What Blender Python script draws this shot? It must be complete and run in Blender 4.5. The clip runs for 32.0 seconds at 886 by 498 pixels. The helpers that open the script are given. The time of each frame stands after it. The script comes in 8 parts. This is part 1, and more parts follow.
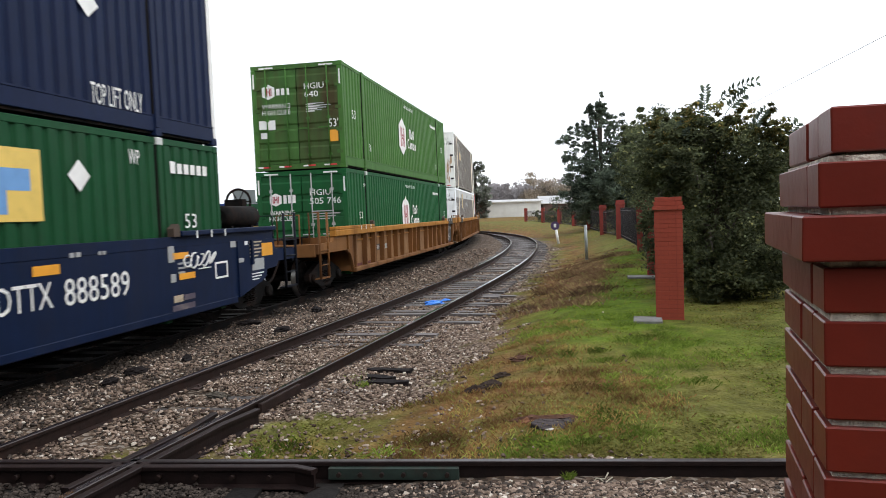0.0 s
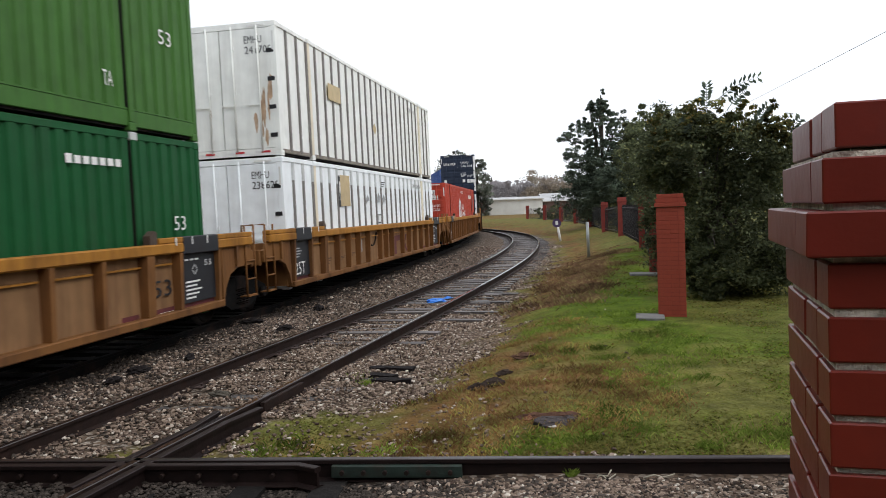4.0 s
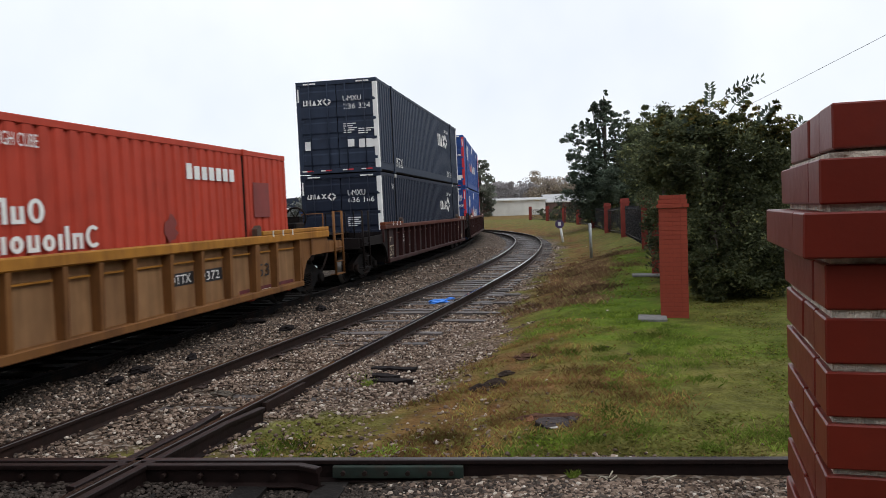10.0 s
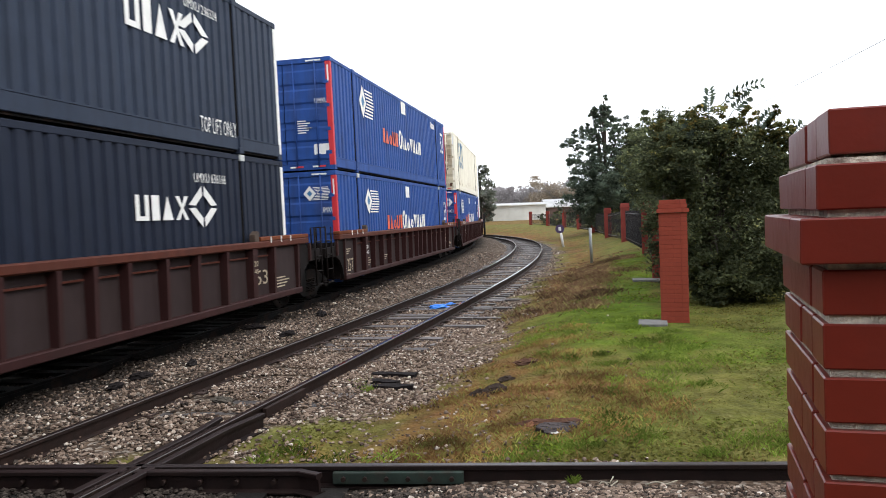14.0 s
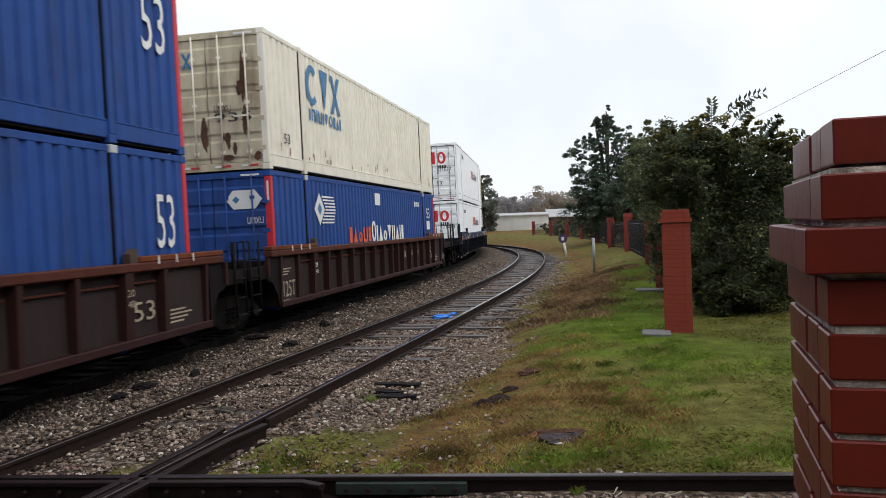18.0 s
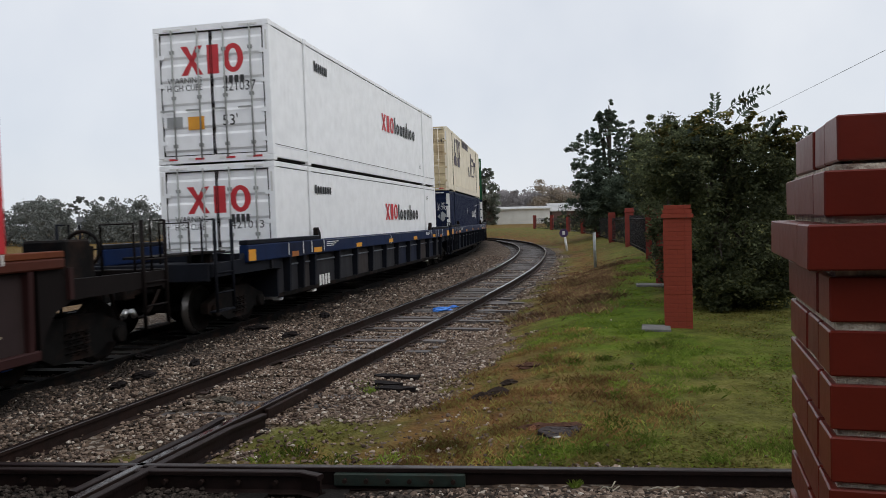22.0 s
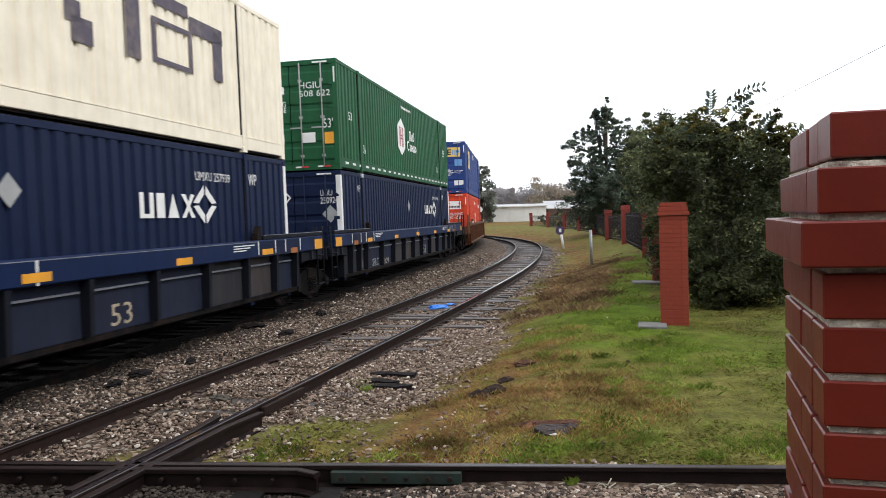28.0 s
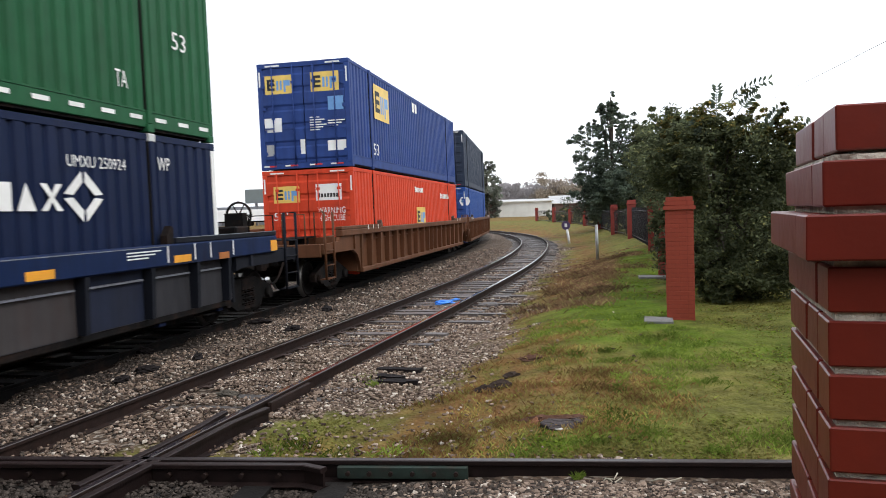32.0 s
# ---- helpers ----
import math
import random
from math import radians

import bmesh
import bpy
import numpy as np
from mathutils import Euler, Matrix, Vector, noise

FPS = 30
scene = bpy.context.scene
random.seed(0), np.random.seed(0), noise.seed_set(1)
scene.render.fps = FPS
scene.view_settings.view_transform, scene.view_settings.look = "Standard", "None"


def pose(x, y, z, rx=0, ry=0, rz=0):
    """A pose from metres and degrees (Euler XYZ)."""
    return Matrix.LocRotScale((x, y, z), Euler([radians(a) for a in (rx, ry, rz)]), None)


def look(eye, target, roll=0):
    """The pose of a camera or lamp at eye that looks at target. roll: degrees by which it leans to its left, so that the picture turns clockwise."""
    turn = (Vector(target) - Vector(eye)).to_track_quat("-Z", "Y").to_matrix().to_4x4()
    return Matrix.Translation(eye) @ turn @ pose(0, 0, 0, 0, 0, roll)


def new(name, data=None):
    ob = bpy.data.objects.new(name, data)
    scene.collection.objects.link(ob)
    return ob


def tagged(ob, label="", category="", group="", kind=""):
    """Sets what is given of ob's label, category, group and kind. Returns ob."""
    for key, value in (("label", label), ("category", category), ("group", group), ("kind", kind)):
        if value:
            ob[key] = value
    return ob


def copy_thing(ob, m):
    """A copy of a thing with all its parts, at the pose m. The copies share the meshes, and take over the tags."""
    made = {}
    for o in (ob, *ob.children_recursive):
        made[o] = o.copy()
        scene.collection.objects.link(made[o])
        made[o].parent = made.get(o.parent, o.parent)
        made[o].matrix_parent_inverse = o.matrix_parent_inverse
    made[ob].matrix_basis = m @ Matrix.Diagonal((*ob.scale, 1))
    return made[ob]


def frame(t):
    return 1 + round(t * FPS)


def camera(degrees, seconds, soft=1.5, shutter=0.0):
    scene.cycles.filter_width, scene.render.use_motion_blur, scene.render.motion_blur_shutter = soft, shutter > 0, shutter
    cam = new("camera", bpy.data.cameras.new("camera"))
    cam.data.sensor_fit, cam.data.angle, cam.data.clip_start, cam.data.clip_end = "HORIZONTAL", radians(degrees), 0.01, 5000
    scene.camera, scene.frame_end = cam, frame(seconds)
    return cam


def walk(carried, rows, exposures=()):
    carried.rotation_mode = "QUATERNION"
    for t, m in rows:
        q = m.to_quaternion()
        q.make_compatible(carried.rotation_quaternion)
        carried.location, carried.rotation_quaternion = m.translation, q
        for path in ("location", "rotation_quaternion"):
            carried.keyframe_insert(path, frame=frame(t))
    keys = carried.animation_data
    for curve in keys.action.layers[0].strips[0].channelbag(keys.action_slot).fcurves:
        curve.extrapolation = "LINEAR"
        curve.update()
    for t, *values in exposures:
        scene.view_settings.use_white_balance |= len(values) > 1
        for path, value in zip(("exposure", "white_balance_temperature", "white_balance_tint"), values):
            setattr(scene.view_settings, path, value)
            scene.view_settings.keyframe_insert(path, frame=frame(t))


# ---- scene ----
cam = camera(58.57, 32.0, soft=0.7, shutter=0.3)
PATH = [
    (0.0, pose(-0.0071, 0, 1.9242, 87.396, 1.907, 0.000)),
    (0.5, pose(-0.0060, 0, 1.9235, 87.365, 2.026, -0.060)),
    (1.0, pose(-0.0055, 0, 1.9240, 87.391, 2.005, -0.245)),
    (1.5, pose(-0.0055, 0, 1.9236, 87.387, 1.953, -0.058)),
    (2.0, pose(-0.0059, 0, 1.9242, 87.300, 1.964, -0.129)),
    (2.5, pose(-0.0059, 0, 1.9246, 87.322, 1.861, -0.090)),
    (3.0, pose(-0.0048, 0, 1.9240, 87.252, 1.968, -0.126)),
    (3.5, pose(-0.0096, 0, 1.9238, 87.259, 2.096, 0.125)),
    (5.5, pose(-0.0054, 0, 1.9242, 87.178, 2.381, -0.068)),
    (6.0, pose(-0.0025, 0, 1.9251, 87.431, 2.248, -0.032)),
    (6.5, pose(-0.0028, 0, 1.9235, 87.341, 1.988, 0.041)),
    (7.0, pose(-0.0022, 0, 1.9250, 87.460, 2.160, -0.057)),
    (7.5, pose(-0.0027, 0, 1.9250, 87.470, 2.262, 0.241)),
    (8.0, pose(-0.0042, 0, 1.9230, 87.485, 1.975, 0.155)),
    (8.5, pose(-0.0029, 0, 1.9230, 87.486, 1.842, -0.005)),
    (9.0, pose(-0.0034, 0, 1.9231, 87.396, 2.003, 0.242)),
    (9.5, pose(-0.0033, 0, 1.9230, 87.432, 1.870, 0.182)),
    (10.0, pose(-0.0011, 0, 1.9227, 87.308, 2.048, 0.325)),
    (10.5, pose(-0.0018, 0, 1.9239, 87.504, 2.145, 0.245)),
    (11.0, pose(-0.0005, 0, 1.9236, 87.601, 2.265, 0.475)),
    (11.5, pose(-0.0007, 0, 1.9243, 87.601, 2.223, 0.597)),
    (12.0, pose(-0.0006, 0, 1.9244, 87.683, 2.262, 0.336)),
    (12.5, pose(-0.0015, 0, 1.9252, 87.918, 2.272, 0.464)),
    (13.0, pose(0.0012, 0, 1.9250, 87.769, 2.320, 0.254)),
    (13.5, pose(0.0028, 0, 1.9241, 87.655, 2.115, 0.360)),
    (15.5, pose(0.0029, 0, 1.9256, 87.822, 2.520, 0.285)),
    (16.0, pose(0.0021, 0, 1.9243, 87.768, 2.445, 0.365)),
    (16.5, pose(0.0025, 0, 1.9237, 87.960, 2.318, 0.288)),
    (17.0, pose(0.0018, 0, 1.9253, 88.149, 2.249, 0.302)),
    (17.5, pose(0.0006, 0, 1.9250, 88.148, 2.214, 0.482)),
    (18.0, pose(0.0007, 0, 1.9248, 88.405, 2.213, 0.556)),
    (18.5, pose(0.0008, 0, 1.9244, 88.132, 1.971, 0.550)),
    (19.0, pose(0.0010, 0, 1.9246, 88.068, 1.992, 0.429)),
    (19.5, pose(0.0013, 0, 1.9236, 87.801, 1.826, 0.496)),
    (20.0, pose(-0.0006, 0, 1.9246, 87.835, 1.953, 0.545)),
    (20.5, pose(0.0004, 0, 1.9238, 87.775, 1.808, 0.661)),
    (21.0, pose(0.0005, 0, 1.9251, 87.977, 1.797, 0.660)),
    (21.5, pose(-0.0016, 0, 1.9230, 87.736, 1.500, 0.731)),
    (22.0, pose(-0.0008, 0, 1.9234, 87.887, 1.526, 0.634)),
    (22.5, pose(-0.0001, 0, 1.9236, 87.820, 1.754, 0.668)),
    (23.0, pose(0.0004, 0, 1.9251, 87.837, 1.828, 0.630)),
    (23.5, pose(0.0007, 0, 1.9242, 87.850, 1.680, 0.612)),
    (24.0, pose(-0.0004, 0, 1.9230, 87.727, 1.488, 0.738)),
    (24.5, pose(0.0010, 0, 1.9239, 87.835, 1.617, 0.604)),
    (25.0, pose(0.0018, 0, 1.9239, 87.696, 1.794, 0.733)),
    (25.5, pose(0.0004, 0, 1.9235, 87.567, 1.716, 0.502)),
    (27.5, pose(0.0020, 0, 1.9228, 87.556, 1.742, 0.419)),
    (28.0, pose(0.0021, 0, 1.9234, 87.716, 1.619, 0.379)),
    (28.5, pose(0.0017, 0, 1.9236, 87.538, 1.803, 0.451)),
    (29.0, pose(0.0037, 0, 1.9244, 87.682, 1.750, 0.518)),
    (29.5, pose(0.0018, 0, 1.9237, 87.713, 1.726, 0.507)),
    (30.0, pose(0.0017, 0, 1.9244, 87.779, 1.760, 0.551)),
    (30.5, pose(0.0022, 0, 1.9225, 87.604, 1.687, 0.560)),
    (31.0, pose(0.0011, 0, 1.9232, 87.701, 1.701, 0.529)),
    (31.5, pose(0.0036, 0, 1.9239, 87.781, 1.721, 0.745)),
    (32.0, pose(0.0044, 0, 1.9223, 87.391, 1.828, 0.787)),
]
EXPOSURES = [(0.0, 0.64), (1.0, 0.5), (3.5, 0.4), (5.5, -0.02), (7.0, -0.12), (9.0, -0.06), (10.0, 0.08), (11.0, 0.28), (12.0, 0.6), (13.0, 0.82), (16.0, 0.68), (18.0, 0.12), (20.0, 0.02), (22.0, -0.24), (24.0, -0.18),
             (25.5, 0.1), (28.0, 0.64), (29.0, 0.64), (30.0, 0.78), (32.0, 0.72)]
walk(cam, PATH, EXPOSURES)

# ---- light: a bright overcast sky and a weak, wide sun ----
world = bpy.data.worlds.new("overcast_sky")
scene.world = world
world.use_nodes = True
wn, wl = world.node_tree.nodes, world.node_tree.links
wn.clear()
w_out = wn.new("ShaderNodeOutputWorld")
w_bg = wn.new("ShaderNodeBackground")
w_sky = wn.new("ShaderNodeTexSky")
w_sky.sky_type = "NISHITA"
w_sky.sun_disc = False
w_sky.sun_elevation = radians(38)
w_sky.sun_rotation = radians(118)
w_geo = wn.new("ShaderNodeTexCoord")
w_noise = wn.new("ShaderNodeTexNoise")
w_noise.inputs["Scale"].default_value = 1.9
w_noise.inputs["Detail"].default_value = 5.0
w_ramp = wn.new("ShaderNodeValToRGB")
w_ramp.color_ramp.elements[0].position = 0.3
w_ramp.color_ramp.elements[0].color = (0.64, 0.69, 0.78, 1)
w_ramp.color_ramp.elements[1].position = 0.65
w_ramp.color_ramp.elements[1].color = (0.90, 0.92, 0.955, 1)
w_sc = wn.new("ShaderNodeMix")
w_sc.data_type = "RGBA"
w_sc.blend_type = "MULTIPLY"
w_sc.inputs["Factor"].default_value = 1.0
w_sc.inputs["B"].default_value = (0.1, 0.1, 0.1, 1)
w_mix = wn.new("ShaderNodeMix")
w_mix.data_type = "RGBA"
w_mix.inputs["Factor"].default_value = 0.9
wl.new(w_geo.outputs["Generated"], w_noise.inputs["Vector"])
wl.new(w_noise.outputs["Fac"], w_ramp.inputs["Fac"])
wl.new(w_sky.outputs["Color"], w_sc.inputs["A"])
wl.new(w_sc.outputs["Result"], w_mix.inputs["A"])
wl.new(w_ramp.outputs["Color"], w_mix.inputs["B"])
wl.new(w_mix.outputs["Result"], w_bg.inputs["Color"])
w_bg.inputs["Strength"].default_value = 1.2
wl.new(w_bg.outputs["Background"], w_out.inputs["Surface"])
sun_data = bpy.data.lights.new("sun", "SUN")
sun_data.energy = 0.95
sun_data.angle = radians(25)
sun_data.color = (1.0, 0.96, 0.9)
sun = new("sun", sun_data)
sun.matrix_world = look((13, -7, 16), (0, 0, 0))


# ---- materials ----
def material(name, color, rough=0.6, metal=0.0, vary=0.25, scale=6.0, dirt=None, dirt_scale=1.2, dirt_amount=0.35, bump=0.2,
             bump_scale=60.0, streak=0.0, spread=0.0, run=0.84):
    """Paint, metal, stone or wood: base colour with fine grain, larger stains, optional downward streaks and relief."""
    m = bpy.data.materials.new(name)
    m.use_nodes = True
    n, l = m.node_tree.nodes, m.node_tree.links
    b = n["Principled BSDF"]
    b.inputs["Roughness"].default_value = rough
    b.inputs["Metallic"].default_value = metal
    tc = n.new("ShaderNodeTexCoord")
    fine = n.new("ShaderNodeTexNoise")
    fine.inputs["Scale"].default_value = scale
    fine.inputs["Detail"].default_value = 6.0
    l.new(tc.outputs["Object"], fine.inputs["Vector"])
    ramp = n.new("ShaderNodeMapRange")
    ramp.inputs["From Min"].default_value, ramp.inputs["From Max"].default_value = 0.3, 0.7
    ramp.inputs["To Min"].default_value, ramp.inputs["To Max"].default_value = 1 - vary, 1 + vary
    l.new(fine.outputs["Fac"], ramp.inputs["Value"])
    mul = n.new("ShaderNodeMix")
    mul.data_type, mul.blend_type = "RGBA", "MULTIPLY"
    mul.inputs["Factor"].default_value = 1.0
    mul.inputs["A"].default_value = (*color, 1)
    l.new(ramp.outputs["Result"], mul.inputs["B"])
    last = mul.outputs["Result"]
    if spread:
        info = n.new("ShaderNodeObjectInfo")
        sr = n.new("ShaderNodeMapRange")
        sr.inputs["To Min"].default_value, sr.inputs["To Max"].default_value = 1 - spread, 1 + spread
        l.new(info.outputs["Random"], sr.inputs["Value"])
        m2 = n.new("ShaderNodeMix")
        m2.data_type, m2.blend_type = "RGBA", "MULTIPLY"
        m2.inputs["Factor"].default_value = 1.0
        l.new(last, m2.inputs["A"])
        l.new(sr.outputs["Result"], m2.inputs["B"])
        last = m2.outputs["Result"]
    if streak:
        mp2 = n.new("ShaderNodeMapping")
        mp2.inputs["Scale"].default_value = (1, 1, 0.05)
        l.new(tc.outputs["Object"], mp2.inputs["Vector"])
        sn = n.new("ShaderNodeTexNoise")
        sn.inputs["Scale"].default_value = 7.0
        sn.inputs["Detail"].default_value = 5.0
        l.new(mp2.outputs["Vector"], sn.inputs["Vector"])
        s2 = n.new("ShaderNodeMapRange")
        s2.inputs["From Min"].default_value, s2.inputs["From Max"].default_value = 0.3, 0.75
        s2.inputs["To Min"].default_value, s2.inputs["To Max"].default_value = 1 + (1 - run) * 0.4, run
        l.new(sn.outputs["Fac"], s2.inputs["Value"])
        m3 = n.new("ShaderNodeMix")
        m3.data_type, m3.blend_type = "RGBA", "MULTIPLY"
        m3.inputs["Factor"].default_value = 1.0
        l.new(last, m3.inputs["A"])
        l.new(s2.outputs["Result"], m3.inputs["B"])
        last = m3.outputs["Result"]
    if dirt:
        big = n.new("ShaderNodeTexNoise")
        big.inputs["Scale"].default_value = dirt_scale
        big.inputs["Detail"].default_value = 8.0
        big.inputs["Roughness"].default_value = 0.65
        if streak:
            mp = n.new("ShaderNodeMapping")
            mp.inputs["Scale"].default_value = (1, 1, streak)
            l.new(tc.outputs["Object"], mp.inputs["Vector"])
            l.new(mp.outputs["Vector"], big.inputs["Vector"])
        else:
            l.new(tc.outputs["Object"], big.inputs["Vector"])
        r2 = n.new("ShaderNodeMapRange")
        r2.inputs["From Min"].default_value, r2.inputs["From Max"].default_value = 0.48, 0.75
        r2.inputs["To Max"].default_value = dirt_amount
        l.new(big.outputs["Fac"], r2.inputs["Value"])
        mx = n.new("ShaderNodeMix")
        mx.data_type = "RGBA"
        mx.inputs["B"].default_value = (*dirt, 1)
        l.new(r2.outputs["Result"], mx.inputs["Factor"])
        l.new(last, mx.inputs["A"])
        last = mx.outputs["Result"]
        rr = n.new("ShaderNodeMapRange")
        rr.inputs["To Min"].default_value, rr.inputs["To Max"].default_value = rough, min(1.0, rough + 0.3)
        l.new(r2.outputs["Result"], rr.inputs["Value"])
        l.new(rr.outputs["Result"], b.inputs["Roughness"])
    l.new(last, b.inputs["Base Color"])
    if bump:
        bn = n.new("ShaderNodeTexNoise")
        bn.inputs["Scale"].default_value = bump_scale
        bn.inputs["Detail"].default_value = 4.0
        l.new(tc.outputs["Object"], bn.inputs["Vector"])
        bp = n.new("ShaderNodeBump")
        bp.inputs["Strength"].default_value = bump
        bp.inputs["Distance"].default_value = 0.01
        l.new(bn.outputs["Fac"], bp.inputs["Height"])
        l.new(bp.outputs["Normal"], b.inputs["Normal"])
    return m


RUST = (0.09, 0.045, 0.03)
GRIME = (0.05, 0.045, 0.04)


def paint(name, color, amount=0.3, dirt=GRIME, rough=0.55, run=0.84):
    m = material(name, color, rough, 0.0, 0.06 if run > 0.9 else 0.10, 3.0, dirt, 1.6, amount, 0.08, 40.0, 0.25, 0.0, run)
    m.node_tree.nodes["Principled BSDF"].inputs["Specular IOR Level"].default_value = 0.13
    return m


M_BRICK = material("red_brick", (0.142, 0.0150, 0.0074), 0.36, 0, 0.07, 25, (0.10, 0.012, 0.007), 9, 0.4, 0.04, 120, 0, 0.07)
M_BRICK.node_tree.nodes["Principled BSDF"].inputs["Specular IOR Level"].default_value = 0.38
# far pillars: the trees' shade is put into this darker brick colour
M_FARBRICK = material("tree_shade_red_brick", (0.23, 0.035, 0.024), 0.8, 0, 0.15, 8, (0.1, 0.025, 0.02), 2, 0.4, 0.1, 60)
M_PAINTED = material("painted_joint", (0.25, 0.040, 0.020), 0.85, 0, 0.15, 30, (0.17, 0.028, 0.016), 7, 0.6, 0.3, 90)
M_MORTAR = material("mortar", (0.50, 0.45, 0.37), 0.9, 0, 0.4, 45, (0.10, 0.08, 0.07), 14, 0.8, 1.0, 70)
M_PILLAR = material("far_red_brick", (0.28, 0.042, 0.019), 0.75, 0, 0.10, 20, (0.21, 0.033, 0.017), 5, 0.4, 0.12, 90, 0, 0.035)
M_SLAB = material("concrete", (0.17, 0.165, 0.16), 0.85, 0, 0.2, 12, (0.05, 0.05, 0.045), 4, 0.5, 0.3, 60)
M_IRON = material("black_iron", (0.012, 0.012, 0.015), 0.45, 0.3, 0.3, 10, RUST, 3, 0.2, 0.2, 60)
M_RAIL = material("rail_steel", (0.020, 0.0115, 0.0095), 0.65, 0.15, 0.3, 12, (0.045, 0.022, 0.016), 4, 0.6, 0.3, 50)
M_RAILHEAD = material("wet_rail_head", (0.030, 0.022, 0.021), 0.09, 0.0, 0.2, 14, (0.05, 0.035, 0.03), 5, 0.2, 0.02, 50)
M_RUSTHEAD = material("rusty_rail_head", (0.022, 0.013, 0.013), 0.36, 0.2, 0.2, 14, (0.03, 0.018, 0.016), 5, 0.5, 0.08, 50)
M_OLDRAIL = material("dark_maroon_rail_rust", (0.0105, 0.0055, 0.005), 0.6, 0.0, 0.3, 12, (0.022, 0.010, 0.008), 4, 0.6, 0.3, 50)
M_OLDHEAD = material("dull_maroon_rail_head", (0.018, 0.010, 0.0095), 0.5, 0.0, 0.2, 14, (0.03, 0.016, 0.014), 5, 0.5, 0.08, 50)
# dark ties: grease, and the shade beneath the train put into the wood's colour
M_SHADETIE = material("oily_and_shaded_tie_wood", (0.014, 0.012, 0.011), 0.85, 0, 0.35, 14, (0.008, 0.007, 0.007), 4, 0.7, 0.6, 40, 0, 0.3)
M_TIE = material("weathered_tie_wood", (0.098, 0.084, 0.080), 0.55, 0, 0.35, 14, (0.050, 0.043, 0.041), 4, 0.7, 0.5, 40, 0, 0.35)
M_PLATE = material("tie_plate_steel", (0.06, 0.04, 0.035), 0.7, 0.4, 0.3, 20, RUST, 6, 0.6, 0.3, 60)
M_BARK = material("bark", (0.07, 0.055, 0.045), 0.9, 0, 0.35, 20, (0.03, 0.025, 0.02), 6, 0.6, 0.8, 30)
# near-black steels: grime, and the shade below the cars put into the colour
M_DARK = material("grimy_shade_black_steel", (0.006, 0.0055, 0.0055), 0.8, 0.0, 0.4, 8, RUST, 3, 0.3, 0.2, 50)
M_WHEEL = material("worn_shaded_wheel_steel", (0.008, 0.0072, 0.007), 0.85, 0.0, 0.3, 8, RUST, 3, 0.2, 0.2, 50)
M_RAILHEAD.node_tree.nodes["Principled BSDF"].inputs["Specular IOR Level"].default_value = 0.42
M_TIE.node_tree.nodes["Principled BSDF"].inputs["Specular IOR Level"].default_value = 0.4
for m_ in (M_RAIL, M_OLDRAIL, M_OLDHEAD, M_SHADETIE):
    m_.node_tree.nodes["Principled BSDF"].inputs["Specular IOR Level"].default_value = 0.2
for m_ in (M_DARK, M_WHEEL):
    m_.node_tree.nodes["Principled BSDF"].inputs["Specular IOR Level"].default_value = 0.12
M_GUIDE = material("grimy_guide_steel", (0.060, 0.040, 0.028), 0.7, 0, 0.3, 8, RUST, 3, 0.5, 0.2, 50)
# pale colour for edge highlights on chords and pads; the lips share it
M_EDGE = material("scuffed_edge_highlight", (0.16, 0.17, 0.20), 0.6, 0, 0.4, 6, (0.03, 0.03, 0.035), 3, 0.7, 0.1, 40)
M_TREAD = material("polished_wheel_tread", (0.22, 0.21, 0.20), 0.35, 0.8, 0.15, 8, RUST, 3, 0.2, 0.05, 50)
M_BRIGHT = material("bright_steel", (0.6, 0.6, 0.6), 0.3, 0.9, 0.15, 8, GRIME, 3, 0.2, 0.05, 50)
M_WHITE = material("white_marking", (0.78, 0.78, 0.76), 0.6, 0, 0.08, 6, GRIME, 3, 0.3, 0.05, 40)
M_YELLOW = material("reflector_yellow", (0.75, 0.33, 0.02), 0.5, 0, 0.1, 6, GRIME, 3, 0.25, 0.05, 40)
M_REDMARK = material("red_marking", (0.55, 0.02, 0.03), 0.5, 0, 0.1, 6, GRIME, 3, 0.15, 0.05, 40)


def leaf_material(name, a, b, rough=0.65, tip=None, tip_at=0.75, clumps=0.0):
    m = bpy.data.materials.new(name)
    m.use_nodes = True
    n, l = m.node_tree.nodes, m.node_tree.links
    bs = n["Principled BSDF"]
    bs.inputs["Roughness"].default_value = rough
    bs.inputs["Specular IOR Level"].default_value = 0.1
    geo = n.new("ShaderNodeNewGeometry")
    r = n.new("ShaderNodeValToRGB")
    r.color_ramp.elements[0].color = (*a, 1)
    r.color_ramp.elements[1].color = (*(tip or b), 1)
    if tip:
        r.color_ramp.elements.new(tip_at).color = (*b, 1)
    l.new(geo.outputs["Random Per Island"], r.inputs["Fac"])
    last = r.outputs["Color"]
    if clumps:
        tc = n.new("ShaderNodeTexCoord")
        nz = n.new("ShaderNodeTexNoise")
        nz.inputs["Scale"].default_value = clumps
        nz.inputs["Detail"].default_value = 3.0
        l.new(tc.outputs["Object"], nz.inputs["Vector"])
        mr = n.new("ShaderNodeMapRange")
        mr.inputs["From Min"].default_value, mr.inputs["From Max"].default_value = 0.35, 0.68
        mr.inputs["To Min"].default_value, mr.inputs["To Max"].default_value = 0.45, 1.9
        l.new(nz.outputs["Fac"], mr.inputs["Value"])
        mu = n.new("ShaderNodeMix")
        mu.data_type, mu.blend_type = "RGBA", "MULTIPLY"
        mu.inputs["Factor"].default_value = 1.0
        l.new(last, mu.inputs["A"])
        l.new(mr.outputs["Result"], mu.inputs["B"])
        last = mu.outputs["Result"]
    l.new(last, bs.inputs["Base Color"])
    return m


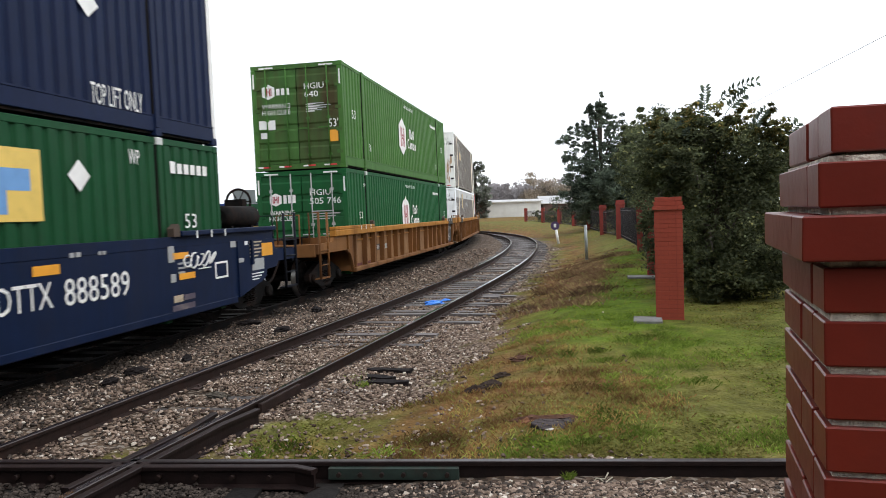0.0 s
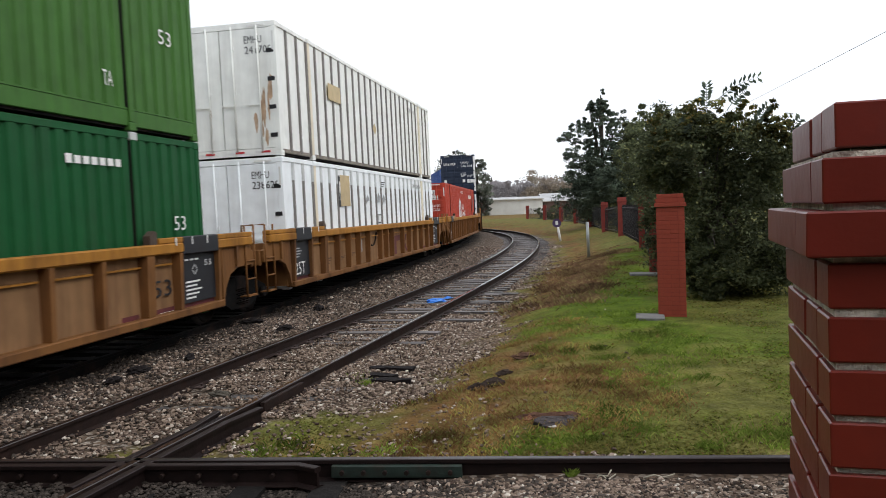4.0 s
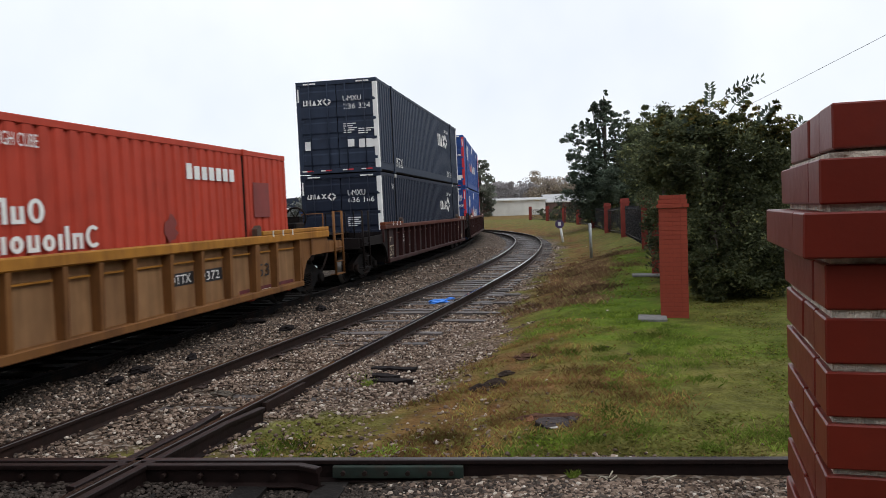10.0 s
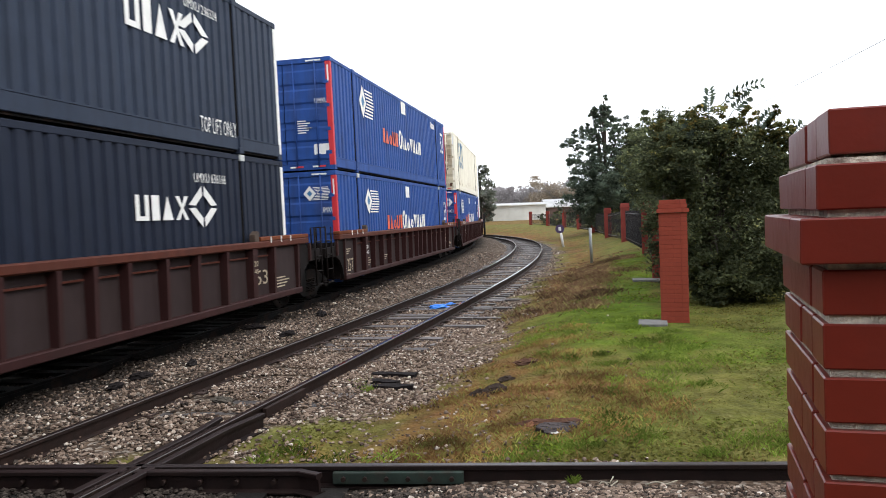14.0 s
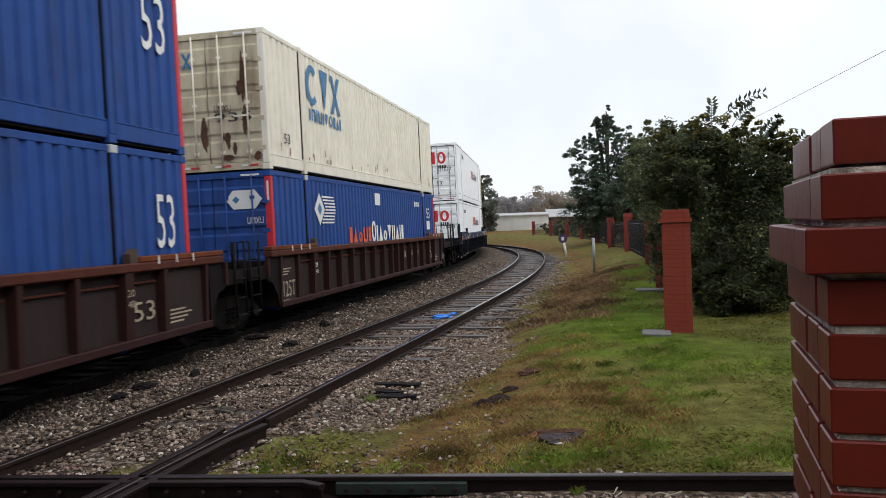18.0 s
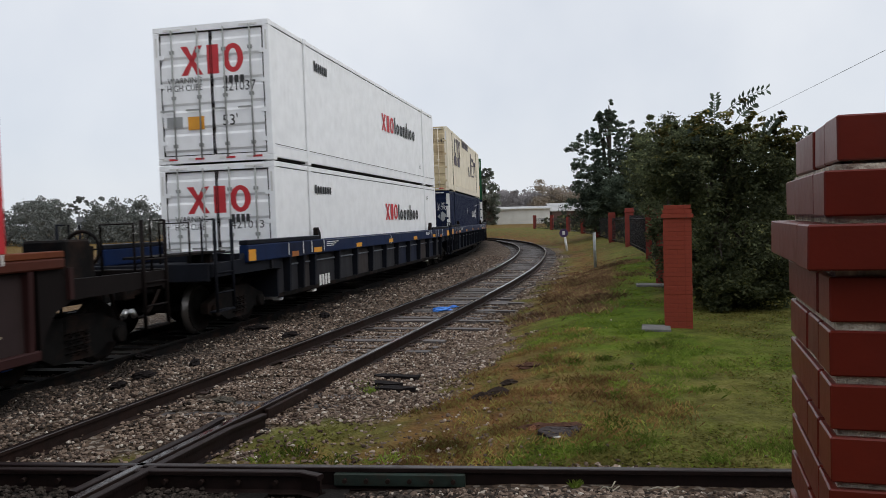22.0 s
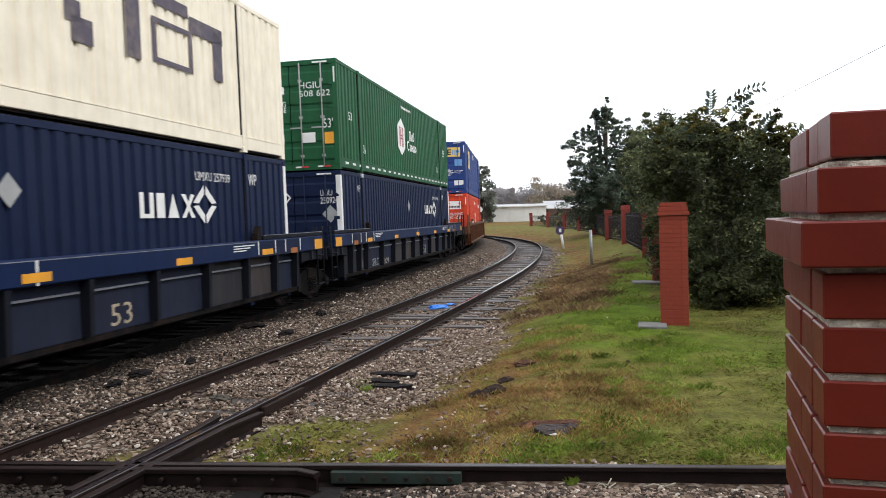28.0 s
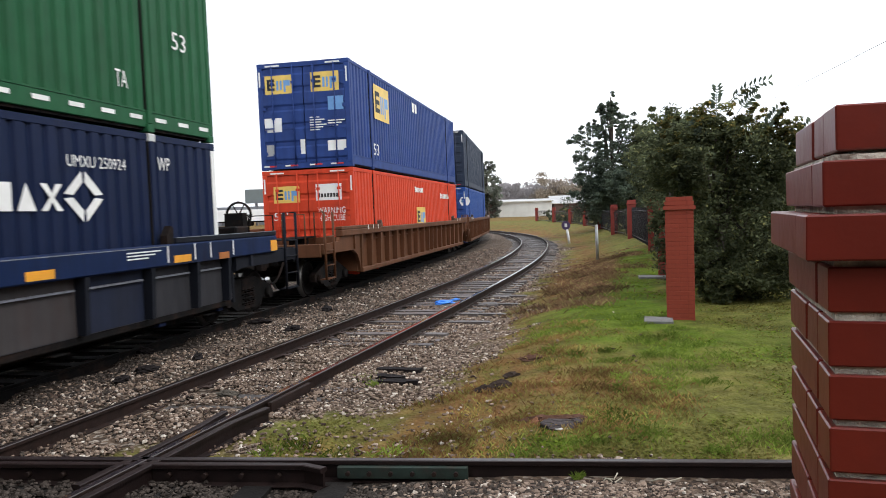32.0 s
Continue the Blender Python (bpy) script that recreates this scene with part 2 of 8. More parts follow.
def let_light_through(m, share):
    """Mixes in translucency, for thin blades."""
    n, l = m.node_tree.nodes, m.node_tree.links
    bs, out = n["Principled BSDF"], n["Material Output"]
    tr = n.new("ShaderNodeBsdfTranslucent")
    l.new(bs.inputs["Base Color"].links[0].from_socket, tr.inputs["Color"])
    mx = n.new("ShaderNodeMixShader")
    mx.inputs["Fac"].default_value = share
    l.new(bs.outputs["BSDF"], mx.inputs[1])
    l.new(tr.outputs["BSDF"], mx.inputs[2])
    l.new(mx.outputs["Shader"], out.inputs["Surface"])
    return m


M_LEAF = leaf_material("dark_leaves", (0.055, 0.066, 0.038), (0.115, 0.130, 0.066), 0.8, (0.19, 0.19, 0.08), 0.88, 1.3)
# top leaves: yellowish tips, and sunlight put into a lighter base colour
M_TOPLEAF = leaf_material("sunlit_top_leaves", (0.055, 0.062, 0.025), (0.155, 0.155, 0.055), 0.75, (0.31, 0.21, 0.065), 0.78, 1.8)
M_PINE = leaf_material("dull_green_leaves", (0.058, 0.078, 0.060), (0.110, 0.138, 0.100), 0.85, (0.15, 0.175, 0.125), 0.8, 0.7)
# distant leaves: the haze is put into these four pale, greyed colours
M_HAZE = leaf_material("haze_paled_green_leaves", (0.13, 0.15, 0.125), (0.20, 0.215, 0.175), 0.9, (0.25, 0.245, 0.20), 0.8, 0.35)
M_BARE = leaf_material("haze_paled_bare_twigs", (0.33, 0.31, 0.315), (0.42, 0.395, 0.395), 0.9)
M_RUSSET = leaf_material("haze_paled_russet_leaves", (0.29, 0.245, 0.195), (0.38, 0.31, 0.24), 0.9, (0.33, 0.32, 0.26), 0.7)
M_FARGREEN = leaf_material("haze_paled_far_leaves", (0.145, 0.155, 0.148), (0.175, 0.186, 0.172), 0.95)
M_GRASS = leaf_material("grass_blades", (0.12, 0.115, 0.024), (0.235, 0.212, 0.066), 0.7)
M_LUSH = leaf_material("lush_grass_blades", (0.12, 0.185, 0.018), (0.21, 0.27, 0.034), 0.7)
M_BRUSH = leaf_material("brown_brush", (0.090, 0.042, 0.028), (0.16, 0.090, 0.052), 0.9)
M_DRY = leaf_material("dry_grass", (0.17, 0.075, 0.030), (0.30, 0.19, 0.075), 0.8)


let_light_through(M_GRASS, 0.5)
let_light_through(M_LUSH, 0.5)
let_light_through(M_LEAF, 0.35)
let_light_through(M_TOPLEAF, 0.3)
let_light_through(M_PINE, 0.3)
let_light_through(M_HAZE, 0.3)
let_light_through(M_BARE, 0.4)
let_light_through(M_RUSSET, 0.4)
let_light_through(M_DRY, 0.5)
let_light_through(M_BRUSH, 0.45)


def ground_material():
    m = bpy.data.materials.new("ground_soil_grass_gravel")
    m.use_nodes = True
    n, l = m.node_tree.nodes, m.node_tree.links
    bs = n["Principled BSDF"]
    bs.inputs["Roughness"].default_value = 0.95
    bs.inputs["Specular IOR Level"].default_value = 0.1
    tc = n.new("ShaderNodeTexCoord")

    def noise_ramp(scale, cols, detail=6.0):
        t = n.new("ShaderNodeTexNoise")
        t.inputs["Scale"].default_value = scale
        t.inputs["Detail"].default_value = detail
        t.inputs["Roughness"].default_value = 0.7
        l.new(tc.outputs["Object"], t.inputs["Vector"])
        r = n.new("ShaderNodeValToRGB")
        e = r.color_ramp.elements
        e[0].position, e[0].color = 0.3, (*cols[0], 1)
        e[1].position, e[1].color = 0.7, (*cols[-1], 1)
        if len(cols) > 2:
            x = e.new(0.5)
            x.color = (*cols[1], 1)
        l.new(t.outputs["Fac"], r.inputs["Fac"])
        return r.outputs["Color"], t.outputs["Fac"]

    grass, gf = noise_ramp(5.0, [(0.082, 0.080, 0.020), (0.128, 0.126, 0.030), (0.178, 0.162, 0.056)])
    lush, _ = noise_ramp(6.0, [(0.052, 0.085, 0.008), (0.085, 0.135, 0.011), (0.12, 0.165, 0.018)])
    dry, _ = noise_ramp(4.0, [(0.105, 0.046, 0.019), (0.168, 0.085, 0.033), (0.22, 0.15, 0.056)])
    vor = n.new("ShaderNodeTexVoronoi")
    vor.inputs["Scale"].default_value = 22.0
    l.new(tc.outputs["Object"], vor.inputs["Vector"])
    gr = n.new("ShaderNodeValToRGB")
    gr.color_ramp.elements[0].color = (0.044, 0.032, 0.025, 1)
    gr.color_ramp.elements[1].color = (0.33, 0.285, 0.24, 1)
    gr.color_ramp.elements.new(0.7).color = (0.160, 0.112, 0.080, 1)
    sep = n.new("ShaderNodeSeparateColor")
    l.new(vor.outputs["Color"], sep.inputs["Color"])
    l.new(sep.outputs["Red"], gr.inputs["Fac"])
    at_g = n.new("ShaderNodeAttribute")
    at_g.attribute_name = "gravel"
    at_d = n.new("ShaderNodeAttribute")
    at_d.attribute_name = "dry"
    m1 = n.new("ShaderNodeMix")
    m1.data_type = "RGBA"
    l.new(at_d.outputs["Fac"], m1.inputs["Factor"])
    at_l = n.new("ShaderNodeAttribute")
    at_l.attribute_name = "lush"
    m0 = n.new("ShaderNodeMix")
    m0.data_type = "RGBA"
    l.new(at_l.outputs["Fac"], m0.inputs["Factor"])
    l.new(grass, m0.inputs["A"])
    l.new(lush, m0.inputs["B"])
    l.new(m0.outputs["Result"], m1.inputs["A"])
    l.new(dry, m1.inputs["B"])
    m2 = n.new("ShaderNodeMix")
    m2.data_type = "RGBA"
    l.new(at_g.outputs["Fac"], m2.inputs["Factor"])
    l.new(m1.outputs["Result"], m2.inputs["A"])
    # blackened gravel: grease plus under-train shade mixed into the colour
    at_o = n.new("ShaderNodeAttribute")
    at_o.attribute_name = "oil_shade"
    oil_shade = n.new("ShaderNodeMix")
    oil_shade.data_type = "RGBA"
    oil_shade.inputs["B"].default_value = (0.009, 0.008, 0.0075, 1)
    l.new(at_o.outputs["Fac"], oil_shade.inputs["Factor"])
    l.new(gr.outputs["Color"], oil_shade.inputs["A"])
    l.new(oil_shade.outputs["Result"], m2.inputs["B"])
    pn = n.new("ShaderNodeTexNoise")
    pn.inputs["Scale"].default_value, pn.inputs["Detail"].default_value, pn.inputs["Roughness"].default_value = 2.2, 9.0, 0.72
    l.new(tc.outputs["Object"], pn.inputs["Vector"])
    pr = n.new("ShaderNodeMapRange")
    pr.inputs["From Min"].default_value, pr.inputs["From Max"].default_value = 0.33, 0.67
    pr.inputs["To Min"].default_value, pr.inputs["To Max"].default_value = 0.55, 1.4
    l.new(pn.outputs["Fac"], pr.inputs["Value"])
    pm = n.new("ShaderNodeMix")
    pm.data_type, pm.blend_type = "RGBA", "MULTIPLY"
    pm.inputs["Factor"].default_value = 1.0
    l.new(m2.outputs["Result"], pm.inputs["A"])
    l.new(pr.outputs["Result"], pm.inputs["B"])
    l.new(pm.outputs["Result"], bs.inputs["Base Color"])
    bp = n.new("ShaderNodeBump")
    bp.inputs["Strength"].default_value = 0.7
    bp.inputs["Distance"].default_value = 0.03
    ad = n.new("ShaderNodeMath")
    ad.operation = "ADD"
    l.new(gf, ad.inputs[0])
    l.new(vor.outputs["Distance"], ad.inputs[1])
    l.new(ad.outputs["Value"], bp.inputs["Height"])
    l.new(bp.outputs["Normal"], bs.inputs["Normal"])
    return m


M_GROUND = ground_material()


# ---- mesh helpers ----
def link(bm, name, mats, parent=None, label="", smooth=False):
    me = bpy.data.meshes.new(name)
    bmesh.ops.recalc_face_normals(bm, faces=bm.faces)
    bm.to_mesh(me)
    bm.free()
    for m in mats if isinstance(mats, (list, tuple)) else [mats]:
        me.materials.append(m)
    if smooth:
        me.shade_smooth()
    ob = new(name, me)
    if parent:
        ob.parent = parent
    if label:
        ob["label"] = label
    return ob


def part(name, bm, mat, parent, label="", smooth=False):
    return link(bm, name, mat, parent, label, smooth)


def empty(name, m=None):
    ob = new(name)
    ob.empty_display_size = 0.3
    if m:
        ob.matrix_world = m
    return ob


def box(bm, x0, x1, y0, y1, z0, z1, mi=0, m=None):
    v = [bm.verts.new((x, y, z)) for x in (x0, x1) for y in (y0, y1) for z in (z0, z1)]
    if m:
        for a in v:
            a.co = m @ a.co
    for q in ((0, 1, 3, 2), (4, 6, 7, 5), (0, 4, 5, 1), (2, 3, 7, 6), (0, 2, 6, 4), (1, 5, 7, 3)):
        bm.faces.new([v[i] for i in q]).material_index = mi
    return bm


def boxes(*items):
    bm = bmesh.new()
    for it in items:
        box(bm, *it)
    return bm


def bevelled(bm, w=0.006, seg=1):
    bmesh.ops.bevel(bm, geom=list(bm.edges), offset=w, segments=seg, affect="EDGES", profile=0.6)
    return bm


def tube(bm, pts, r, sides=8, mi=0, cap=True):
    """A round bar along points; r may be one radius or one for each point."""
    pts = [Vector(p) for p in pts]
    rs = r if isinstance(r, (list, tuple)) else [r] * len(pts)
    rings = []
    for i, p in enumerate(pts):
        d = (pts[min(i + 1, len(pts) - 1)] - pts[max(i - 1, 0)]).normalized()
        a = d.orthogonal().normalized()
        b = d.cross(a)
        rings.append([bm.verts.new(p + (a * math.cos(k * math.tau / sides) + b * math.sin(k * math.tau / sides)) * rs[i]) for k in range(sides)])
    for i in range(len(rings) - 1):
        a, b = rings[i], rings[i + 1]
        if i:
            # keep the rings from twisting
            best = min(range(sides), key=lambda s: (a[0].co - b[s].co).length)
            b = b[best:] + b[:best]
            if (a[1].co - b[1].co).length > (a[1].co - b[-1].co).length:
                b = [b[0]] + b[:0:-1]
            rings[i + 1] = b
        for k in range(sides):
            f = bm.faces.new((a[k], a[(k + 1) % sides], b[(k + 1) % sides], b[k]))
            f.material_index, f.smooth = mi, True
    if cap:
        bm.faces.new(rings[0][::-1]).material_index = mi
        bm.faces.new(rings[-1]).material_index = mi
    return bm


# ---- the lines of the two tracks ----
def curve_line(start, heading, knots, bends, first, last, step=0.5):
    """Points (x, y) and headings along a track, measured from start; heading is degrees to the right of +y, bends are 1/m to the left."""
    s = np.arange(first, last + step, step)
    k = np.interp(s, knots, bends)
    th = -np.cumsum(k) * step
    i0 = int(np.argmin(abs(s)))
    th += radians(heading) - th[i0]
    x, y = np.cumsum(np.sin(th)) * step, np.cumsum(np.cos(th)) * step
    return s, x - x[i0] + start[0], y - y[i0] + start[1], th


MAIN = curve_line((-6.69, 7.0), 10.58, [-40, -25, 0, 20, 40, 60, 85], [0, -0.0031, -0.0027, 0.0028, 0.0041, 0.0056, 0.0056], -260, 260)
SIDING = curve_line((-3.18, 7.05), 14.18, [-10, 4, 14, 24, 34, 44, 56, 66, 90], [0, 0, 0.00245, 0.00629, 0.00426, 0.00851, 0.00978, 0.00968, 0.00968], -3, 130)


def at(line, s):
    return np.array((np.interp(s, line[0], line[1]), np.interp(s, line[0], line[2])))


def heading(line, s):
    return float(np.interp(s, line[0], line[3]))


def offset_point(line, s, u, z=0.0):
    """The place u metres to the right of the line at s."""
    p, h = at(line, s), heading(line, s)
    return Vector((p[0] + math.cos(h) * u, p[1] - math.sin(h) * u, z))


# the crossing track: its far rail runs nearly across the view
CROSS_DIR = radians(-5.8)
CROSS_P = Vector((0.0, 5.32, 0.0))


def cross_point(a, u, z=0.0):
    """a metres along the crossing track, u metres to its far side."""
    return CROSS_P + Vector((math.cos(CROSS_DIR) * a - math.sin(CROSS_DIR) * u, math.sin(CROSS_DIR) * a + math.cos(CROSS_DIR) * u, z))


def lateral(line, x, y):
    """Signed distance (right positive) of points from a track line, on arrays."""
    lx, ly, th = line[1][::4], line[2][::4], line[3][::4]
    out = np.empty(x.shape)
    for i in range(0, x.size, 4000):
        dx, dy = x.flat[i:i + 4000][:, None] - lx, y.flat[i:i + 4000][:, None] - ly
        k = (dx * dx + dy * dy).argmin(1)
        r = np.arange(len(k))
        side = np.sign(dx[r, k] * np.cos(th[k]) - dy[r, k] * np.sin(th[k]))
        out.flat[i:i + 4000] = np.sqrt((dx * dx + dy * dy)[r, k]) * side
    return out


def smoothstep(a, b, x):
    t = np.clip((x - a) / (b - a), 0, 1)
    return t * t * (3 - 2 * t)


def ground_height(x, y):
    """Ballast below the rail heads, a low grassy bank that rises to the fence, lower ground beyond the main line."""
    x, y = np.asarray(x, float), np.asarray(y, float)
    us, um = lateral(SIDING, x, y), lateral(MAIN, x, y)
    bank = np.interp(y, [5.8, 8.0, 12.0, 18.7, 26.0, 37.0, 48.0, 60.0, 75.0, 110.0], [-0.14, 0.02, 0.2, 0.2, 0.42, 0.62, 0.55, 0.45, 0.32, 0.4])
    z = -0.235 + (bank + 0.235) * smoothstep(1.5, 4.0 + np.clip((y - 15) * 0.1, 0, 3), us)
    z = z - 0.30 * smoothstep(3.0, 5.5, -um) - 0.5 * smoothstep(12, 40, -um)
    z = z + 0.35 * smoothstep(100, 150, y) * smoothstep(3, 9, np.abs(um))
    z = z + 0.055 * (1 - smoothstep(1.5, 2.1, np.abs(us))) * (1 - smoothstep(10.0, 15.0, y))
    z = z + 0.125 * smoothstep(0.82, 1.15, um) * (1 - smoothstep(2.2, 3.0, um))
    hump = np.exp(-(((x - 4.3) / 1.1) ** 2 + ((y - 22.5) / 5.0) ** 2))
    return z + 0.08 * hump


def lushness(x, y):
    """Where the grass is fresh green: along the fence, before its second pillar, and in spots near the crossing; 0 to 1."""
    x, y = np.atleast_1d(np.asarray(x, float)), np.atleast_1d(np.asarray(y, float))
    fence_x = np.interp(y, [5, 12, 19, 27, 38], [1.6, 3.3, 5.0, 6.7, 8.4])
    a = 1.5 * np.exp(-((x - fence_x + 0.65) / 0.6) ** 2) * smoothstep(11, 13, y) * (1 - smoothstep(24, 32, y))
    a = a + 1.1 * np.exp(-(((x - 2.1) / 1.25) ** 2 + ((y - 12.4) / 2.2) ** 2)) + 0.6 * np.exp(-(((x - 1.0) / 0.8) ** 2 + ((y - 6.85) / 0.5) ** 2))
    a = a + 0.6 * np.exp(-(((x - 3.3) / 1.6) ** 2 + ((y - 10.0) / 1.4) ** 2)) + 0.5 * np.exp(-(((x + 1.1) / 0.5) ** 2 + ((y - 7.2) / 0.5) ** 2))
    n = np.array([noise.noise(Vector((p * 1.3, q * 1.3, 11))) + 0.7 * noise.noise(Vector((p * 4.1, q * 4.1, 17))) for p, q in zip(x.ravel(), y.ravel())]).reshape(x.shape)
    return np.clip(a * (1 + 0.7 * n) + 0.30 * n, 0, 1)


def cover(x, y):
    """How far the place is gravel and how far its grass is dry, both 0 to 1."""
    x, y = np.atleast_1d(np.asarray(x, float)), np.atleast_1d(np.asarray(y, float))
    us, um = lateral(SIDING, x, y), lateral(MAIN, x, y)
    g, d = np.zeros(x.shape), np.zeros(x.shape)
    for i in np.ndindex(x.shape):
        v = Vector((x[i] * 0.9, y[i] * 0.9, 0))
        n1, n2 = noise.noise(v), noise.noise(v * 3.7 + Vector((5, 9, 2)))
        n3 = noise.noise(v * 0.35 + Vector((3, 1, 7)))
        far = min(max((y[i] - 11) / 8, 0), 1)
        close = min(max((8.7 - y[i]) / 1.3, 0), 1)
        edge = 2.55 - 0.75 * far - 1.65 * close + (0.55 + 0.3 * close) * n1 + (0.5 + 0.45 * close) * n2 + 0.3 * n3
        g[i] = 1 - min(max((us[i] - edge) / 0.5 + 0.5, 0), 1)
        brown = math.exp(-((us[i] - 2.8) / 0.85) ** 2) * 0.75 + 1.0 * math.exp(-(((x[i] - 4.2) / 1.2) ** 2 + ((y[i] - 22.0) / 6.0) ** 2))
        brown += 0.35 * (1 - min(max((y[i] - 8.0) / 2.5, 0), 1)) * (0.6 + n3)
        brown += 0.2 * min(max((y[i] - 34) / 14, 0), 1) + 0.4 * min(max((y[i] - 52) / 14, 0), 1)
        for px, py, sx, sy, k in ((0.2, 7.5, 0.75, 0.45, 0.6), (0.5, 8.6, 0.7, 0.4, 0.6), (1.6, 8.5, 0.8, 0.5, 0.55), (0.95, 10.0, 0.5, 0.35, 0.6), (0.9, 7.3, 0.4, 0.3, 0.6), (1.2, 12.2, 0.6, 0.8, 0.4),
                                  (-0.95, 7.05, 0.32, 0.16, 1.1), (-0.35, 6.75, 0.3, 0.15, 0.9), (-0.2, 7.3, 0.35, 0.2, 1.0), (0.35, 6.9, 0.25, 0.2, 0.7), (-1.35, 7.35, 0.2, 0.15, 0.7)):
            brown += k * math.exp(-(((x[i] - px) / sx) ** 2 + ((y[i] - py) / sy) ** 2))
        d[i] = min(max(0.06 + brown * (0.75 + 0.9 * n2) + 0.55 * n1 + 0.35 * n3 - 0.05 * (us[i] - 3.4), 0), 1)
    d = d * (1 - 0.75 * lushness(x, y))
    cr = np.abs(y - (5.32 + math.tan(CROSS_DIR) * x))
    g = np.maximum(g, 1 - smoothstep(0.85, 1.15, cr))
    g = np.maximum(g, 1.1 * np.exp(-(((x - 1.12) / 0.3) ** 2 + ((y - 6.18) / 0.13) ** 2)))
    g = np.clip(np.where(um < 0.5, np.maximum(g, 1.0), g), 0, 1)
    g = np.where(um < -7, 0.35, g)
    return g, d


def oil_and_shade(x, y):
    """Ballast darkness, 0 to 1: grease and the train's shade put into the colour, dark at the frog too."""
    um = lateral(MAIN, x, y)
    cr = np.asarray(y) - (5.32 + math.tan(CROSS_DIR) * np.asarray(x))
    at_frog = (1 - smoothstep(0.7, 1.0, np.abs(cr))) * (0.95 - 0.75 * smoothstep(-1.2, 0.8, np.asarray(x)))
    return np.maximum(at_frog, along_main(um))


def along_main(um):
    return 0.54 * (1 - smoothstep(1.2, 2.1, np.abs(um + 0.1))) + 0.30 * (1 - smoothstep(1.9, 4.2, np.abs(um)))


# ---- the ground sheet ----
def build_ground():
    def axis(parts):
        return np.unique(np.concatenate([np.arange(a, b, c) for a, b, c in parts]))
    xs = axis([(-900, -100, 80), (-100, -20, 8), (-20, -6, 1.0), (-6, 9, 0.16), (9, 20, 0.7), (20, 100, 8), (100, 901, 80)])
    ys = axis([(-300, -20, 40), (-20, 4, 1.5), (4, 16, 0.16), (16, 40, 0.4), (40, 100, 1.5), (100, 200, 10), (200, 1501, 100)])
    X, Y = np.meshgrid(xs, ys, indexing="ij")
    Z = ground_height(X, Y)
    us = lateral(SIDING, X, Y)
    near = (np.abs(X) < 40) & (Y < 120) & (Y > -12)
    bump, dry, gravel = np.zeros_like(Z), np.full(Z.shape, 0.7), np.zeros_like(Z)
    gravel[near], dry[near] = cover(X[near], Y[near])
    for i in zip(*np.nonzero(near & (np.abs(us) > 1.5))):
        v = Vector((X[i], Y[i], 0))
        bump[i] = 0.03 * noise.noise(v) + 0.018 * noise.noise(v * 3.3)
    gravel = np.maximum(gravel, (Y < 5.0) * (np.abs(X) < 40) * 0.8)
    Z = Z + bump
    nx, ny = X.shape
    idx = np.arange(nx * ny).reshape(nx, ny)
    faces = np.stack([idx[:-1, :-1], idx[1:, :-1], idx[1:, 1:], idx[:-1, 1:]], -1).reshape(-1, 4)
    me = bpy.data.meshes.new("ground")
    me.from_pydata(np.c_[X.ravel(), Y.ravel(), Z.ravel()].tolist(), [], faces.tolist())
    oil_shade = oil_and_shade(X, Y)
    fresh = np.zeros_like(Z)
    fresh[near] = lushness(X[near], Y[near])
    for nm, val in (("gravel", gravel), ("dry", dry), ("oil_shade", oil_shade), ("lush", fresh)):
        a = me.attributes.new(nm, "FLOAT", "POINT")
        a.data.foreach_set("value", val.ravel().astype(np.float32))
    me.materials.append(M_GROUND)
    me.shade_smooth()
    ob = new("ground", me)
    tagged(ob, "ground of ballast, patchy green grass and dry brown weeds", "ground", kind="structure")
    return ob


build_ground()


# ---- rails, ties and ballast ----
RAIL_PROFILE = [(-0.070, -0.17), (0.070, -0.17), (0.070, -0.160), (0.012, -0.145), (0.010, -0.045), (0.036, -0.034), (0.036, -0.006),
                (0.029, 0.0), (-0.029, 0.0), (-0.036, -0.006), (-0.036, -0.034), (-0.010, -0.045), (-0.012, -0.145), (-0.070, -0.160)]


def rail_mesh(points, name, parent, label="", head=None, side=None):
    """A rail of the usual section through points (its head's top)."""
    bm = bmesh.new()
    rings = []
    for i, p in enumerate(points):
        d = points[min(i + 1, len(points) - 1)] - points[max(i - 1, 0)]
        d.z = 0
        d.normalize()
        n = Vector((d.y, -d.x, 0))
        rings.append([bm.verts.new(p + n * a + Vector((0, 0, b))) for a, b in RAIL_PROFILE])
    k = len(RAIL_PROFILE)
    for a, b in zip(rings, rings[1:]):
        for j in range(k):
            f = bm.faces.new((a[j], a[(j + 1) % k], b[(j + 1) % k], b[j]))
            f.material_index = 1 if j in (6, 7, 8) else 0
    bm.faces.new(rings[0])
    bm.faces.new(rings[-1])
    return part(name, bm, [side or M_RAIL, head or M_RAILHEAD], parent, label)


def tie_mesh(mat, length=2.6, w=0.23, h=0.18):
    bm = boxes((-length / 2, length / 2, -w / 2, w / 2, -h, 0))
    bmesh.ops.subdivide_edges(bm, edges=[e for e in bm.edges if abs(e.verts[0].co.x - e.verts[1].co.x) > 1], cuts=5)
    for v in bm.verts:
        v.co += noise.noise_vector(v.co * 7.3) * 0.012
    me = bpy.data.meshes.new("tie")
    bm.to_mesh(me)
    bm.free()
    me.materials.append(mat)
    return me


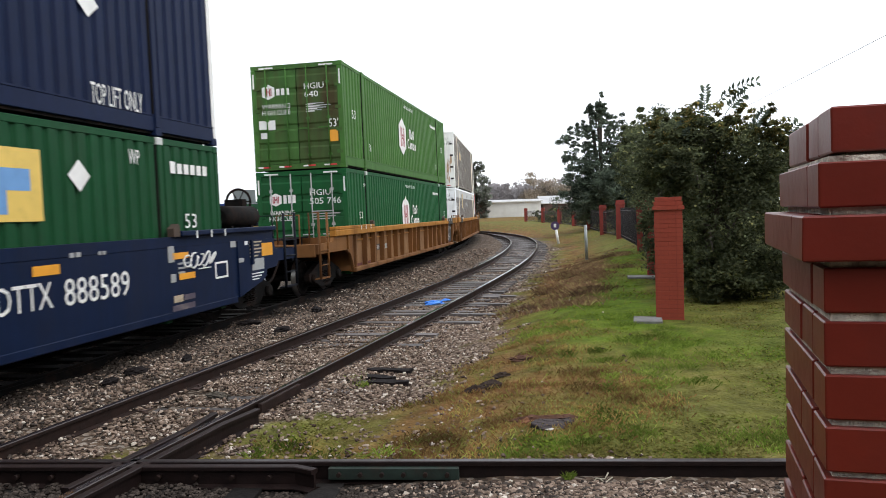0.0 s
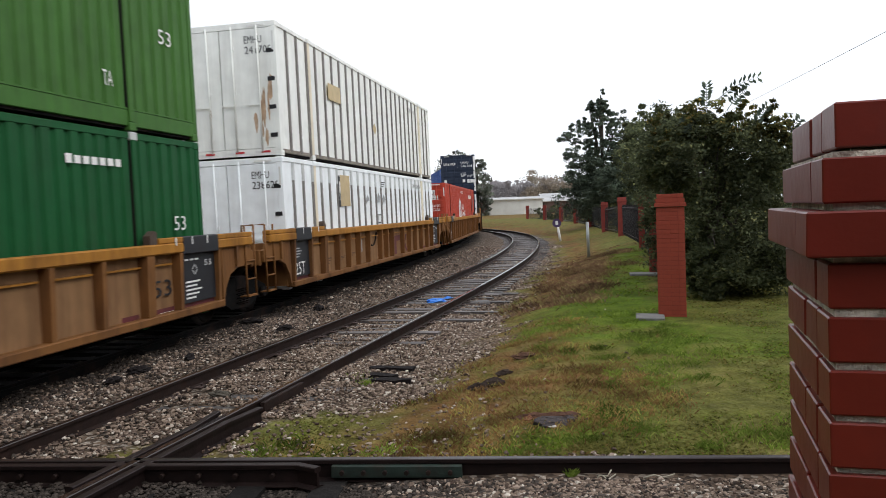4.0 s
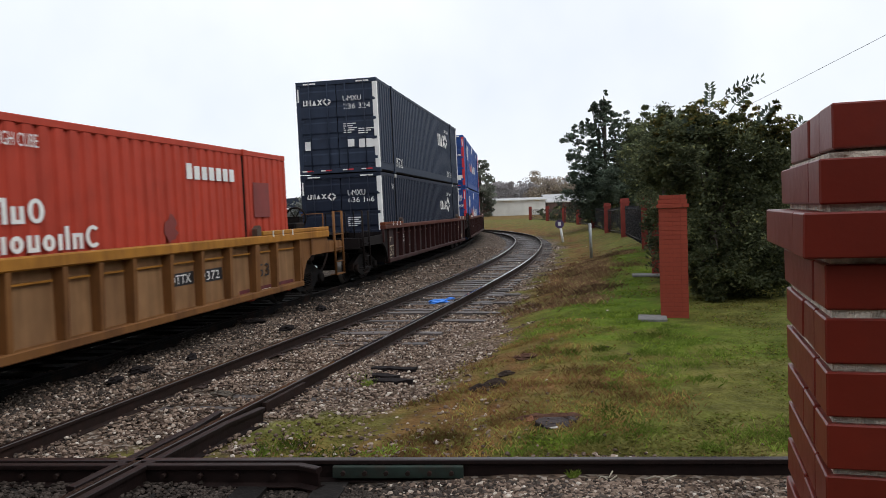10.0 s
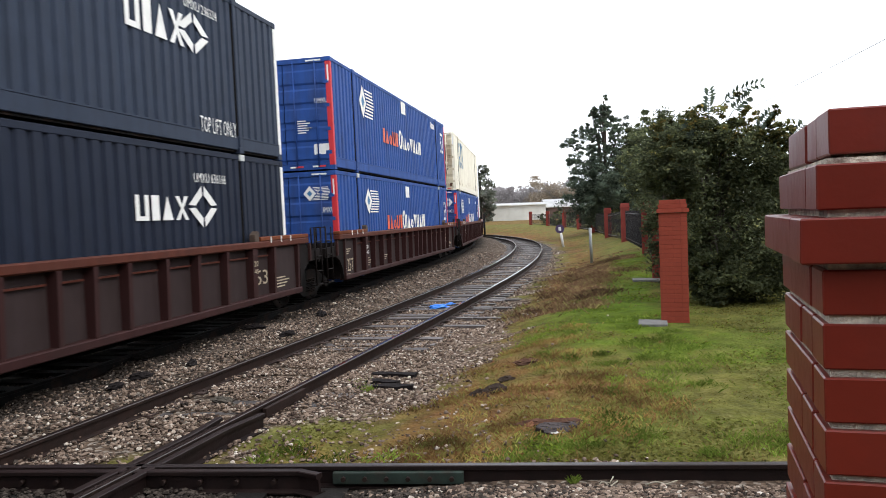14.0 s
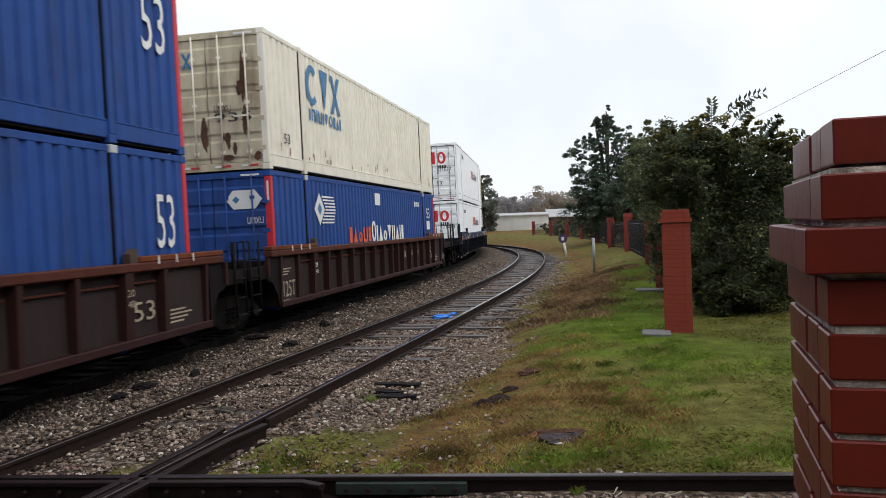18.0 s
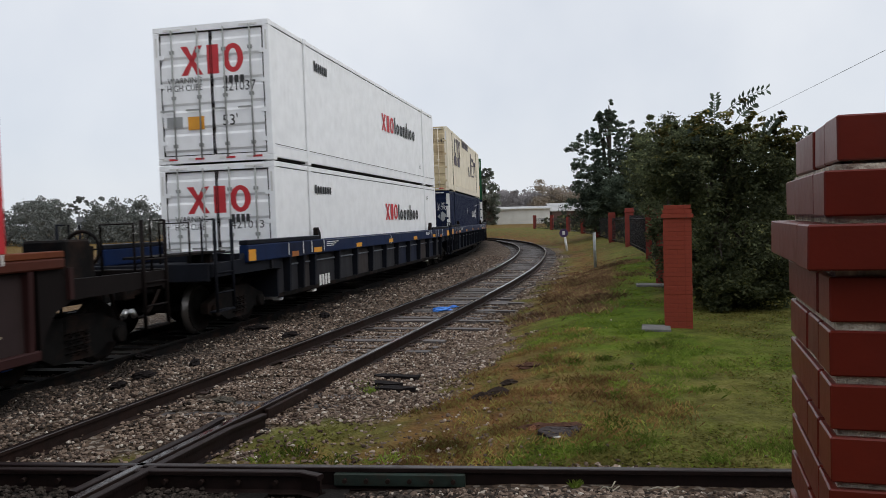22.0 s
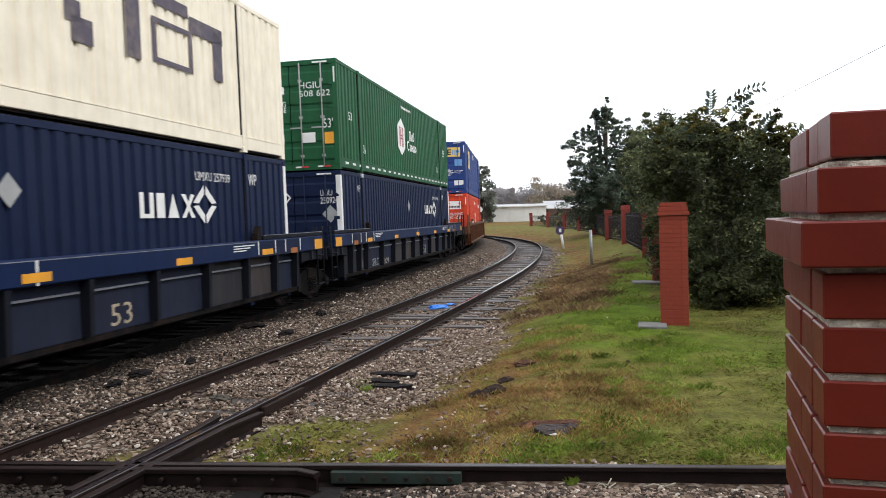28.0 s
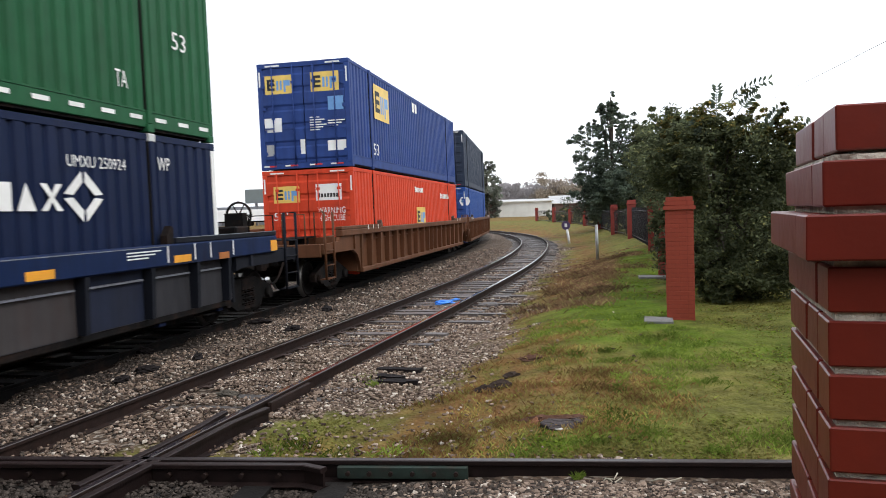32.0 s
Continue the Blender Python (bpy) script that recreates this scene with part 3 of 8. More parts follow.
siding = tagged(empty("railway_track"), "worn steel siding rails on weathered wooden ties in ballast", "railway track")
main = tagged(empty("railway_track"), "main line rails and ties in dark ballast under the train", "railway track")
crossing = tagged(empty("railway_track"), "rusty crossing rails with a joint bar, frog and guard rail", "railway track")
GAUGE = 1.51
# main-line rails take near-black steel, so the train's shade is in their colour
for line, thing, a, b in ((SIDING, siding, -2.0, 120), (MAIN, main, -60, 180)):
    for u in (-GAUGE / 2, GAUGE / 2):
        rail_mesh([offset_point(line, s, u) for s in np.arange(a, b, 1.0)], "rail", thing, "", M_DARK if thing is main else None, M_DARK if thing is main else None)
for u in (-GAUGE / 2, GAUGE / 2):
    rail_mesh([cross_point(a, u) for a in np.arange(-9, 30, 1.5)], "rail", crossing, "", M_RUSTHEAD, M_OLDRAIL)

rnd = random.Random(4)
TIES = [tie_mesh(M_TIE) for _ in range(3)]
SHADETIES = [tie_mesh(M_SHADETIE) for _ in range(2)]


def lay_ties(line, thing, a, b, step, z):
    s = a
    while s < b:
        ob = new("tie", rnd.choice(SHADETIES if line is MAIN else TIES))
        h = heading(line, s)
        p = offset_point(line, s, rnd.uniform(-0.08, 0.08), z + rnd.uniform(-0.038, 0.006))
        ob.matrix_world = pose(p.x, p.y, p.z, 0, rnd.uniform(-0.5, 0.5), math.degrees(-h) + rnd.uniform(-1.2, 1.2))
        ob.parent = thing
        s += step * rnd.uniform(0.93, 1.07)


lay_ties(SIDING, siding, 1.2, 85, 0.55, -0.18)
lay_ties(MAIN, main, -12, 90, 0.56, -0.165)


# ---- the train ----
UNIT = 16.154
RISE = 2.896
DECK = 0.343
WIDE = 2.591


def travelled(t):
    return 6.1008 * t - 0.0084136 * t * t + 1.80584e-4 * t ** 3 - 2.7139e-6 * t ** 4


def unit_pose(s0, t):
    """Middle of a unit whose load begins s0 metres up the line at the start: x away up the line, y to the left, z up from the rail heads."""
    s = s0 - travelled(t)
    a, b = at(MAIN, s - 1.0), at(MAIN, s + UNIT + 1.0)
    d = b - a
    m = (a + b) / 2
    return pose(m[0], m[1], 0, 0, 0, math.degrees(math.atan2(d[1], d[0]))) @ pose(0, 0, 0, -0.57, 0, 0)


def spot_pose(s0, t):
    s = s0 - travelled(t)
    a, b = at(MAIN, s - 0.9), at(MAIN, s + 0.9)
    d = b - a
    m = (a + b) / 2
    return pose(m[0], m[1], 0, 0, 0, math.degrees(math.atan2(d[1], d[0]))) @ pose(0, 0, 0, -0.57, 0, 0)


MOVERS = []  # (thing, where it starts on the line, its place on the unit or None for a bogie)


def corrugated(bm, x0, x1, y, z0, z1, period, depth, out, mi=0, duty=0.5):
    """A ribbed steel wall in the plane y, its ribs standing out towards out (+1 or -1)."""
    n = max(1, round((x1 - x0) / period))
    w = (x1 - x0) / n
    xs = []
    for i in range(n):
        a = x0 + i * w
        xs += [(a, 0), (a + w * duty * 0.5, 0), (a + w * (duty * 0.5 + 0.12), 1), (a + w * 0.88, 1)]
    xs.append((x1, 0))
    lo = [bm.verts.new((x, y - out * depth * (1 - k), z0)) for x, k in xs]
    hi = [bm.verts.new((x, y - out * depth * (1 - k), z1)) for x, k in xs]
    for i in range(len(xs) - 1):
        bm.faces.new((lo[i], lo[i + 1], hi[i + 1], hi[i])).material_index = mi
    return bm


def container(name, label, mat, style, post_mat=None, door_mat=None, rod_mat=None, cast_mat=None, second_door=None, gasket=None):
    """A 53 foot container: origin in the middle of its floor, doors at -x."""
    post_mat, door_mat, rod_mat = post_mat or mat, door_mat or mat, rod_mat or mat
    c = tagged(empty(name), label, "container", "containers on the train")
    h, l, w = RISE - 0.02, UNIT / 2, WIDE / 2
    period, depth = {"ribbed": (0.28, 0.036), "fine": (0.2, 0.005), "plate": (0.61, 0.0)}[style]
    xi = 12.192 / 2
    for sgn, nm in ((-1, "side_wall"), (1, "side_wall")):
        bm = bmesh.new()
        if style == "plate":
            box(bm, -l + 0.1, l - 0.1, sgn * (w - 0.03), sgn * (w - 0.05), 0.16, h - 0.1)
        else:
            for a, b in ((-l + 0.1, -xi - 0.08), (-xi + 0.08, xi - 0.08), (xi + 0.08, l - 0.1)):
                corrugated(bm, a, b, sgn * (w - 0.012), 0.32, h - 0.1, period, depth, sgn)
        wall = part(nm, bm, mat, c)
        if style == "plate" and sgn < 0:
            for i in range(1, 26):
                x = -l + i * UNIT / 26
                top = h - 0.50 if label.startswith("dirty") else h - 0.1
                part("rib", boxes((x - 0.038, x + 0.038, -w - 0.008, -w + 0.03, 0.10, top)), post_mat, wall)
                if top < h - 0.2:
                    part("rib", boxes((x - 0.045, x + 0.045, -w - 0.010, -w + 0.03, top + 0.002, h - 0.1)), M_PALERIB, wall)
        for x in (-xi, xi):
            part("post", bevelled(boxes((x - 0.062, x + 0.062, sgn * (w - 0.07), sgn * (w + 0.026), 0.12, h - 0.1)), 0.012), P_CREAM2 if style == "plate" else mat, c)
            # thin dark strips draw the shade lines on both sides of a post
            if style == "ribbed" and sgn < 0:
                for e in (-0.071, 0.071):
                    part("seam", boxes((x + e - 0.007, x + e + 0.007, -w - 0.001, -w + 0.06, 0.326, h - 0.106)), M_SHADE_LINE, c)
        part("top_rail", bevelled(boxes((-l + 0.09, l - 0.09, sgn * (w - 0.09), sgn * (w - 0.004), h - 0.105, h - 0.004)), 0.01), mat, c)
        plate = style == "plate"
        bm = bevelled(boxes((-l + 0.09, l - 0.09, sgn * (w - 0.07), sgn * (w - 0.006), 0.065, 0.15 if plate else 0.30)), 0.01)
        box(bm, -l + 0.1, l - 0.1, sgn * (w - 0.34), sgn * (w - 0.22), 0.02, 0.14)
        if not plate:
            box(bm, -l + 0.09, l - 0.09, sgn * (w - 0.05), sgn * (w - 0.001), 0.30, 0.325)
        part("bottom_rail", bm, M_RAILRUST if plate and label.startswith("greyed") else mat, c)
        # dark strips strengthen the shade at the ledge and below the top rail
        if style == "fine":
            for z in (0.335, h - 0.112):
                part("seam", boxes((-l + 0.12, l - 0.12, sgn * (w - 0.03), sgn * (w - 0.009), z - 0.007, z + 0.007)), M_SHADE_LINE, c)
        for x in (-1, 1):
            part("corner_post", bevelled(boxes((x * l - (0.12 if x > 0 else 0), x * l + (0.12 if x < 0 else 0), sgn * (w - 0.14), sgn * w, 0.12, h - 0.12)), 0.012),
                 post_mat if style != "plate" and sgn < 0 else mat, c)
    for x in (-l, -xi, xi, l):
        for sgn in (-1, 1):
            for z in (0, h - 0.12):
                cx = min(max(x, -l + 0.09), l - 0.09)
                part("corner_casting", bevelled(boxes((cx - 0.09, cx + 0.09, sgn * (w - 0.16), sgn * (w + (0.030 if abs(x) == xi else 0.003)), z, z + 0.12)), 0.01), cast_mat if cast_mat and z > 1 and abs(x) == xi else mat, c)
    part("roof", corrugated_roof(-l + 0.1, l - 0.1, -w + 0.06, w - 0.06, h - 0.03), mat, c)
    part("floor", boxes((-l + 0.1, l - 0.1, -w + 0.05, w - 0.05, 0.03, 0.15)), M_DARK, c)
    part("end_wall", boxes((l - 0.06, l - 0.03, -w + 0.1, w - 0.1, 0.1, h - 0.1)), mat, c)
    # the door end
    part("door_sill", boxes((-l + 0.004, -l + 0.1, -w + 0.13, w - 0.13, 0.02, 0.17)), door_mat, c)
    part("door_header", boxes((-l + 0.004, -l + 0.1, -w + 0.13, w - 0.13, h - 0.13, h - 0.006)), door_mat, c)
    for y in (-w + 0.07, w - 0.07):
        part("reflector", boxes((-l - 0.006, -l + 0.01, y - 0.02, y + 0.02, h - 0.62, h - 0.22)), M_WHITE, c)
    for y in (-0.85, 0.85):
        part("reflector", boxes((-l - 0.006, -l + 0.01, y - 0.2, y + 0.2, h - 0.1, h - 0.06)), M_WHITE, c)
    for y in (-0.95, -0.35, 0.35, 0.95):
        part("reflector", boxes((-l - 0.006, -l + 0.01, y - 0.1, y + 0.1, 0.08, 0.12)), M_REDMARK, c)
        part("reflector", boxes((-l - 0.006, -l + 0.01, y + 0.105, y + 0.25, 0.08, 0.12)), M_WHITE, c)
    for sgn in (1, -1):
        a, b = (0.012, w - 0.14) if sgn > 0 else (-w + 0.14, -0.012)
        bm = bmesh.new()
        # one pressed sheet: five raised fields between flat bands
        front = -l + (0.010 if style == "plate" else 0.035)
        prof = [(front, 0.18)]
        step = (h - 0.45) / 5
        for k in range(0 if style == "plate" else 5):
            z = 0.25 + k * step
            prof += [(-l + 0.035, z), (-l + 0.008, z + 0.05), (-l + 0.008, z + step - 0.15), (-l + 0.035, z + step - 0.10)]
        prof += [(front, h - 0.14), (-l + 0.09, h - 0.14), (-l + 0.09, 0.18)]
        prism(bm, prof, a, b)
        leaf = second_door if second_door and sgn < 0 else door_mat
        door = part("door", bm, leaf, c)
        if gasket:
            for y0, y1, z0, z1 in ((a, a + 0.016, 0.18, h - 0.14), (b - 0.016, b, 0.18, h - 0.14), (a + 0.016, b - 0.016, 0.170, 0.186), (a + 0.016, b - 0.016, h - 0.156, h - 0.140)):
                part("gasket", boxes((-l + 0.002, -l + 0.036, y0, y1, z0, z1)), gasket, door)
        for y in (a + 0.28, b - 0.28):
            rod = tube(bmesh.new(), [(-l - 0.008, y, 0.10), (-l - 0.008, y, h - 0.08)], 0.017, 6)
            for z in (0.35, 1.35, 2.3):
                box(rod, -l - 0.012, -l + 0.02, y - 0.05, y + 0.05, z, z + 0.07)
            part("lock_rod", rod, rod_mat, door)
            part("handle", boxes((-l - 0.035, -l - 0.015, y - 0.02, y + 0.3, 1.10, 1.135)), rod_mat, door)
        for z in (0.4, 1.0, 1.6, 2.2):
            ye = b if sgn > 0 else a
            part("hinge", boxes((-l - 0.004, -l + 0.03, ye - 0.08, ye + 0.08, z, z + 0.09)), M_IRON if style == "plate" else door_mat, door)
    return c


def corrugated_roof(x0, x1, y0, y1, z):
    bm = bmesh.new()
    n = round((x1 - x0) / 0.5)
    w = (x1 - x0) / n
    pts = []
    for i in range(n):
        a = x0 + i * w
        pts += [(a, 0), (a + 0.6 * w, 0), (a + 0.7 * w, 0.02), (a + 0.9 * w, 0.02)]
    pts.append((x1, 0))
    lo = [bm.verts.new((x, y0, z + k)) for x, k in pts]
    hi = [bm.verts.new((x, y1, z + k)) for x, k in pts]
    for i in range(len(pts) - 1):
        bm.faces.new((lo[i], lo[i + 1], hi[i + 1], hi[i]))
    return bm


SILL_TOP, SILL_LOW = 1.575, 0.41


def prism(bm, prof, y0, y1):
    """A plate cut to an outline in x and z, from y0 to y1."""
    f = [bm.verts.new((x, y0, z)) for x, z in prof]
    g = [bm.verts.new((x, y1, z)) for x, z in prof]
    bm.faces.new(f)
    bm.faces.new(g[::-1])
    for i in range(len(prof)):
        j = (i + 1) % len(prof)
        bm.faces.new((f[i], f[j], g[j], g[i]))
    return bm


def well_car(label, mat, top_mat, front_open, rear_open, ribs=(), chord=0.17, pads=None, brake=0.0, tank=False, pad_end=10.0, wall_mat=None, end_mat=None, bays=(), rim=SILL_TOP):
    """One unit of a well car: deep ribbed sides along the load, raised ends over the bogies."""
    c = tagged(empty("well_car"), label, "rail car", "well cars of the train")
    pads, end_mat = pads or top_mat, end_mat or mat
    l = UNIT / 2 + 0.25
    w = 1.42
    ends = {e: (min(pad_end, 10.0 if op else 9.5), 11.2 if op else 9.72, op) for e, op in ((-1, front_open), (1, rear_open))}
    for sgn in (-1, 1):
        back = 0.02 if not ribs else -0.05
        wall = part("side_wall", boxes((-l, l, sgn * (w + back - 0.03), sgn * (w + back), SILL_LOW + 0.1, rim - chord + 0.01)), wall_mat or mat, c)
        flush = 0.028 if not ribs else 0.12
        part("top_chord", bevelled(boxes((-ends[-1][0], ends[1][0], sgn * (w - 0.06), sgn * (w + flush), rim - chord, rim)), 0.02 if ribs else 0.004), top_mat, c)
        part("bottom_chord", bevelled(boxes((-l + 0.05, l - 0.05, sgn * (w - 0.1), sgn * (w + (-0.06 if chord > 0.3 else 0.10 if ribs else 0.03)), SILL_LOW, SILL_LOW + 0.12)), 0.015), mat if chord < 0.3 else M_DARK, c)
        # the highlight on the chord's upper edge is drawn as a pale strip
        if chord > 0.3:
            part("edge_strip", boxes((-5.96, 5.96, sgn * (w + 0.1195), sgn * (w + 0.1235), rim - 0.034, rim - 0.021)), M_EDGE, c)
        for i, x in enumerate(ribs):
            half = 0.10 if 5.9 < abs(x) < 6.4 and chord < 0.3 else 0.045
            bm = boxes((x - half, x + half, sgn * (w + back - 0.001), sgn * (w + 0.11), SILL_LOW + 0.118, rim - chord - 0.002))
            for v in bm.verts:
                if abs(v.co.y) > w + 0.1 and v.co.z < SILL_LOW + 0.2:
                    v.co.y -= sgn * 0.03
            part("rib", bm, mat if chord < 0.3 else end_mat, wall)
            if bays and i < len(ribs) - 1:
                part("bay_panel", boxes((x + half - 0.01, ribs[i + 1] - half + 0.01, sgn * (w + back - 0.002), sgn * (w + back + 0.003), SILL_LOW + 0.11, rim - chord - 0.004)), bays[i % len(bays)], wall)
            if i < len(ribs) - 1:
                part("lip", boxes((x + 0.1, ribs[i + 1] - 0.1, sgn * (w + back - 0.001), sgn * (w + back + 0.05), rim - chord - 0.17, rim - chord - 0.145)), top_mat if chord < 0.3 else M_EDGE, wall)
        # end pads with a guide block, stepped up over the chord
        for e, (pe, tip, op) in ends.items():
            a, b = sorted((e * 6.25, e * pe))
            part("end_pad", bevelled(boxes((a, b, sgn * (w - 0.055), sgn * (w + 0.115), rim + 0.002, rim + 0.085)), 0.012), pads, c)
            # a pale strip paints the highlight on the pad's outer edge
            if chord > 0.3:
                part("edge_strip", boxes((a + 0.02, b - 0.02, sgn * (w + 0.104), sgn * (w + 0.118), rim + 0.082, rim + 0.094)), M_EDGE, c)
            part("guide", prism(bmesh.new(), [(e * 6.05, rim + 0.001), (e * 6.24, rim + 0.001), (e * 6.24, rim + (0.24 if chord > 0.3 else 0.17)), (e * 6.18, rim + (0.27 if chord > 0.3 else 0.20)), (e * 6.05, rim + 0.13)], sgn * (w - 0.03), sgn * (w + 0.08)), M_GUIDE if chord < 0.3 else M_DARK, c)
            for k in ((5.98, 6.77, 7.28, 8.09) if chord > 0.3 else (6.7, 7.2, 7.7)):
                lo = rim - (0.27 if chord > 0.3 else 0.04)
                part("mark", boxes((e * k - 0.015, e * k + 0.015, sgn * (w + 0.116), sgn * (w + 0.130), lo, lo + (0.25 if chord > 0.3 else 0.12))), M_WHITE, c)
            # the side's end, arched over the bogie
            x0, top = e * l, rim - chord
            prof = [(x0, SILL_LOW + 0.02), (x0 + e * 0.10, 0.70), (x0 + e * 0.30, 0.93), (x0 + e * 0.62, 1.04)]
            if chord > 0.3:
                prof = [(x0, 1.0), (x0 + e * 0.2, 1.04)]
            if not ribs and e > 0:
                prof = [(x0, 0.5), (9.3, 0.70), (9.55, 0.78), (9.6, 0.92), (10.1, 0.95), (10.2, 1.05)]
            prof += [(e * tip, 1.05), (e * tip, 1.27), (e * (pe + 0.08), 1.30), (e * pe, 1.40), (e * pe, top), (x0, top)]
            part("end_side", prism(bmesh.new(), prof, sgn * (w - 0.03), sgn * (w + 0.05)), mat if not ribs else end_mat, c)
            part("stiffener", boxes((e * (l + 0.55) - 0.04, e * (l + 0.55) + 0.04, sgn * (w + 0.049), sgn * (w + 0.10), 1.06, top)), mat, c)
    for i in range(5):
        x = -l + 0.8 + i * (2 * l - 1.6) / 4
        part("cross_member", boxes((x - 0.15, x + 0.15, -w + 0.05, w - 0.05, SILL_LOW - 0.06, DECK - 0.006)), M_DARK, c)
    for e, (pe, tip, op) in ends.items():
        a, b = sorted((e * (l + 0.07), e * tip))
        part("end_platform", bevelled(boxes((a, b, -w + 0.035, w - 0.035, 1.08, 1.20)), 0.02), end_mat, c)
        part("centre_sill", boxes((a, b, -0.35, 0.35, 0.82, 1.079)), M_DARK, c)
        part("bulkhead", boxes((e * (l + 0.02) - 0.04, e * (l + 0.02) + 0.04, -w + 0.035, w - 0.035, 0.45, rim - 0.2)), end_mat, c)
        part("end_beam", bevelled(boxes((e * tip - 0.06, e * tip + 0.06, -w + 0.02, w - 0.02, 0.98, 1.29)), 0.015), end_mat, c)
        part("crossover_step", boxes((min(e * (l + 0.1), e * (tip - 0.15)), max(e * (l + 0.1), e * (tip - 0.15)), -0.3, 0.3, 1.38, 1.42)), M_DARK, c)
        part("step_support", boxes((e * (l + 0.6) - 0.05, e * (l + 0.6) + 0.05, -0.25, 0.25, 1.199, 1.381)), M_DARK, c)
        for sgn in (-1, 1):
            x0 = e * (tip - 0.06)
            step_x = x0 - e * 0.62
            hi = 2.02 if op else 1.78
            lad = bmesh.new()
            for x in (x0, step_x) if op else (x0, x0 - e * 0.4):
                tube(lad, [(x, sgn * 1.485, 0.47), (x, sgn * 1.485, hi)], 0.03 if op else 0.02, 6)
                if x == x0:
                    tube(lad, [(x, sgn * 1.485, hi), (x, sgn * 1.25, hi), (x, sgn * 1.25, 1.19)], 0.018, 6)
            xb = step_x if op else x0 - e * 0.4
            for z in (0.48, 0.78, 1.12, 1.45):
                tube(lad, [(x0, sgn * 1.485, z), (xb, sgn * 1.485, z)], 0.016, 5)
            part("ladder", lad, end_mat, c)
            part("step", boxes((min(x0, xb), max(x0, xb), sgn * 1.42 - 0.09, sgn * 1.42 + 0.09, 0.455, 0.475)), end_mat, c)
        if op:
            for y0, y1 in ((-1.0, -0.45),):
                xr = e * (tip - 0.1)
                part("handrail", tube(bmesh.new(), [(xr, y0, 1.2), (xr, y0, 1.98), (xr, y1, 1.98), (xr, y1, 1.2)], 0.02, 6), M_DARK if chord > 0.3 else end_mat, c)
            t2 = e * tip
            cp = boxes((min(t2, t2 + e * 0.35), max(t2, t2 + e * 0.35), -0.12, 0.12, 0.78, 1.0), (min(t2 + e * 0.3, t2 + e * 0.6), max(t2 + e * 0.3, t2 + e * 0.6), -0.2, 0.14, 0.74, 1.04))
            part("coupler", bevelled(cp, 0.02), M_DARK, c)
            hose = [(t2 + e * k * 0.07, -0.5 + 0.02 * k, 0.95 - 0.5 * math.sin(k / 8 * math.pi * 0.62)) for k in range(9)]
            part("air_hose", tube(bmesh.new(), hose, 0.028, 6), M_DARK, c)
            part("hose_coupling", tube(bmesh.new(), [hose[-1], (hose[-1][0] + e * 0.10, hose[-1][1], hose[-1][2] + 0.10)], 0.05, 8), M_BRIGHT, c)
            if brake and e > 0:
                xw, yw = tip - 0.55, -0.45
                bw = bmesh.new()
                ring = [(xw, yw + 0.27 * math.cos(k * math.tau / 20), brake + 0.27 * math.sin(k * math.tau / 20)) for k in range(21)]
                tube(bw, ring, 0.026, 6, cap=False)
                hoop = part("brake_wheel", bw, M_DARK, c)
                for k in range(6):
                    part("spoke", tube(bmesh.new(), [(xw, yw, brake), (xw, yw + 0.26 * math.cos(k * math.tau / 6), brake + 0.26 * math.sin(k * math.tau / 6))], 0.014, 5), M_DARK, hoop)
                part("brake_stand", boxes((xw - 0.25, xw - 0.03, yw - 0.2, yw + 0.2, 1.19, brake + 0.05)), M_DARK, c)
                part("gear_box", bevelled(boxes((xw - 0.9, xw - 0.3, yw - 0.35, yw + 0.3, 1.19, 1.78)), 0.03), M_DARK, c)
            if tank and e > 0:
                part("air_tank", tube(bmesh.new(), [(8.85, -0.9, 1.98), (8.92, -0.9, 1.98), (10.2, -0.9, 1.98), (10.3, -0.9, 1.98)], [0.12, 0.21, 0.21, 0.12], 16), M_DARK, c)
                for xb in (9.0, 9.9):
                    part("tank_bracket", boxes((xb, xb + 0.1, -1.05, -0.75, 1.19, 1.80)), M_DARK, c)
    return c


def wheel_set():
    bm = bmesh.new()
    tube(bm, [(0, -1.05, 0), (0, 1.05, 0)], 0.08, 10)
    for s in (-1, 1):
        prof = [(0.42, 0.70), (0.42, 0.80), (0.36, 0.80), (0.33, 0.77), (0.16, 0.76), (0.12, 0.82), (0.10, 0.82)]
        n = 24
        rings = [[bm.verts.new((r * math.cos(k * math.tau / n), s * y, r * math.sin(k * math.tau / n))) for k in range(n)] for r, y in [(0.1, 0.70), (0.455, 0.685)] + prof]
        for a, b in zip(rings, rings[1:]):
            for k in range(n):
                q = bm.faces.new((a[k], a[(k + 1) % n], b[(k + 1) % n], b[k]))
                q.smooth, q.material_index = True, 1 if a is rings[2] or a is rings[1] else 0
    return bm


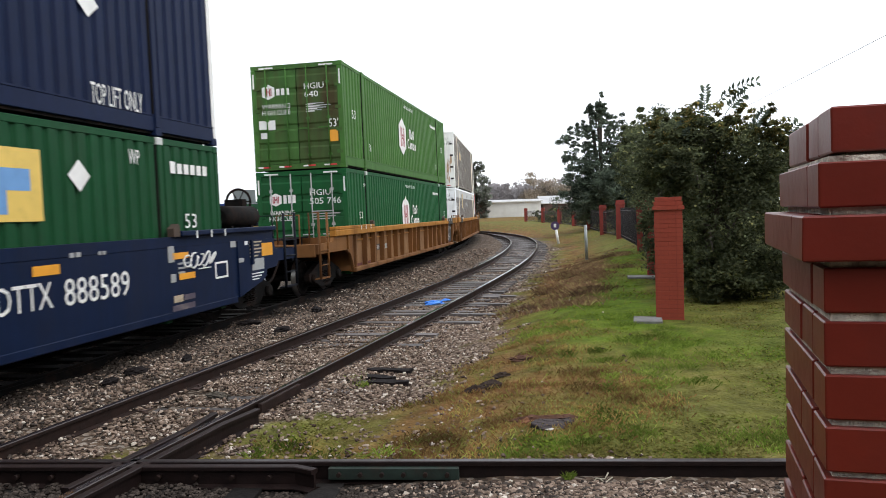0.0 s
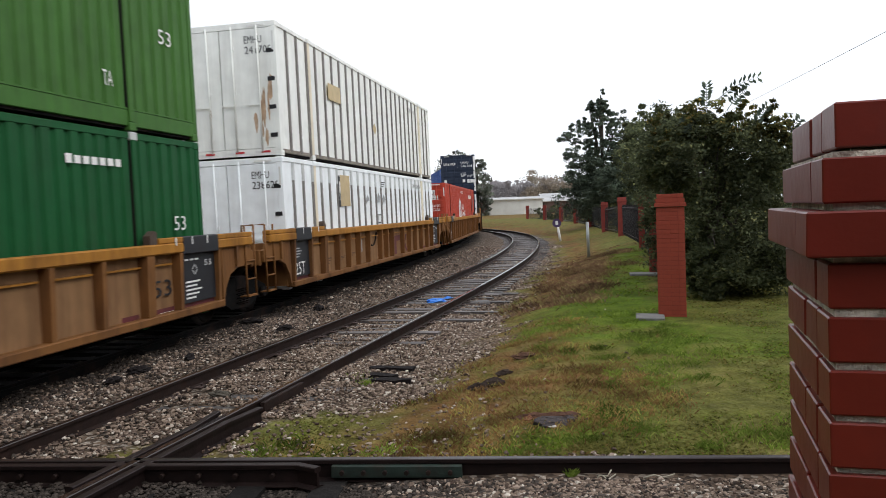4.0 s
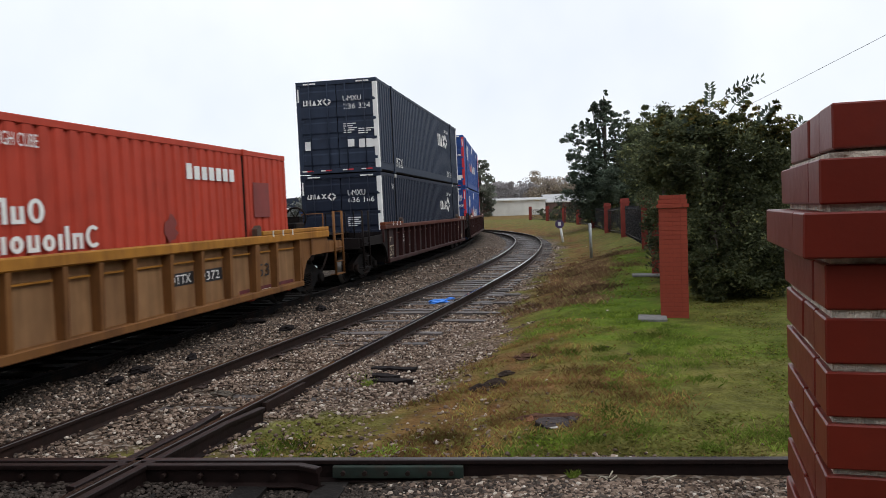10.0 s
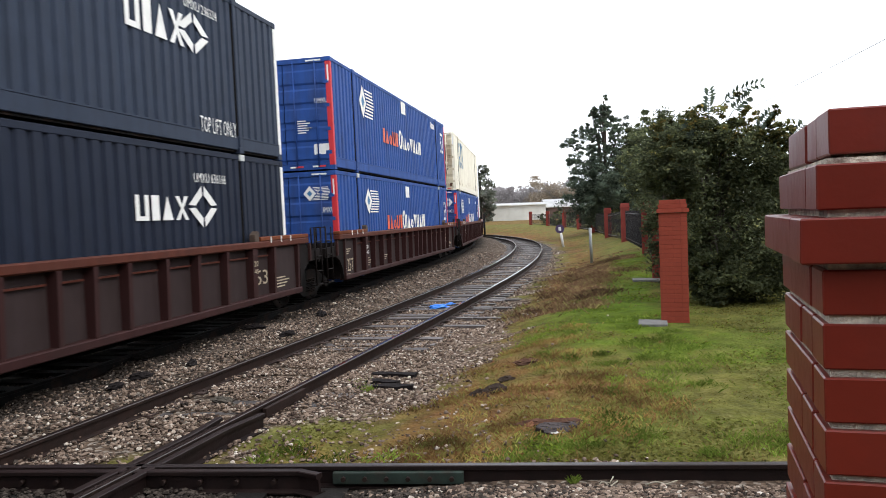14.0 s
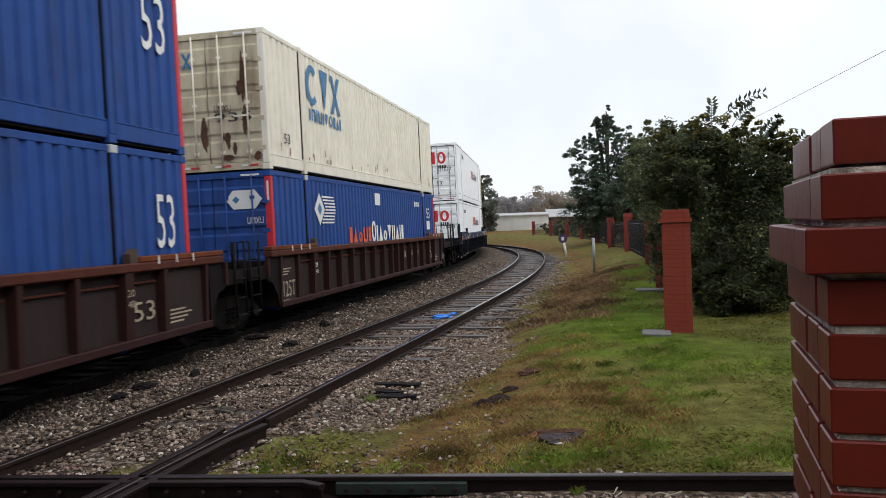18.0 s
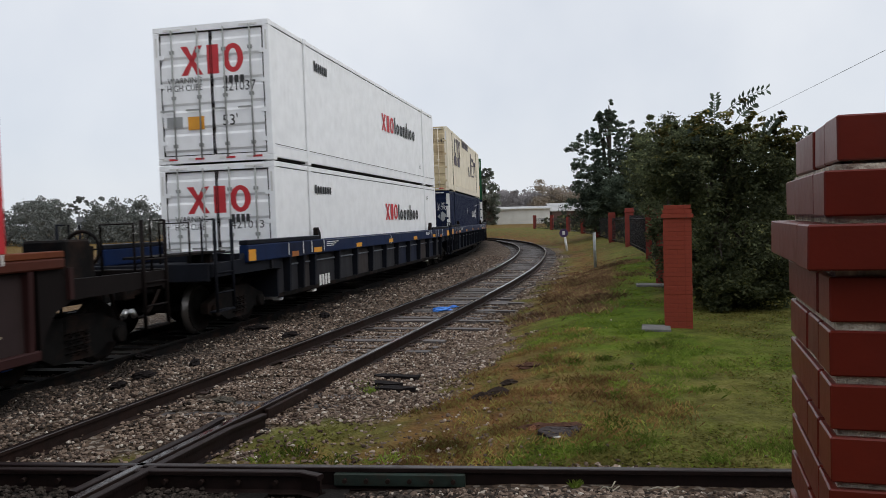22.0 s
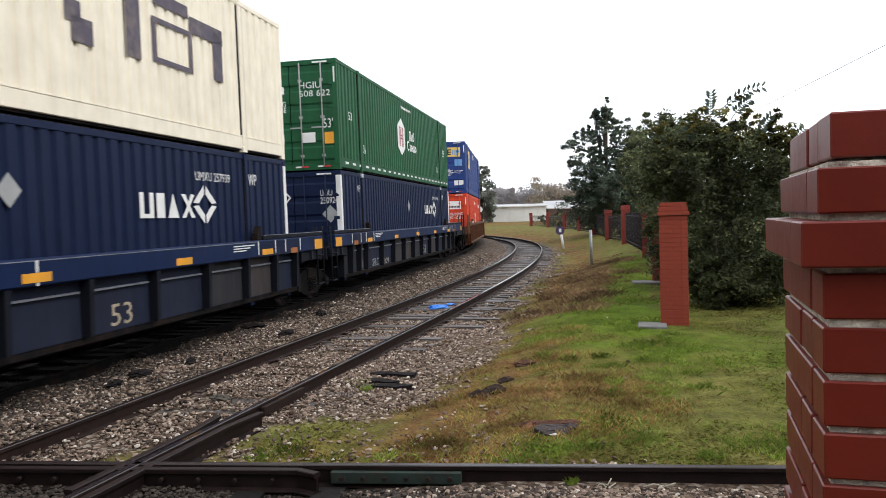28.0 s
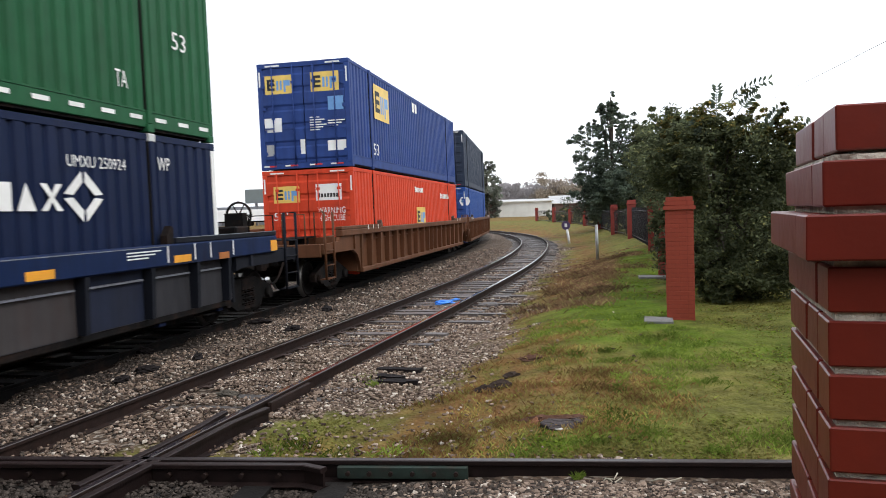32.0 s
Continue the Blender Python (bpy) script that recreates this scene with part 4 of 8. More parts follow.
def bogie():
    c = tagged(empty("bogie"), "grimy cast steel two-axle bogie under the well cars", "bogie", "bogies of the train")
    for sgn in (-1, 1):
        bm = bmesh.new()
        prof = [(-1.12, 0.38), (-0.95, 0.30), (-0.70, 0.34), (-0.42, 0.20), (0.42, 0.20), (0.70, 0.34), (0.95, 0.30), (1.12, 0.38), (1.12, 0.55), (0.9, 0.62), (0.45, 0.78), (-0.45, 0.78), (-0.9, 0.62), (-1.12, 0.55)]
        f = [bm.verts.new((x, sgn * 0.93, z)) for x, z in prof]
        g = [bm.verts.new((x, sgn * 1.07, z)) for x, z in prof]
        bm.faces.new(f)
        bm.faces.new(g[::-1])
        for i in range(len(prof)):
            j = (i + 1) % len(prof)
            bm.faces.new((f[i], f[j], g[j], g[i]))
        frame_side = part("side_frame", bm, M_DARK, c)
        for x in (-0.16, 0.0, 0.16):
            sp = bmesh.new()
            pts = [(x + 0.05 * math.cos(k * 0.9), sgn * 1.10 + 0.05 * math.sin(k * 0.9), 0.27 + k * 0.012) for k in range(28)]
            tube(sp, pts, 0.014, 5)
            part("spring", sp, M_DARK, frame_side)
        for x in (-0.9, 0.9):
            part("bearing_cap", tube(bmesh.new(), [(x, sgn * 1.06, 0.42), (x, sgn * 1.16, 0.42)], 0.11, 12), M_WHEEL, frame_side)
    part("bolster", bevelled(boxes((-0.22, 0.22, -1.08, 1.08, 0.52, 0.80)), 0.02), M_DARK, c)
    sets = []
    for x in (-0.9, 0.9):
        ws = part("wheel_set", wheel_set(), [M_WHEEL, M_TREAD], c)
        ws.location = (x, 0, 0.46)
        sets.append(ws)
    return c


# colour of the strips that stand in for shade lines on the containers
M_SHADE_LINE = paint("dark_shade_line_paint", (0.014, 0.013, 0.013), 0.3)
M_PALERIB = paint("pale_rib_paint", (0.60, 0.61, 0.61), 0.3, (0.35, 0.33, 0.30))
M_RAILRUST = paint("grimy_brown_rail_paint", (0.27, 0.24, 0.20), 0.6, (0.07, 0.05, 0.035))
P_NAVY = paint("navy_paint", (0.005616, 0.01248, 0.04243), 0.2, (0.03, 0.032, 0.05))
P_UMAX = paint("dark_slate_paint", (0.026, 0.036, 0.060), 0.2, (0.05, 0.055, 0.065))
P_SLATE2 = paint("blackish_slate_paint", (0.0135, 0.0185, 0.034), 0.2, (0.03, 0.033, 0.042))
P_GREEN2 = paint("bottle_green_paint", (0.00765, 0.05967, 0.02142), 0.25)
P_GREEN = paint("green_paint", (0.009494, 0.08308, 0.02532), 0.25)
P_LTGREEN = paint("leaf_green_paint", (0.054, 0.145, 0.030), 0.3)
P_DKGREEN = paint("deep_green_paint", (0.01549, 0.088, 0.03661), 0.25)
P_WHITE = paint("dirty_white_paint", (0.90, 0.935, 0.955), 0.14, (0.34, 0.30, 0.25), 0.5, 0.95)
P_WHITEGREY = paint("greyed_white_paint", (0.86, 0.87, 0.835), 0.22, (0.30, 0.26, 0.2), 0.5, 0.93)
P_CLEAN = paint("clean_white_paint", (0.93, 0.94, 0.955), 0.03, (0.6, 0.6, 0.58), 0.45, 0.996)
P_RED = paint("faded_red_paint", (0.42, 0.055, 0.032), 0.35, (0.18, 0.05, 0.04))
P_ORANGE = paint("orange_red_paint", (0.55, 0.055, 0.022), 0.25, (0.2, 0.04, 0.03))
P_BLUE = paint("blue_paint", (0.024, 0.072, 0.265), 0.45)
P_EMPBLUE = paint("mid_blue_paint", (0.025, 0.055, 0.20), 0.3)
P_CREAM = paint("cream_paint", (0.82, 0.78, 0.66), 0.25, (0.34, 0.22, 0.13), 0.5, 0.95)
P_CREAM2 = paint("yellowed_cream_paint", (0.82, 0.75, 0.61), 0.25, (0.34, 0.24, 0.15), 0.5, 0.95)
C_YTOP = paint("yellow_chord_paint", (0.36, 0.160, 0.028), 0.7, (0.08, 0.035, 0.018), 0.6)
C_YELLOW = paint("ochre_car_paint", (0.185, 0.083, 0.028), 0.9, (0.065, 0.030, 0.018), 0.6)
C_YWALL = paint("dusty_tan_wall_paint", (0.245, 0.136, 0.066), 0.75, (0.12, 0.058, 0.032), 0.7, 0.74)
C_BWALL = paint("dusty_brown_wall_paint", (0.0368, 0.0248, 0.0248), 0.6, (0.032, 0.022, 0.019), 0.7)
C_RWALL = paint("rusty_grey_wall_paint", (0.050, 0.045, 0.046), 0.6, (0.05, 0.03, 0.025), 0.7)
C_IWALL = paint("dull_blue_wall_paint", (0.01591, 0.02055, 0.03978), 0.6, (0.022, 0.022, 0.026), 0.7)
C_GWALL = paint("dusty_grey_wall_paint", (0.03324, 0.03324, 0.03757), 0.6, (0.016, 0.016, 0.022), 0.7)
C_BROWN = paint("brown_car_paint", (0.037, 0.014, 0.0135), 0.5, (0.03, 0.02, 0.018), 0.6)
C_BROWNTOP = paint("rusty_red_chord_paint", (0.085, 0.025, 0.016), 0.5, (0.05, 0.025, 0.02), 0.6)
C_TAN = paint("tan_car_paint", (0.11, 0.045, 0.022), 0.5, (0.06, 0.035, 0.02), 0.6)
C_BLUE = paint("royal_blue_car_paint", (0.003375, 0.0105, 0.0375), 0.4, (0.02, 0.02, 0.025), 0.55)
C_CHORD = paint("dark_blue_chord_paint", (0.00448, 0.01536, 0.05888), 0.4, (0.015, 0.016, 0.03), 0.55)
C_GREY = paint("grey_blue_car_paint", (0.013, 0.013, 0.016), 0.5, (0.03, 0.028, 0.027), 0.65)
C_SLATE = paint("slate_blue_car_paint", (0.016, 0.019, 0.030), 0.5, (0.02, 0.019, 0.018), 0.65)

# where each unit's load begins on the line at the start, its car, and its lower and upper load
S0 = dict(A=-8.63, B=14.92, C=34.71, D=54.53, E=78.25, F=97.85, G=117.36, H=141.05, I=160.72, J=180.53, K=204.28, L=224.0)

CARS = {
    "A": (C_BLUE, C_BLUE, "royal blue steel well car with white lettering", False, True),
    "B": (C_YELLOW, C_YTOP, "weathered ochre well car under two green containers", True, False),
    "C": (C_YELLOW, C_YTOP, "weathered ochre well car under two white containers", False, False),
    "D": (C_YELLOW, C_YTOP, "weathered ochre well car with one red container", False, True),
    "E": (C_BROWN, C_BROWNTOP, "dull brown well car under two slate containers", True, False),
    "F": (C_BROWN, C_BROWNTOP, "dull brown well car under two blue containers", False, False),
    "G": (C_BROWN, C_BROWNTOP, "dull brown well car under cream and blue containers", False, True),
    "H": (C_GREY, C_CHORD, "grey well car with blue top rail under two white containers", True, False),
    "I": (C_SLATE, C_CHORD, "grey-blue well car under cream and navy containers", False, False),
    "J": (C_SLATE, C_CHORD, "grey-blue well car under green and navy containers", False, True),
    "K": (C_TAN, C_TAN, "rusty tan well car under blue and orange-red containers", True, False),
    "L": (C_TAN, C_TAN, "rusty tan well car far up the line", False, False),
}
# end paints: grime plus the shade at the car ends, both in the colour
E_BROWN = paint("grimy_shaded_brown_end_paint", (0.008, 0.0054, 0.0052), 0.5, (0.012, 0.01, 0.01), 0.7)
E_BLACK = paint("grimy_shaded_blue_black_paint", (0.008, 0.0095, 0.015), 0.5, (0.012, 0.011, 0.01), 0.7)
M_RIB = paint("grey_brown_rib_paint", (0.22, 0.205, 0.19), 0.4, (0.11, 0.085, 0.06))
LOADS = {  # lower and upper: label, paint, style, corner post paint
    "A": (("green steel container with a yellow panel", P_GREEN2, "ribbed", None), ("navy steel container with white lettering", P_NAVY, "ribbed", M_WHITE)),
    "B": (("deep green ribbed container with white marks", P_GREEN, "ribbed", None), ("leaf green ribbed container with stained doors", P_LTGREEN, "ribbed", None)),
    "C": (("dirty white plate container with vertical ribs", P_WHITE, "plate", M_RIB), ("greyed white plate container with vertical ribs", P_WHITEGREY, "plate", M_RIB)),
    "D": (("faded red ribbed container with white emblem", P_RED, "ribbed", None), None),
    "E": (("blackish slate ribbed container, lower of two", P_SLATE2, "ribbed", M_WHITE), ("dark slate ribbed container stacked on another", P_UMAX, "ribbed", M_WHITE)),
    "F": (("blue ribbed container with orange corner posts", P_BLUE, "ribbed", M_REDMARK), ("blue ribbed container stacked, orange corner posts", P_BLUE, "ribbed", M_REDMARK)),
    "G": (("blue ribbed container with a white diamond mark", P_BLUE, "ribbed", M_REDMARK), ("cream ribbed container with rust stained doors", P_CREAM, "ribbed", None)),
    "H": (("clean white smooth container with red marks", P_CLEAN, "fine", None), ("clean white smooth container stacked on another", P_CLEAN, "fine", None)),
    "I": (("navy ribbed container with white diamond emblem", P_NAVY, "ribbed", M_WHITE), ("cream ribbed container with dark grey marks", P_CREAM2, "ribbed", None)),
    "J": (("navy ribbed container with a white corner post", P_NAVY, "ribbed", M_WHITE), ("dark green ribbed container with white emblem", P_DKGREEN, "ribbed", None)),
    "K": (("orange-red ribbed container with yellow panels", P_ORANGE, "ribbed", None), ("blue ribbed container with yellow panels", P_EMPBLUE, "ribbed", None)),
    "L": (("blue ribbed container far up the line", P_BLUE, "ribbed", None), ("dark slate ribbed container far up the line", P_UMAX, "ribbed", None)),
}
for m_ in (P_CLEAN, P_WHITE, P_WHITEGREY):
    m_.node_tree.nodes["Principled BSDF"].inputs["Specular IOR Level"].default_value = 0.5
C_RUSTPAD = paint("orange_rust_pad_paint", (0.15, 0.042, 0.0168), 0.7, (0.08, 0.03, 0.02), 0.65)
M_ROD = paint("pale_rod_paint", (0.36, 0.37, 0.36), 0.3)
M_CAST = paint("pale_casting_paint", (0.55, 0.56, 0.55), 0.4)
RUSTDOOR = paint("rust_stained_green_door", (0.05, 0.085, 0.026), 1.0, (0.065, 0.026, 0.018))
LOADED, WELLS, load_style = {}, {}, {}
RIBS = (-8.26, -7.32, -6.3, -5.4, -4.45, -3.48, -2.45, -1.48, -0.45, 0.5, 1.2, 1.95, 2.92, 3.87, 4.87, 5.97, 6.9, 8.15)
RIBS_BC = (-8.17, -7.1, -6.13, -5.1, -4.17, -3.28, -2.31, -0.98, -0.26, 0.45, 1.9, 2.9, 3.86, 4.88, 6.0, 6.87, 8.15)
RIBS_DEEP = (-7.97, -7.2, -6.5, -4.8, -3.35, -1.9, -0.45, 1.0, 2.55, 4.11, 5.6, 6.9, 7.97)
DOORS = {("B", 1): paint("stained_green_door", (0.05, 0.12, 0.03), 0.9, (0.07, 0.035, 0.02)), ("G", 1): paint("rust_stained_cream_door", (0.56, 0.50, 0.36), 0.85, (0.12, 0.05, 0.02)),
         ("I", 1): paint("streaked_cream_door", (0.6, 0.5, 0.32), 0.6, (0.25, 0.12, 0.04))}
for key, (mat, top, label, f_open, r_open) in CARS.items():
    deep = key in "HIJ"
    WELLS[key] = well_car(label, mat, top, f_open, r_open, ribs=() if key == "A" else RIBS_DEEP if deep else RIBS_BC if key in "BC" else RIBS, chord=0.32 if deep else 0.13 if key in "EFG" else 0.16, rim={"A": 1.68, "H": 1.545}.get(key, SILL_TOP),
                          pads=E_BLACK if deep else C_RUSTPAD if key in "EFG" else top, brake={"A": 2.3, "D": 1.88, "G": 1.62, "J": 2.0}.get(key, 0.0), tank=key == "A",
                          pad_end=8.75 if key in "EFG" else 10.0, wall_mat=C_YWALL if key in "BCD" else C_BWALL if key in "EFG" else C_IWALL if key == "I" else C_GWALL if deep else None,
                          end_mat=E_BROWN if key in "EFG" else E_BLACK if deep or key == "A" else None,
                          bays={"H": (C_GWALL, C_RWALL, C_GWALL, C_GWALL, C_RWALL, C_GWALL, C_GWALL, C_IWALL, C_IWALL, C_RWALL, C_IWALL, C_GWALL), "I": (C_IWALL, C_GWALL, C_IWALL, C_IWALL, C_IWALL, C_GWALL, C_IWALL, C_IWALL, C_IWALL, C_GWALL, C_RWALL),
                                "J": (C_GWALL, C_RWALL, C_IWALL, C_IWALL, C_RWALL, C_RWALL, C_GWALL, C_IWALL, C_RWALL, C_IWALL, C_GWALL)}.get(key, ()))
    MOVERS.append((WELLS[key], S0[key], pose(0, 0, 0)))
    for lvl, load in enumerate(LOADS[key]):
        if load:
            door = DOORS.get((key, lvl))
            rod = M_ROD if key in "BHJ" and (key, lvl) not in (("B", 1), ("J", 0)) else load[1]
            ob = container("shipping_container", load[0], load[1], load[2], load[3], door, rod, M_CAST if lvl == 0 and len(LOADS[key]) > 1 and key in "ABEFGJ" else None,
                           RUSTDOOR if (key, lvl) == ("B", 1) else None, M_DARK if key == "H" else None)
            LOADED[key, lvl] = ob
            load_style[ob.name] = load[2]
            MOVERS.append((ob, S0[key], pose(0, 0, DECK + lvl * RISE)))


# ---- paint marks, lettering and labels on the train ----
WHI, YEL, RED = M_WHITE, M_YELLOW, M_REDMARK
ORG = material("orange_marking", (0.6, 0.09, 0.03), 0.55, 0, 0.15, 6, (0.1, 0.07, 0.12), 2, 0.5, 0.05, 40)
BLU = material("blue_marking", (0.03, 0.16, 0.33), 0.55, 0, 0.15, 6, (0.3, 0.3, 0.27), 3, 0.3, 0.05, 40)
LBL = material("light_blue_label", (0.13, 0.30, 0.58), 0.5, 0, 0.1, 6, GRIME, 3, 0.2, 0.05, 40)
DRK = material("black_marking", (0.02, 0.02, 0.022), 0.6, 0, 0.2, 6, (0.1, 0.1, 0.1), 3, 0.3, 0.05, 40)
BLK = material("black_placard", (0.008, 0.009, 0.013), 0.6, 0, 0.2, 6, (0.035, 0.028, 0.024), 3, 0.35, 0.05, 40)
GRY = material("grey_label", (0.34, 0.35, 0.35), 0.6, 0, 0.15, 6, GRIME, 3, 0.35, 0.05, 40)
DGR = material("purple_grey_marking", (0.075, 0.06, 0.085), 0.65, 0, 0.2, 6, (0.4, 0.33, 0.22), 3, 0.35, 0.05, 40)
CRM = material("faded_cream_lettering", (0.42, 0.35, 0.25), 0.7, 0, 0.15, 6, (0.08, 0.045, 0.035), 4, 0.6, 0.05, 40)
PNL = material("tan_panel_paint", (0.52, 0.40, 0.22), 0.6, 0, 0.15, 6, (0.3, 0.25, 0.18), 3, 0.4, 0.05, 40)
FADED = material("dull_dark_red_patch", (0.19, 0.030, 0.025), 0.65, 0, 0.2, 3, (0.12, 0.03, 0.03), 1.5, 0.6, 0.05, 40)
EYL = material("clear_yellow_panel", (0.72, 0.50, 0.11), 0.5, 0, 0.1, 6, GRIME, 3, 0.2, 0.05, 40)
EMB = material("dark_red_emblem", (0.30, 0.012, 0.028), 0.55, 0, 0.1, 6, GRIME, 3, 0.15, 0.05, 40)
SHAPE_WIDTH = {"i": 0.30, "j": 0.30, "x": 1.15, "O": 1.05, "c": 1.2, "b": 0.6, "p": 0.75, "A": 0.9, "V": 0.9, "o": 0.85, "u": 0.8, "n": 0.8}
TEXTS = {}


def text_shape(words):
    """Outline of words in the built-in font, as corners and faces scaled to a unit box."""
    if words not in TEXTS:
        cu = bpy.data.curves.new("words", "FONT")
        cu.body, cu.resolution_u = words, 2
        ob = new("words", cu)
        me = bpy.data.meshes.new_from_object(ob.evaluated_get(bpy.context.evaluated_depsgraph_get()))
        co = np.array([v.co[:2] for v in me.vertices])
        lo, hi = co.min(0), co.max(0)
        TEXTS[words] = ((co - lo) / (hi - lo), [tuple(p.vertices) for p in me.polygons])
        bpy.data.objects.remove(ob)
        bpy.data.meshes.remove(me)
        bpy.data.curves.remove(cu)
    return TEXTS[words]


def mark(ob, face, kind, a0, a1, z0, z1, mat, words="", plane=None, lift=0.0):
    """A flat mark on a load's side ("s") or door end ("f"), or on a car's side; a runs in reading direction."""
    car = ob.name.startswith("well_car")
    depth = [0.004 if words and mat is DRK else 0.0]

    def place(a, z):
        if face == "f":
            return Vector((-UNIT / 2 + 0.006 - depth[0] - lift, -a, z))
        if car:
            out = plane or (-1.45 if ob is WELLS["A"] and abs(a0) < 8.3 else -1.476 if ob is WELLS["A"] else -1.545 if z0 > SILL_TOP - 0.36 and abs(a0) < 10 and z1 < 1.75 else -1.475 if abs(a0) > 8.3 else -1.376)
            return Vector((a, out - depth[0], z))
        return Vector((a, -WIDE / 2 - (0.015 if load_style[ob.name] == "plate" else 0.005) - depth[0] - lift, z))

    pieces = [(bmesh.new(), mat, "marking")]

    def poly(pts, k=0):
        bm = pieces[k][0]
        bm.faces.new([bm.verts.new(place(a0 + u * (a1 - a0), z0 + v * (z1 - z0))) for u, v in pts])

    def rect(u0, u1, v0, v1, k=0):
        poly([(u0, v0), (u1, v0), (u1, v1), (u0, v1)], k)

    if kind == "text":
        co, faces = text_shape(words)
        bm = pieces[0][0]
        vs = [bm.verts.new(place(a0 + u * (a1 - a0), z0 + v * (z1 - z0))) for u, v in co]
        for f in faces:
            bm.faces.new([vs[i] for i in f])
        pieces[0] = (bm, mat, "lettering")
    elif kind == "panel":
        rect(0, 1, 0, 1)
    elif kind == "epanel":
        rect(0, 1, 0, 1)
        depth[0] = 0.003
        pieces.append((bmesh.new(), BLK, "emblem"))
        pieces.append((bmesh.new(), LBL, "emblem"))
        for v in (0.2, 0.44, 0.68):
            rect(0.08, 0.36, v, v + 0.13, 1)
        rect(0.08, 0.17, 0.2, 0.81, 1)
        rect(0.42, 0.50, 0.2, 0.72, 2)
        rect(0.55, 0.62, 0.2, 0.72, 2)
        rect(0.68, 0.76, 0.1, 0.72, 2)
        rect(0.76, 0.92, 0.42, 0.72, 2)
    elif kind == "frame":
        rect(0, 1, 0, 0.12), rect(0, 1, 0.88, 1), rect(0, 0.1, 0.12, 0.88), rect(0.9, 1, 0.12, 0.88)
    elif kind == "lines":
        n = max(3, int((z1 - z0) / 0.06))
        for k in range(n):
            rect(0, 0.6 + 0.4 * ((k * 7) % 5) / 4, k / n, (k + 0.45) / n)
    elif kind.startswith("bars"):
        n = int(kind[4:])
        for k in range(n):
            rect(k / n, (k + 0.72) / n, 0, 1 if k == 0 or n < 5 else 0.86)
    elif kind.startswith("shapes"):
        # a row of plain strokes, rings, cups, arches and wedges
        codes = kind[7:]
        lo = 0.0
        span = sum(SHAPE_WIDTH.get(ch, 1.0) for ch in codes) + 0.22 * (len(codes) - 1)
        x = 0.0
        for ch in codes:
            wd = SHAPE_WIDTH.get(ch, 1.0)
            u0, u1 = x / span, (x + wd) / span
            th = min(0.30 / span, (u1 - u0) * 0.5)
            hi = 1.0 if ch in "iOUNAVxpcb" else 0.68
            tv = 0.17
            if ch in "ij":
                rect(u0, u1, lo, hi)
            elif ch == "b":
                rect(u0, u1, lo, hi)
            elif ch in "oOc":
                n = 16
                cx, cv, ru, rv = (u0 + u1) / 2, (lo + hi) / 2, (u1 - u0) / 2, (hi - lo) / 2
                for k in range(n):
                    if ch == "c" and k in (15, 0, 1, 14):
                        continue
                    g, q = k * math.tau / n, (k + 1) * math.tau / n
                    poly([(cx + ru * math.cos(g), cv + rv * math.sin(g)), (cx + ru * math.cos(q), cv + rv * math.sin(q)),
                          (cx + (ru - th) * math.cos(q), cv + (rv - tv) * math.sin(q)), (cx + (ru - th) * math.cos(g), cv + (rv - tv) * math.sin(g))])
            elif ch in "uUnN":
                a, b = (lo, lo + tv) if ch in "uU" else (hi - tv, hi)
                c, d = (lo + tv, hi) if ch in "uU" else (lo, hi - tv)
                rect(u0, u1, a, b), rect(u0, u0 + th, c, d), rect(u1 - th, u1, c, d)
            elif ch in "AV":
                a, b = (lo, hi) if ch == "A" else (hi, lo)
                poly([(u0, a), (u1, a), ((u0 + u1) / 2, b)])
            elif ch == "x":
                m, v = (u0 + u1) / 2, (lo + hi) / 2
                for sx in (u0, u1):
                    for sv in (lo, hi):
                        e = th * 1.15 if sx == u0 else -th * 1.15
                        poly([(sx, sv), (sx + e, sv), (m + (sx - m) * 0.0 + e * 0.35, v), (m, v + (sv - v) * 0.0), (m - e * 0.35, v)])
            elif ch == "p":
                rect(u0, u0 + th, lo, hi)
                rect(u0 + th, u1, hi * 0.45, hi)
            x += wd + 0.22
    elif kind == "stain":
        r = random.Random(int(a0 * 100) + int(z0 * 1000))
        ring = [(0.5 + 0.5 * math.cos(k * math.tau / 16) * r.uniform(0.45, 1.0), 0.5 + 0.5 * math.sin(k * math.tau / 16) * r.uniform(0.6, 1.0)) for k in range(16)]
        poly(ring)
    elif kind == "cross":
        poly([(0, 0), (0.28, 0), (1, 1), (0.72, 1)])
        depth[0] = 0.003
        pieces.append((bmesh.new(), mat, "marking"))
        poly([(0.72, 0), (1, 0), (0.28, 1), (0, 1)], 1)
    elif kind == "dia":
        poly([(0.5, 0), (1, 0.5), (0.5, 1), (0, 0.5)])
    elif kind == "ring":
        for q in range(4):
            o = [(0.5, 0), (1, 0.5), (0.5, 1), (0, 0.5)]
            i = [(0.5 + (u - 0.5) * 0.55, 0.5 + (v - 0.5) * 0.55) for u, v in o]
            a, b = [((1 - k) * o[q][0] + k * o[(q + 1) % 4][0], (1 - k) * o[q][1] + k * o[(q + 1) % 4][1]) for k in (0.08, 0.92)]
            c, d = [((1 - k) * i[q][0] + k * i[(q + 1) % 4][0], (1 - k) * i[q][1] + k * i[(q + 1) % 4][1]) for k in (0.08, 0.92)]
